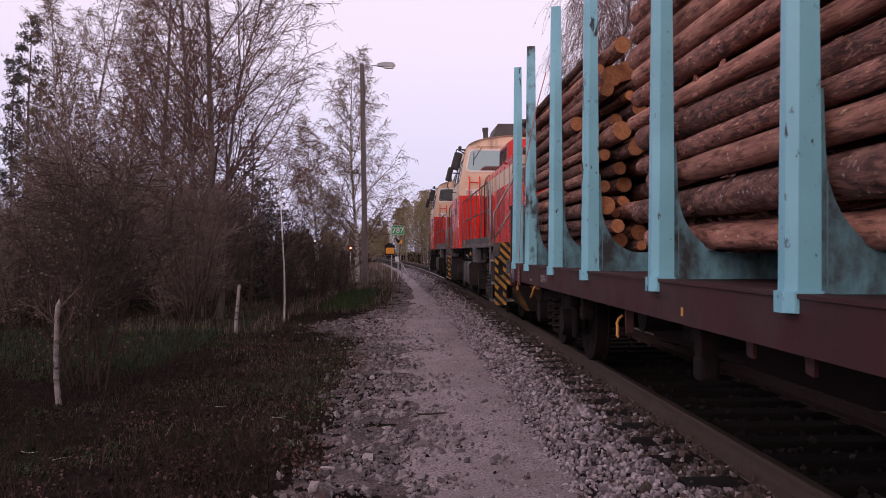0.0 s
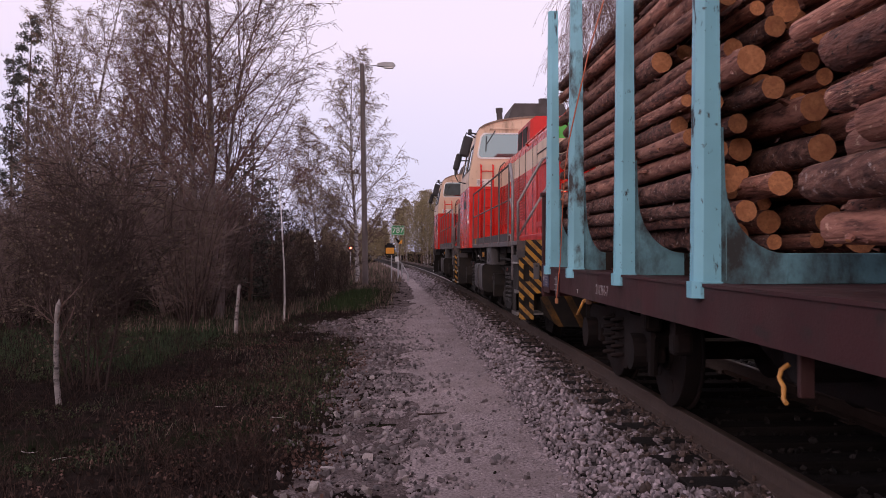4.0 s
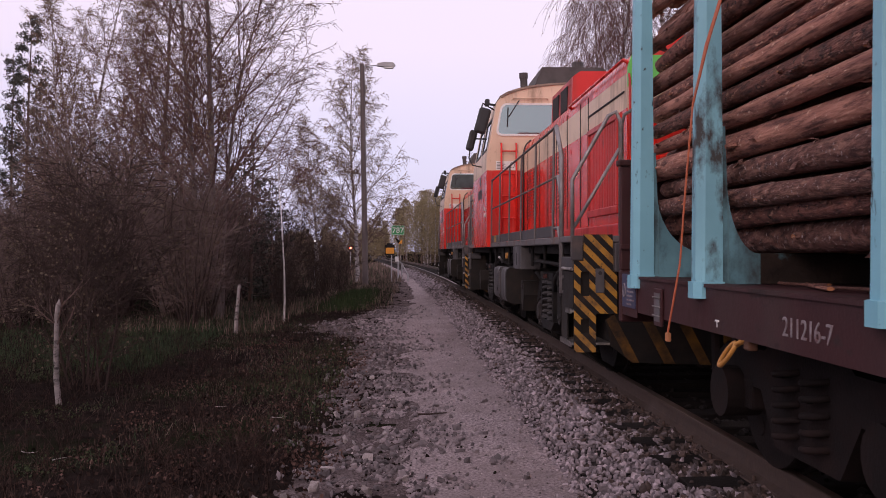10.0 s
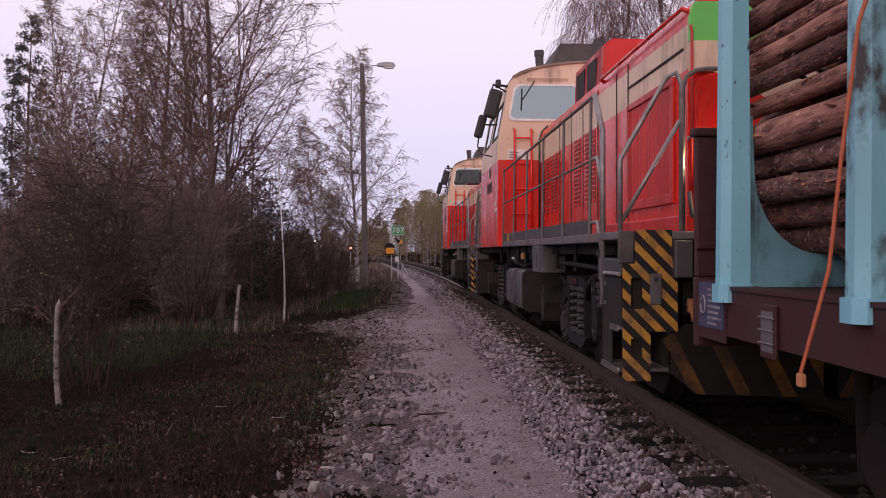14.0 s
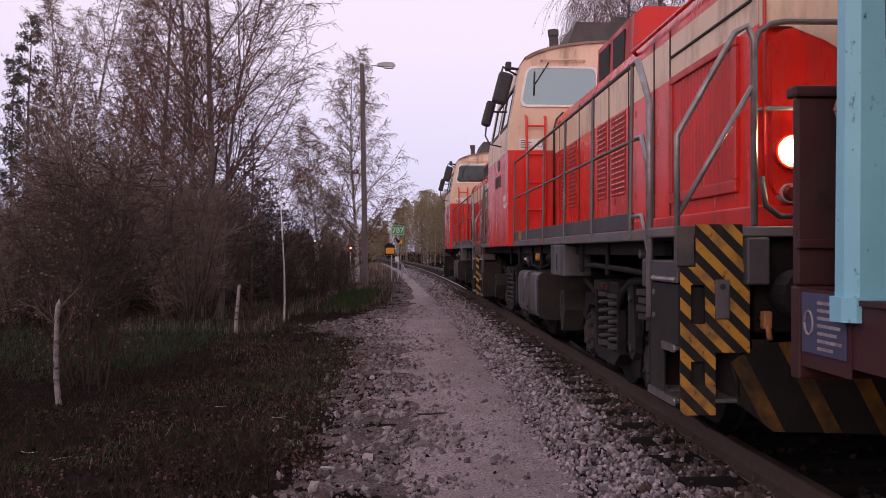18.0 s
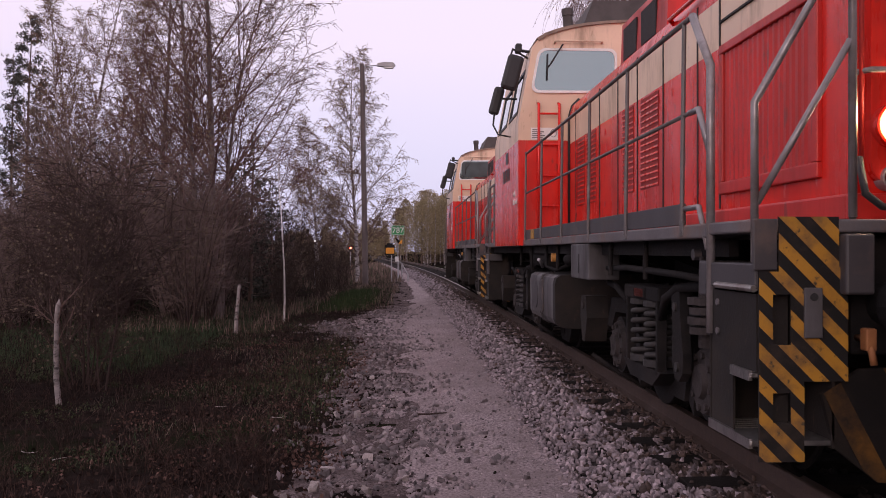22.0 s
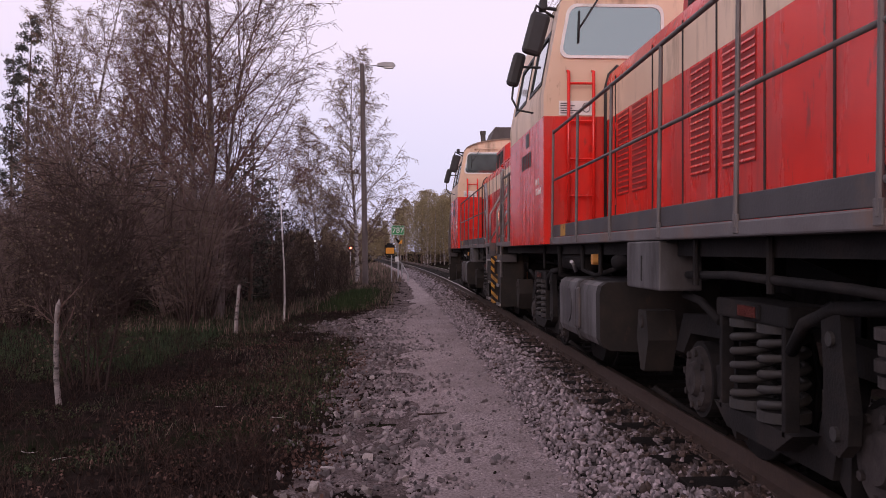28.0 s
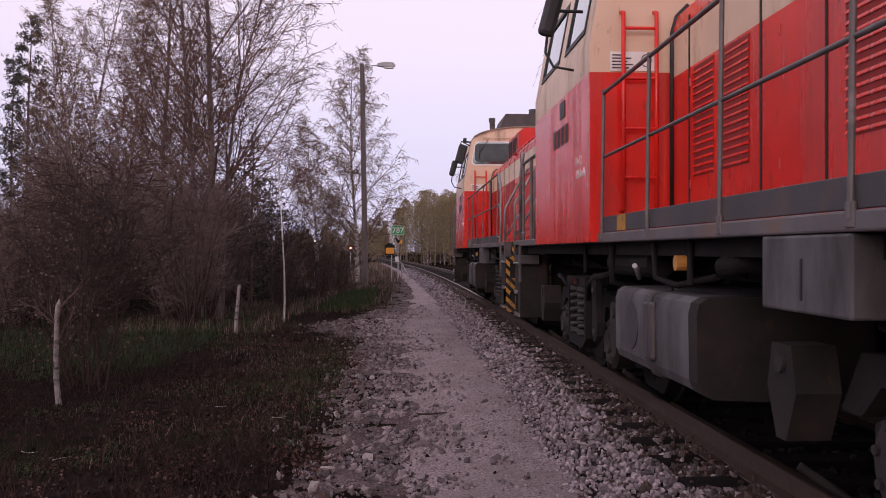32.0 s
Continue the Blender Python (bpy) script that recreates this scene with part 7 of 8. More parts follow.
# far woods, one object
def build_far_woods():
    rng = np.random.default_rng(5)
    vs, fs, idx = [], [], []
    count = 0
    spots = []
    for _ in range(80):                      # beyond the bend, right of it and left of it
        x = rng.uniform(-0.6, 17)
        spots.append((x, rng.uniform(122, 150), min(rng.uniform(9.2, 11.6), 7.6 + 1.3 * (x + 0.6)), 1))
    for _ in range(26):
        spots.append((rng.uniform(-11, -3.0), rng.uniform(165, 195), rng.uniform(5.0, 8.2), 1))
    for _ in range(330):                     # undergrowth along the foot of the woods
        x, y = rng.uniform(-60, 40), rng.uniform(118, 165)
        if abs(x - track_x(y)) > 3.2:
            spots.append((x, y, rng.uniform(1.5, 3.5), 2))
    for _ in range(130):
        spots.append((rng.uniform(-120, -10), rng.uniform(125, 190), rng.uniform(3.5, 6.0), 0))
    for _ in range(120):
        spots.append((rng.uniform(12, 110), rng.uniform(60, 190), rng.uniform(8, 13), 0))
    for _ in range(120):
        a = rng.uniform(0, 2 * np.pi)
        x, y = 150 * np.cos(a), 150 * np.sin(a)
        if y < 60:
            spots.append((x, y, rng.uniform(9, 14), 0))
    for x, y, h, kind in spots:
        z0 = ground_z(x, y)
        n = (120, 1500, 90)[kind]
        size = (0.60, 0.155, 0.30)[kind]
        t = rng.random(n) ** 0.8
        prof = h * (0.19 if kind < 2 else 0.5) * np.sqrt(1.02 - t ** 2.5) * (0.55 + 0.45 * np.minimum(1, t * 3))
        ang = rng.random(n) * 2 * np.pi
        rad = prof * np.sqrt(rng.random(n)) * (1 + 0.35 * np.sin(ang * 3 + x) * np.cos(t * 9))
        c = np.c_[x + rad * np.cos(ang), y + rad * np.sin(ang), z0 + h * ((0.14 if kind < 2 else 0.0) + 0.84 * t)]
        a = rng.normal(size=(n, 3)) * ((1, 1, 1), (1, 1, 2.2), (1, 1, 1))[kind]
        a *= (size * (0.5 + rng.random(n)) / np.linalg.norm(a, axis=1))[:, None]
        b = np.cross(a, rng.normal(size=(n, 3)))
        b *= (size * 0.4 / np.maximum(1e-6, np.linalg.norm(b, axis=1)))[:, None]
        quad = np.stack([c - a / 2, c + b, c + a / 2, c - b], axis=1).reshape(-1, 3)
        vs.append(quad)
        fs.append(np.arange(4 * n).reshape(n, 4) + count)
        idx.append(np.full(n, 0 if kind == 1 else 3))
        count += 4 * n
        r = h * 0.009
        ring = np.array([(r, 0), (0, r), (-r, 0), (0, -r)])
        lean = rng.normal(0, 0.25, 2)
        tr = np.r_[np.c_[ring + (x, y), np.full(4, z0 - 0.2)], np.c_[ring * 0.25 + (x, y) + lean, np.full(4, z0 + h * 0.95)]]
        vs.append(tr)
        fs.append(np.array([(0, 1, 5, 4), (1, 2, 6, 5), (2, 3, 7, 6), (3, 0, 4, 7)]) + count)
        idx.append(np.full(4, 1 if kind and rng.random() < 0.5 else 2))
        count += 8
    me = mesh_of("far_woods", np.concatenate(vs).tolist(), np.concatenate(fs).tolist(), [M_LEAF_FAR, M_BIRCH, M_TWIG, M_LEAF_MID], np.concatenate(idx).tolist())
    return tagged(new("far_woods", me), "distant birch wood in brownish-green spring leaf", "woods", kind="stuff")


build_far_woods()
# ---- stones, pebbles and ground cover ----
ICO = bmesh.new()
bmesh.ops.create_icosphere(ICO, subdivisions=1, radius=1.0)
ICO.verts.ensure_lookup_table()
ICO_V = np.array([v.co[:] for v in ICO.verts])
ICO_F = np.array([[v.index for v in f.verts] for f in ICO.faces])
ICO.free()


def stones(name, places, sizes, material, seed, flat=0.75):
    """Broken stones joined into one sheet of stuff."""
    rng = np.random.default_rng(seed)
    n = len(places)
    v = ICO_V[None] * (1 + rng.uniform(-0.36, 0.36, (n, len(ICO_V), 1)))
    v = np.round(v * 1.3 + rng.uniform(-0.3, 0.3, (n, 1, 3))) / 1.3 * 0.6 + v * 0.4
    v = v * rng.uniform(0.55, 1.3, (n, 1, 3)) * np.array((1, 1, flat))
    q = rng.normal(size=(n, 4))
    q /= np.linalg.norm(q, axis=1)[:, None]
    w, x, y, z = q.T
    rot = np.stack([1 - 2 * (y * y + z * z), 2 * (x * y - z * w), 2 * (x * z + y * w), 2 * (x * y + z * w), 1 - 2 * (x * x + z * z), 2 * (y * z - x * w), 2 * (x * z - y * w), 2 * (y * z + x * w), 1 - 2 * (x * x + y * y)], 1).reshape(n, 3, 3)
    v = np.einsum("nij,nkj->nki", rot, v) * np.asarray(sizes)[:, None, None] + np.asarray(places)[:, None]
    f = (ICO_F[None] + np.arange(n)[:, None, None] * len(ICO_V)).reshape(-1, 3)
    return new(name, mesh_of(name, v.reshape(-1, 3).tolist(), f.tolist(), [material]))


def stone_mesh(k):
    """One broken stone of unit size."""
    rng = np.random.default_rng(60 + k)
    v = ICO_V * (1 + rng.uniform(-0.36, 0.36, (len(ICO_V), 1)))
    v = (np.round(v * 1.3) / 1.3 * 0.6 + v * 0.4) * rng.uniform(0.6, 1.25, 3)
    return mesh_of("stone", v.tolist(), ICO_F.tolist(), [M_STONE_P])


def bed_z(d):
    for (a, za), (b, zb) in zip(BED[:-1], BED[1:]):
        if a <= d <= b:
            return RAIL_Z + za + (zb - za) * (d - a) / (b - a)
    return -0.42


M_PEBBLE = mat("path_pebble", (0.30, 0.245, 0.25), (0.14, 0.112, 0.118), 9, 0.9, bump=0.5, bscale=60, vary=0.62, island=True)
M_STONE_E = mat("path_edge_stone", (0.185, 0.152, 0.160), (0.085, 0.070, 0.074), 9, 0.9, bump=0.5, bscale=60, vary=0.55, island=True)


def scatter_ballast():
    rng = np.random.default_rng(3)
    grey, grey_r, rust, rust_r, shady, shady_r, near = [], [], [], [], [], [], []
    for y0, y1, dens, ra, rb in ((-3.5, 2.6, 260, 0.022, 0.040), (2.6, 12, 900, 0.014, 0.034), (12, 26, 480, 0.018, 0.040), (26, 75, 75, 0.035, 0.065)):
        for d0, d1, k in ((-2.5, -2.05, 0.30), (-2.05, -1.80, 1.35), (-1.80, -1.25, 1.0), (-1.25, -0.84, 1.25), (-0.68, 0.68, 0.16), (0.9, 1.7, 0.15)):
            for _ in range(int((y1 - y0) * (d1 - d0) * dens * k)):
                y, d = rng.uniform(y0, y1), rng.uniform(d0, d1)
                r = rng.uniform(ra, rb) * (1.0 if d > -1.55 else 0.82 if d > -1.8 else 0.62)
                z = bed_z(d) + r * 0.35 + rng.uniform(0, 0.025)
                on = abs(((y + 6) / 0.61 + 0.5) % 1.0 - 0.5) * 0.61 < 0.14 and abs(d) < 1.34
                if on:
                    if rng.random() < (0.965 if d < -0.8 else 0.92):
                        continue
                    z = max(z, RAIL_Z - 0.165 + r * 0.3)
                # stones between the rails take the colour darkened for train shade
                if d > -0.75:
                    shady.append((track_x(y) + d, y, z))
                    shady_r.append(r)
                    continue
                red = rng.random() < math.exp(-((abs(d) - 0.9) / 0.40) ** 2) * 0.85 + 0.05
                if 5.2 < y < 6.3 and d < -1.32 and len(near) < 300 and not red:
                    near.append(((track_x(y) + d, y, z), r))
                    continue
                (rust if red else grey).append((track_x(y) + d, y, z))
                (rust_r if red else grey_r).append(r)
    tagged(stones("ballast_stones", grey, grey_r, M_STONE, 1), "broken grey granite stones along the track", "ballast", kind="stuff")
    tagged(stones("rusty_ballast_stones", rust, rust_r, M_STONE_R, 2), "rust-brown stained stones beside the rails", "ballast", kind="stuff")
    tagged(stones("oily_ballast_stones", shady, shady_r, M_STONE_O, 7), "stones between the rails, coloured dark for the shade under the train", "ballast", kind="stuff")
    chips = [stone_mesh(k) for k in range(7)]
    turn = random.Random(21)
    for k, (p, r) in enumerate(near):
        share("stone", chips[k % 7], bed, Matrix.Translation(p) @ Euler((turn.uniform(0, 6), turn.uniform(0, 6), turn.uniform(0, 6))).to_matrix().to_4x4() @ Matrix.Scale(r, 4))
    # pebbles on the path, more of them at its edges
    pts, rs = [], []
    for _ in range(12000):
        y = 3.0 + 17 * rng.random() ** 1.4
        u = rng.random()
        if rng.random() > 0.45 + 0.55 * abs(u - 0.55) * 2:
            continue
        x, yy, z = path_place(u, y)
        r = rng.uniform(0.004, 0.011) * (2.0 if rng.random() < 0.08 else 1)
        pts.append((x, yy, z + r * 0.3))
        rs.append(r)
    tagged(stones("path_pebbles", pts, rs, M_PEBBLE, 4), "small loose pebbles on the gravel path", "gravel", kind="stuff")
    # lumps and dark crumbs on the rough side of the path
    for name, count, material, ra, rb, label in (("path_lumps", 8600, M_STONE_E, 0.009, 0.042, "loose broken stones on the rough side of the path"), ("path_crumbs", 2600, M_SOIL, 0.006, 0.02, "dark crumbs of soil and bark on the path"), ("path_grit", 5500, M_PEBBLE, 0.004, 0.013, "coarse grit on the rough side of the path")):
        pts, rs = [], []
        for _ in range(count):
            y = 3.2 + 24 * rng.random() ** 1.3
            u = rng.normal(0.36, 0.17)
            if not 0.12 < u < 0.95:
                continue
            x, yy, z = path_place(u, y)
            if noise.noise((x * 2.2, y * 1.3, 3.3)) < rng.uniform(-0.35, 0.25):
                continue
            z = max(z, ground_z(x, yy) + 0.005)
            r = ra + (rb - ra) * rng.random() ** 2
            pts.append((x, yy, z + r * 0.25))
            rs.append(r)
        tagged(stones(name, pts, rs, material, 11, 0.6), label, "gravel", kind="stuff")
    # coarse stones along the path's outer edge
    pts, rs = [], []
    for _ in range(1900):
        y = 3.2 + 22 * rng.random()
        x, yy, z = path_place(0.0, y)
        x += rng.normal(0.55, 0.45) if rng.random() < 0.6 else rng.uniform(0.1, 1.5)
        if 18 < y < 24.5:
            x += rng.uniform(-0.3, 0.9)
        r = 0.006 + 0.036 * rng.random() ** 4
        pts.append((x, y, ground_z(x, y) + 0.008 + r * 0.3))
        rs.append(r)
    tagged(stones("edge_stones", pts, rs, M_STONE_E, 6), "pale broken stones along the edge of the path", "stones", kind="stuff")


scatter_ballast()

# larger single stones
bm = B()
bmesh.ops.create_icosphere(bm, subdivisions=1, radius=1.0)
for v in bm.verts:
    v.co *= 1 + 0.6 * noise.noise(v.co * 1.3 + Vector((3, 1, 2)))
    v.co.z *= 0.7
M_PALE = mat("pale_stone", (0.34, 0.30, 0.30), (0.24, 0.205, 0.205), 6, 0.9, bump=0.4, bscale=30, vary=0.25)
stone = tagged(part("stone", bm, M_PALE), "pale angular stone lying at the edge of the path", "stone", "stones at the path's edge")
STONE_AT = [(-0.56, 6.75, 0.055), (-0.25, 6.2, 0.05), (-0.62, 6.25, 0.05), (-0.50, 7.9, 0.04), (-0.42, 7.75, 0.035), (-0.28, 7.2, 0.045), (-0.66, 9.0, 0.045), (-0.45, 9.0, 0.05), (-0.38, 6.95, 0.04),
            (-0.10, 9.9, 0.03), (-0.62, 9.9, 0.025), (-1.45, 5.95, 0.055), (-0.95, 5.9, 0.06), (-0.8, 6.05, 0.035), (-0.52, 11.7, 0.03), (-0.40, 11.6, 0.035), (-0.15, 8.05, 0.035), (0.02, 6.5, 0.03)]
for k, (x, y, r) in enumerate(STONE_AT):
    m = pose(x, y, ground_z(x, y) + 0.03 + r * 0.3, 20 * k, 35 * k, 70 * k)
    if k == 0:
        stone.matrix_basis, ob = m, stone
    else:
        ob = copy_thing(stone, m)
    ob.scale = (r, r * 0.8, r * 0.7)


def scatter_blades():
    rng = random.Random(8)
    grass, dry, litter, straw, lush, meadow, fallen = Wood(), Wood(), Wood(), Wood(), Wood(), Wood(), Wood()
    def blade(w, x, y, z, h, wide, lean):
        a = rng.uniform(0, 6.28)
        dx, dy = math.cos(a), math.sin(a)
        k = len(w.v)
        lx, ly = lean * math.cos(a + 1.3), lean * math.sin(a + 1.3)
        w.v += [Vector((x - dx * wide, y - dy * wide, z)), Vector((x + dx * wide, y + dy * wide, z)), Vector((x + lx * 0.45 + dx * wide * 0.6, y + ly * 0.45 + dy * wide * 0.6, z + h * 0.62)),
                Vector((x + lx * 0.45 - dx * wide * 0.6, y + ly * 0.45 - dy * wide * 0.6, z + h * 0.62)), Vector((x + lx, y + ly, z + h))]
        w.f += [(k, k + 1, k + 2, k + 3), (k + 3, k + 2, k + 4)]
        w.i += [0, 0]
    for _ in range(46000):
        y = 3.8 + 34 * rng.random() ** 1.3
        x = -0.75 - (0.5 * y + 2) * rng.random()
        g = noise.noise((x * 0.45, y * 0.3, 2.2))
        edge = path_place(0.0, min(y, 110))[0] + 0.35 + 0.3 * noise.noise((x * 2, y * 2, 8))
        if x > edge and rng.random() > 0.04 or x < -2.3 and y < 12.5 and rng.random() < 0.45:
            continue
        z = ground_z(x, y) - 0.01
        if g + rng.gauss(0, 0.12) > 0.26 or (13 < y < 24 and x < -3.8 and rng.random() < 0.6):
            for _k in range(2):
                blade(grass, x + rng.gauss(0, 0.03), y + rng.gauss(0, 0.03), z, rng.uniform(0.03, 0.12), rng.uniform(0.003, 0.006), rng.uniform(0, 0.07))
        elif rng.random() < 0.62:
            blade(dry, x, y, z, rng.uniform(0.03, 0.20) * (1 + noise.noise((x, y, 3.0))), rng.uniform(0.0015, 0.004), rng.uniform(0, 0.22))
        else:
            litter.leaf(Vector((x, y, z + 0.015 + 0.01 * rng.random())), rng.uniform(0.025, 0.06), rng, 0)
    for _ in range(260):                           # tufts on the path itself
        x, y, z = path_place(rng.gauss(0.22, 0.10), rng.choice((13.5, 15.0, 11.0, 9.5, 18.0)) + rng.gauss(0, 0.35))
        blade(dry if rng.random() < 0.5 else grass, x, y, z, rng.uniform(0.03, 0.09), 0.003, rng.uniform(0, 0.05))
    for _ in range(5200):                          # the green patch by the lamp pole
        x, y = rng.gauss(-1.75, 0.35), rng.uniform(26, 37)
        blade(lush, x, y, ground_z(x, y), rng.uniform(0.12, 0.32), 0.008, rng.uniform(0, 0.1))
    for _ in range(11000):                         # fallen leaves between path and thicket
        y = 5.2 + 13 * rng.random() ** 1.2
        x = path_place(0.0, y)[0] + 0.55 - 2.6 * rng.random() ** 1.3
        if noise.noise((x * 1.6, y * 1.2, 7.7)) < rng.uniform(-0.45, 0.2):
            continue
        fallen.leaf(Vector((x, y, ground_z(x, y) + rng.uniform(0.004, 0.03))), rng.uniform(0.018, 0.045), rng, 0)
    for _ in range(5200):                          # brown grass at the foot of the thicket
        y = rng.uniform(19.5, 33)
        x = -2.9 - 3.9 * rng.random()
        blade(straw if rng.random() < 0.6 else meadow, x, y, ground_z(x, y) - 0.01, rng.uniform(0.08, 0.38), rng.uniform(0.003, 0.007), rng.uniform(0, 0.2))
    for _ in range(8500):                          # pale dead blades between path and thicket
        y = rng.uniform(7.5, 22)
        x = -0.9 - 2.9 * rng.random() ** 0.9
        if noise.noise((x * 1.1, y * 0.7, 4.4)) < rng.uniform(-0.2, 0.3):
            continue
        blade(straw if rng.random() < 0.55 else meadow, x, y, ground_z(x, y) - 0.01, rng.uniform(0.03, 0.12), rng.uniform(0.002, 0.004), rng.uniform(0, 0.15))
    for _ in range(7500):                          # the meadow in front of the thicket
        y = rng.uniform(13.5, 24)
        x = -3.9 - 9.5 * rng.random() ** 1.2
        if noise.noise((x * 0.5, y * 0.4, 9.1)) < rng.uniform(-0.5, 0.1):
            continue
        for _k in range(2):
            blade(meadow, x + rng.gauss(0, 0.05), y + rng.gauss(0, 0.05), ground_z(x, y) - 0.01, rng.uniform(0.06, 0.20), rng.uniform(0.004, 0.008), rng.uniform(0, 0.1))
    for _ in range(6500):                          # dry grass and low scrub along the far curve
        y = rng.uniform(48, 112)
        x = track_x(y) - 2.7 - 11 * rng.random() ** 1.4
        blade(straw if rng.random() < 0.8 else meadow, x, y, ground_z(x, y), rng.uniform(0.15, 0.55), rng.uniform(0.010, 0.022), rng.uniform(0, 0.3))
    for _ in range(8000):                         # rough dry grass further along the path
        y = rng.uniform(25, 62)
        x = track_x(y) - 2.95 - 3.8 * rng.random() ** 1.3
        if x > path_place(0.0, y)[0] + 0.5:
            continue
        blade(straw if rng.random() < 0.72 else grass, x, y, ground_z(x, y), rng.uniform(0.06, 0.26), rng.uniform(0.003, 0.007), rng.uniform(0, 0.25))
    for name, w, m, label in (("grass", grass, M_GRASS, "thin green grass in patches"), ("dry_stalks", dry, M_DRY, "dead reddish-brown stalks and heather"), ("leaf_litter", litter, M_DRY, "brown fallen leaves"), ("dry_grass", straw, M_STRAW, "pale brown dry grass along the path"), ("fallen_leaves", fallen, M_LITTER, "reddish-brown fallen leaves beside the path"), ("meadow_grass", meadow, M_GRASS_M, "dull green meadow grass before the thicket"), ("lush_grass", lush, M_GRASS_L, "patch of fresh green grass near the lamp pole")):
        tagged(new(name, w.mesh(name, [m])), label, "ground cover", kind="stuff")
    # heather-like low bushes of stalks
    rng = random.Random(9)
    low = Wood()
    for _ in range(620):
        y = 4.5 + 17 * rng.random() ** 1.2
        x = -0.95 - (0.36 * y + 1.0) * rng.random()
        p = Vector((x, y, ground_z(x, y) - 0.02))
        for _k in range(rng.randint(3, 8)):
            pts = run(rng, p + Vector((rng.gauss(0, 0.05), rng.gauss(0, 0.05), 0)), Vector((rng.gauss(0, 0.5), rng.gauss(0, 0.5), 1)), rng.uniform(0.12, 0.42), 3, 0.15, 0.0)
            low.limb(pts, 0.003, 0.0012, 3)
            q, d = along(pts, 0.6)
            low.limb(run(rng, q, aside(rng, d, 0.6), rng.uniform(0.05, 0.16), 2, 0.1, 0), 0.002, 0.001, 3)
    moss = Wood()
    for _ in range(900):                            # low green herbs in loose patches
        y = 4.5 + 20 * rng.random() ** 1.2
        x = -0.9 - (0.42 * y + 1.0) * rng.random()
        if noise.noise((x * 0.6, y * 0.5, 6.0)) < 0.05:
            continue
        for _k in range(rng.randint(8, 26)):
            moss.leaf(Vector((x + rng.gauss(0, 0.06), y + rng.gauss(0, 0.06), ground_z(x, y) + rng.uniform(0.0, 0.07))), rng.uniform(0.015, 0.035), rng, 0)
    tagged(new("green_herbs", moss.mesh("green_herbs", [M_GRASS])), "low green herbs and moss between dead stalks", "ground cover", kind="stuff")
    tagged(new("dead_brush", low.mesh("dead_brush", [M_DRY])), "low dead brush and dry weeds", "ground cover", kind="stuff")


scatter_blades()

def build_stick(x, y, z, turn, length, r, material, label):
    rng = random.Random(int(x * 100))
    w = Wood()
    w.limb(run(rng, Vector((-length / 2, 0, r)), Vector((1, 0, 0)), length, 6, 0.10, 0), r, r * 0.5, 6)
    ob = tagged(new("stick", w.mesh("stick", [material])), label, "stick", "fallen sticks")
    ob.matrix_basis = pose(x, y, z, 0, 0, turn)


build_stick(0.32, 9.0, path_place(0.62, 9.0)[2] + 0.012, 25, 0.36, 0.011, M_TWIG_D, "dark dead stick on the gravel path")
for x, y, turn, length in ((-2.05, 10.2, 10, 0.16), (-3.4, 8.3, -30, 0.22), (-3.0, 8.0, 60, 0.2), (-1.25, 9.2, -15, 0.22), (-2.6, 6.6, 40, 0.18)):
    build_stick(x, y, ground_z(x, y) + 0.02, turn, length * 0.8, 0.0045, M_BIRCH, "pale broken birch twig on the ground")


# ---- lamp pole, signs, signals ----
lamp = thing("street_lamp", "tall weathered wooden pole with one grey street lamp", "street lamp", m=pose(-2.0, 46.0, ground_z(-2.0, 46.0)))
bm = B()
rod(bm, (0.10, 0, -0.3), (-0.08, 0, 11.35), 0.155, 0.115, n=16)
part("pole", bm, M_CONCRETE, lamp)
bm = B()
pipe(bm, [(-0.08, 0, 11.22), (0.35, 0, 11.25), (0.80, 0, 11.30)], 0.03)
rod(bm, (-0.22, 0, 11.22), (0.05, 0, 11.22), 0.05, n=8)
part("arm", bm, M_GALV, lamp)
bm = B()
prism(bm, [(0.70, 11.24), (1.0, 11.20), (1.55, 11.20), (1.62, 11.28), (1.50, 11.42), (1.05, 11.44), (0.70, 11.36)], "y", -0.14, 0.14)
bevel_all(bm, 0.04)
head = part("lamp_head", bm, M_GALV, lamp, "grey lamp head")
bm = B()
prism(bm, [(1.02, 11.195), (1.08, 11.12), (1.48, 11.12), (1.54, 11.195)], "y", -0.11, 0.11)
bevel_all(bm, 0.02)
part("lamp_glass", bm, M_WHITE, head)

KY = 50.0
kz = ground_z(-0.3, KY)
km = thing("kilometre_sign", "green kilometre board with white figures on a steel post", "sign", m=pose(-0.27, KY, kz))
bm = B()
rod(bm, (0.0, 0.03, -0.2), (0.0, 0.03, 2.65 - kz), 0.028, n=10)
part("post", bm, M_GALV, km)
bm = B()
prism(bm, rounded(-0.36, 0.36, 2.17 - kz, 2.71 - kz, 0.05), "y", -0.012, 0.0)
board = part("board", bm, M_GREEN, km)
bm = B()
for a, b, c, d in ((-0.345, 0.345, 2.185, 2.205), (-0.345, 0.345, 2.675, 2.695), (-0.345, -0.325, 2.205, 2.675), (0.325, 0.345, 2.205, 2.675)):
    box(bm, a, b, -0.016, -0.012, c - kz, d - kz)
part("border", bm, M_WHITE, board)
words("figures", "787", 0.44, Matrix.Translation((0, -0.017, 2.43 - kz)) @ Euler((radians(90), 0, 0)).to_matrix().to_4x4(), M_WHITE, board)
bm = B()
prism(bm, [(-0.20, 2.08 - kz), (0.10, 1.86 - kz), (0.22, 1.72 - kz), (0.02, 1.72 - kz)], "y", -0.06, -0.03)
part("black_arrow", bm, M_HBLACK, km)
bm = B()
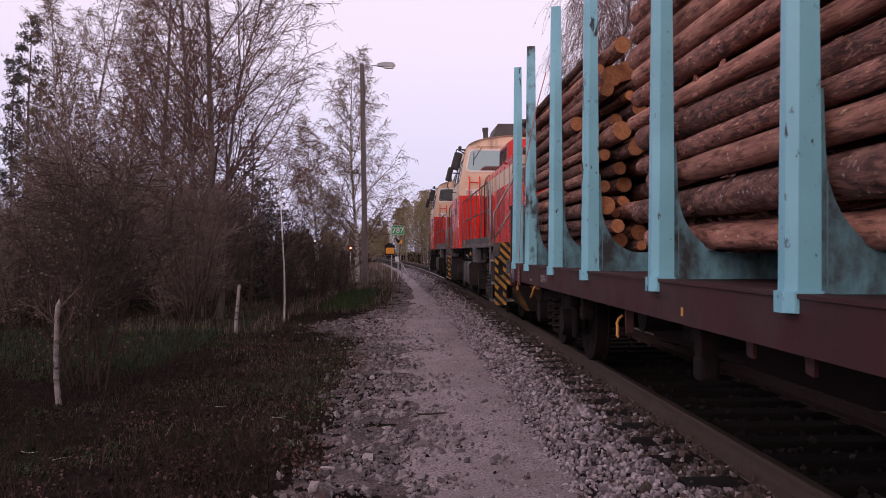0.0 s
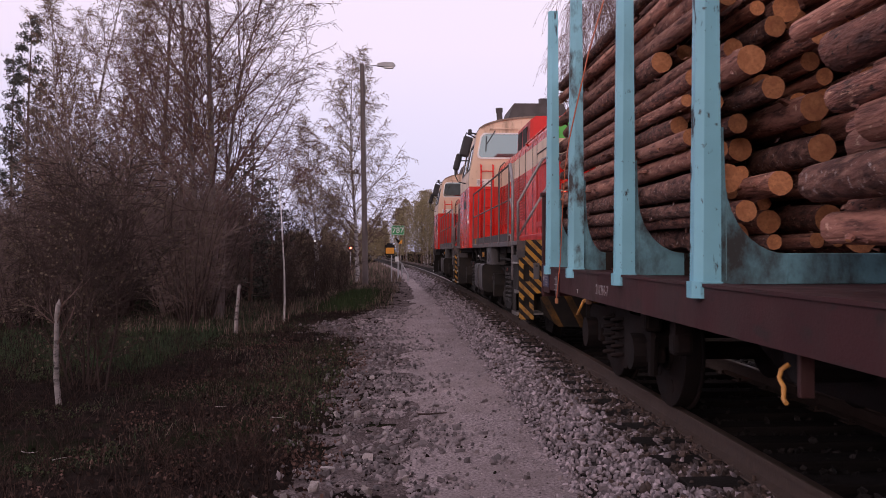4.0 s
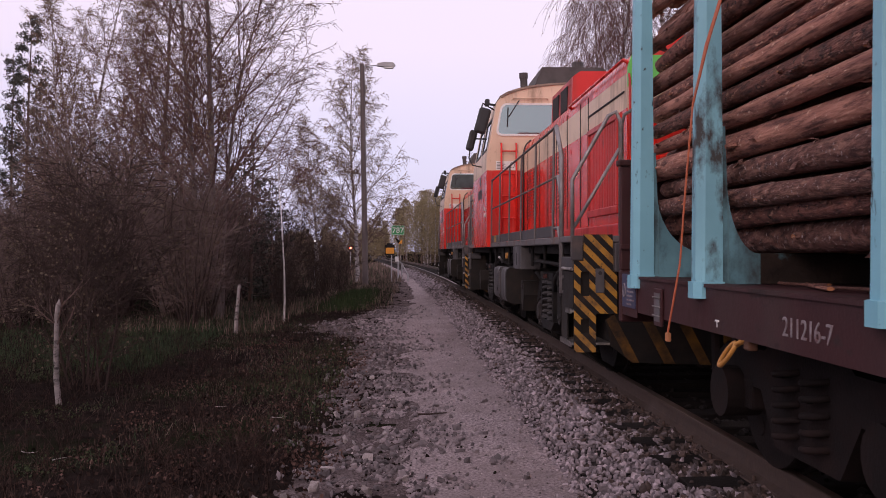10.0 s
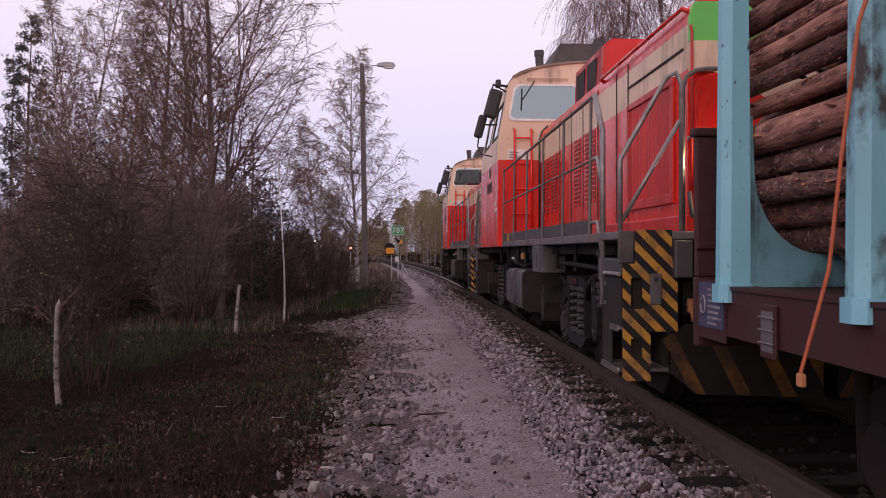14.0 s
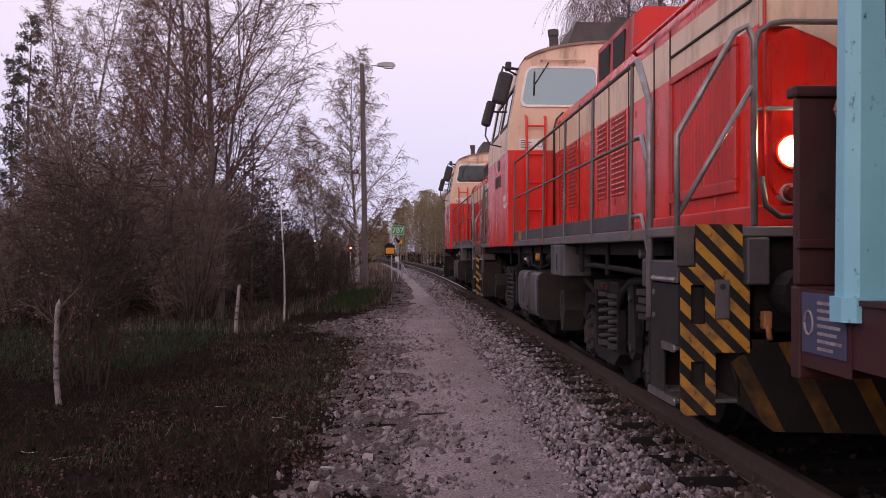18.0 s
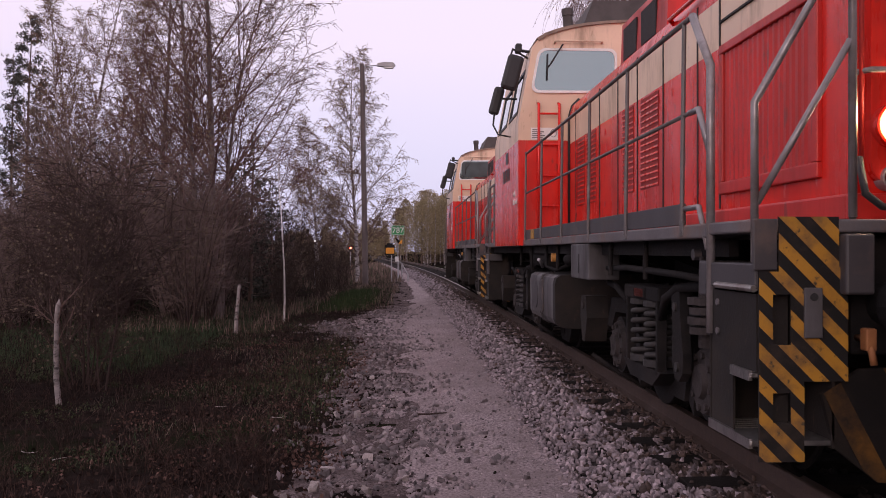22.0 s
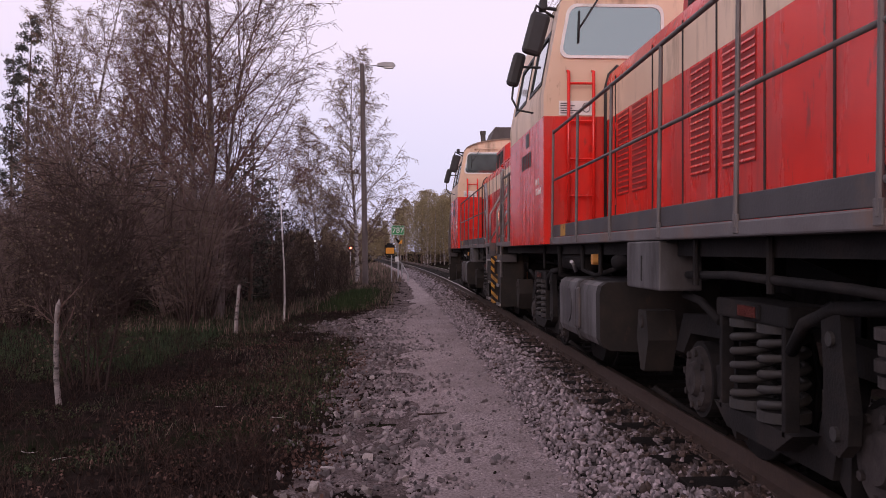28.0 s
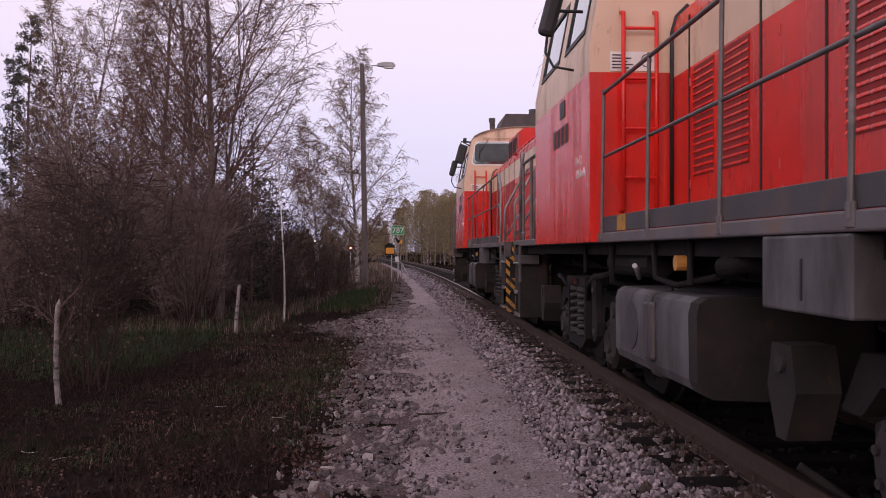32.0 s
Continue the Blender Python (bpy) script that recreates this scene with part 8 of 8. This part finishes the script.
prism(bm, [(0.02, 1.70 - kz), (0.24, 1.70 - kz), (0.24, 1.96 - kz)], "y", -0.08, -0.062)
part("orange_flag", bm, M_SIGN_Y, km)
bm = B()
box(bm, -0.16, 0.04, -0.10, -0.02, 0.70 - kz, 0.98 - kz, 0.01)
part("white_box", bm, M_WHITE, km)

spd = thing("orange_board_sign", "black-framed orange board sign on a pale post", "sign", m=pose(-0.62, KY - 0.4, kz))
bm = B()
rod(bm, (0.0, 0.04, -0.2), (0.0, 0.04, 2.05 - kz), 0.035, n=10)
part("post", bm, M_GALV, spd)
bm = B()
prism(bm, [(-0.38, 1.07 - kz), (0.17, 1.07 - kz), (0.17, 1.62 - kz), (0.06, 1.62 - kz), (0.06, 1.72 - kz), (-0.25, 1.72 - kz), (-0.25, 1.62 - kz), (-0.38, 1.62 - kz)], "y", -0.03, 0.0)
back = part("board", bm, M_HBLACK, spd)
bm = B()
box(bm, -0.32, 0.14, -0.036, -0.03, 1.14 - kz, 1.47 - kz)
part("orange_field", bm, M_SIGN_Y, back)

guard = thing("guard_rail", "low white steel guard rail by the sign", "barrier", m=pose(0.0, 0.0, 0.0))
bm = B()
pipe(bm, [(-0.25, 51.0, 0.75), (-0.05, 53.0, 0.55), (0.28, 49.0, 0.0)], 0.028)
part("top_rail", bm, M_GALV, guard)
for x, y, z in ((-0.25, 51.0, 0.75), (-0.05, 53.0, 0.55), (0.28, 49.0, 0.05)):
    bm = B()
    rod(bm, (x, y, ground_z(x, y) - 0.1), (x, y, z), 0.04, n=8)
    part("post", bm, M_GALV, guard)


def build_signal(x, y, z, material, label, r=0.10):
    g = ground_z(x, y)
    sg = thing("railway_signal", label, "signal", "distant signals", pose(x, y, g))
    bm = B()
    rod(bm, (0, 0.08, -0.2), (0, 0.08, z - g + 0.2), 0.05, n=8)
    part("post", bm, M_GALV, sg)
    bm = B()
    prism(bm, rounded(-2 * r, 2 * r, z - g - 3.5 * r, z - g + 3.5 * r, 1.2 * r), "y", -0.05, 0.05)
    part("head", bm, M_BLACK, sg)
    bm = B()
    rod(bm, (0, -0.10, z - g), (0, -0.05, z - g), r, n=16)
    part("lamp", bm, material, sg)


build_signal(-5.22, 90.0, 1.58, M_REDLAMP, "distant signal showing a red light")
build_signal(-4.66, 48.0, 1.82, M_WHITELAMP, "signal showing a small white light", 0.02)


def motions():
    times = [i * 0.5 for i in range(65)]
    for ob, y0, half in ((loco_near, 21.55, 3.72), (loco_far, 35.55, 3.72), (wagon, 7.15, 4.3), (stack_a, 7.15, 4.3), (stack_b, 7.15, 4.3), (strap, 7.15, 4.3)):
        walk(ob, [(t, rail_pose(y0 - travel(t), half)) for t in times])
        for w in [c for c in ob.children if c.name.startswith("wheelset")]:
            y, r = w.location.y, w.location.z
            walk(w, [(t, pose(0, y, r, math.degrees(travel(t) / r))) for t in times])
    for ob in LOOSE_BARK:
        local = ob.matrix_basis.copy()
        walk(ob, [(t, rail_pose(7.15 - travel(t), 4.3) @ local) for t in times])


# dark greenish colour for the dim look of the far cab's panes
M_DIM_PANE = mat("dim_window_sheet", (0.055, 0.075, 0.075), (0.03, 0.04, 0.04), 3, 0.15, bump=0.0)
loco_far = copy_thing(loco_near, rail_pose(35.55, 3.72))
# sheets added before the far cab's panes to darken them
for s in (-1, 1):
    bm = B()
    prism(bm, rounded(s * 0.90 - 0.46, s * 0.90 + 0.42, 3.38, 3.80, 0.08), "y", 1.030, 1.044)
    part("sun_blind", bm, M_DIM_PANE, loco_far, "added dark sheet over the cab window, for the dim view through it")
motions()
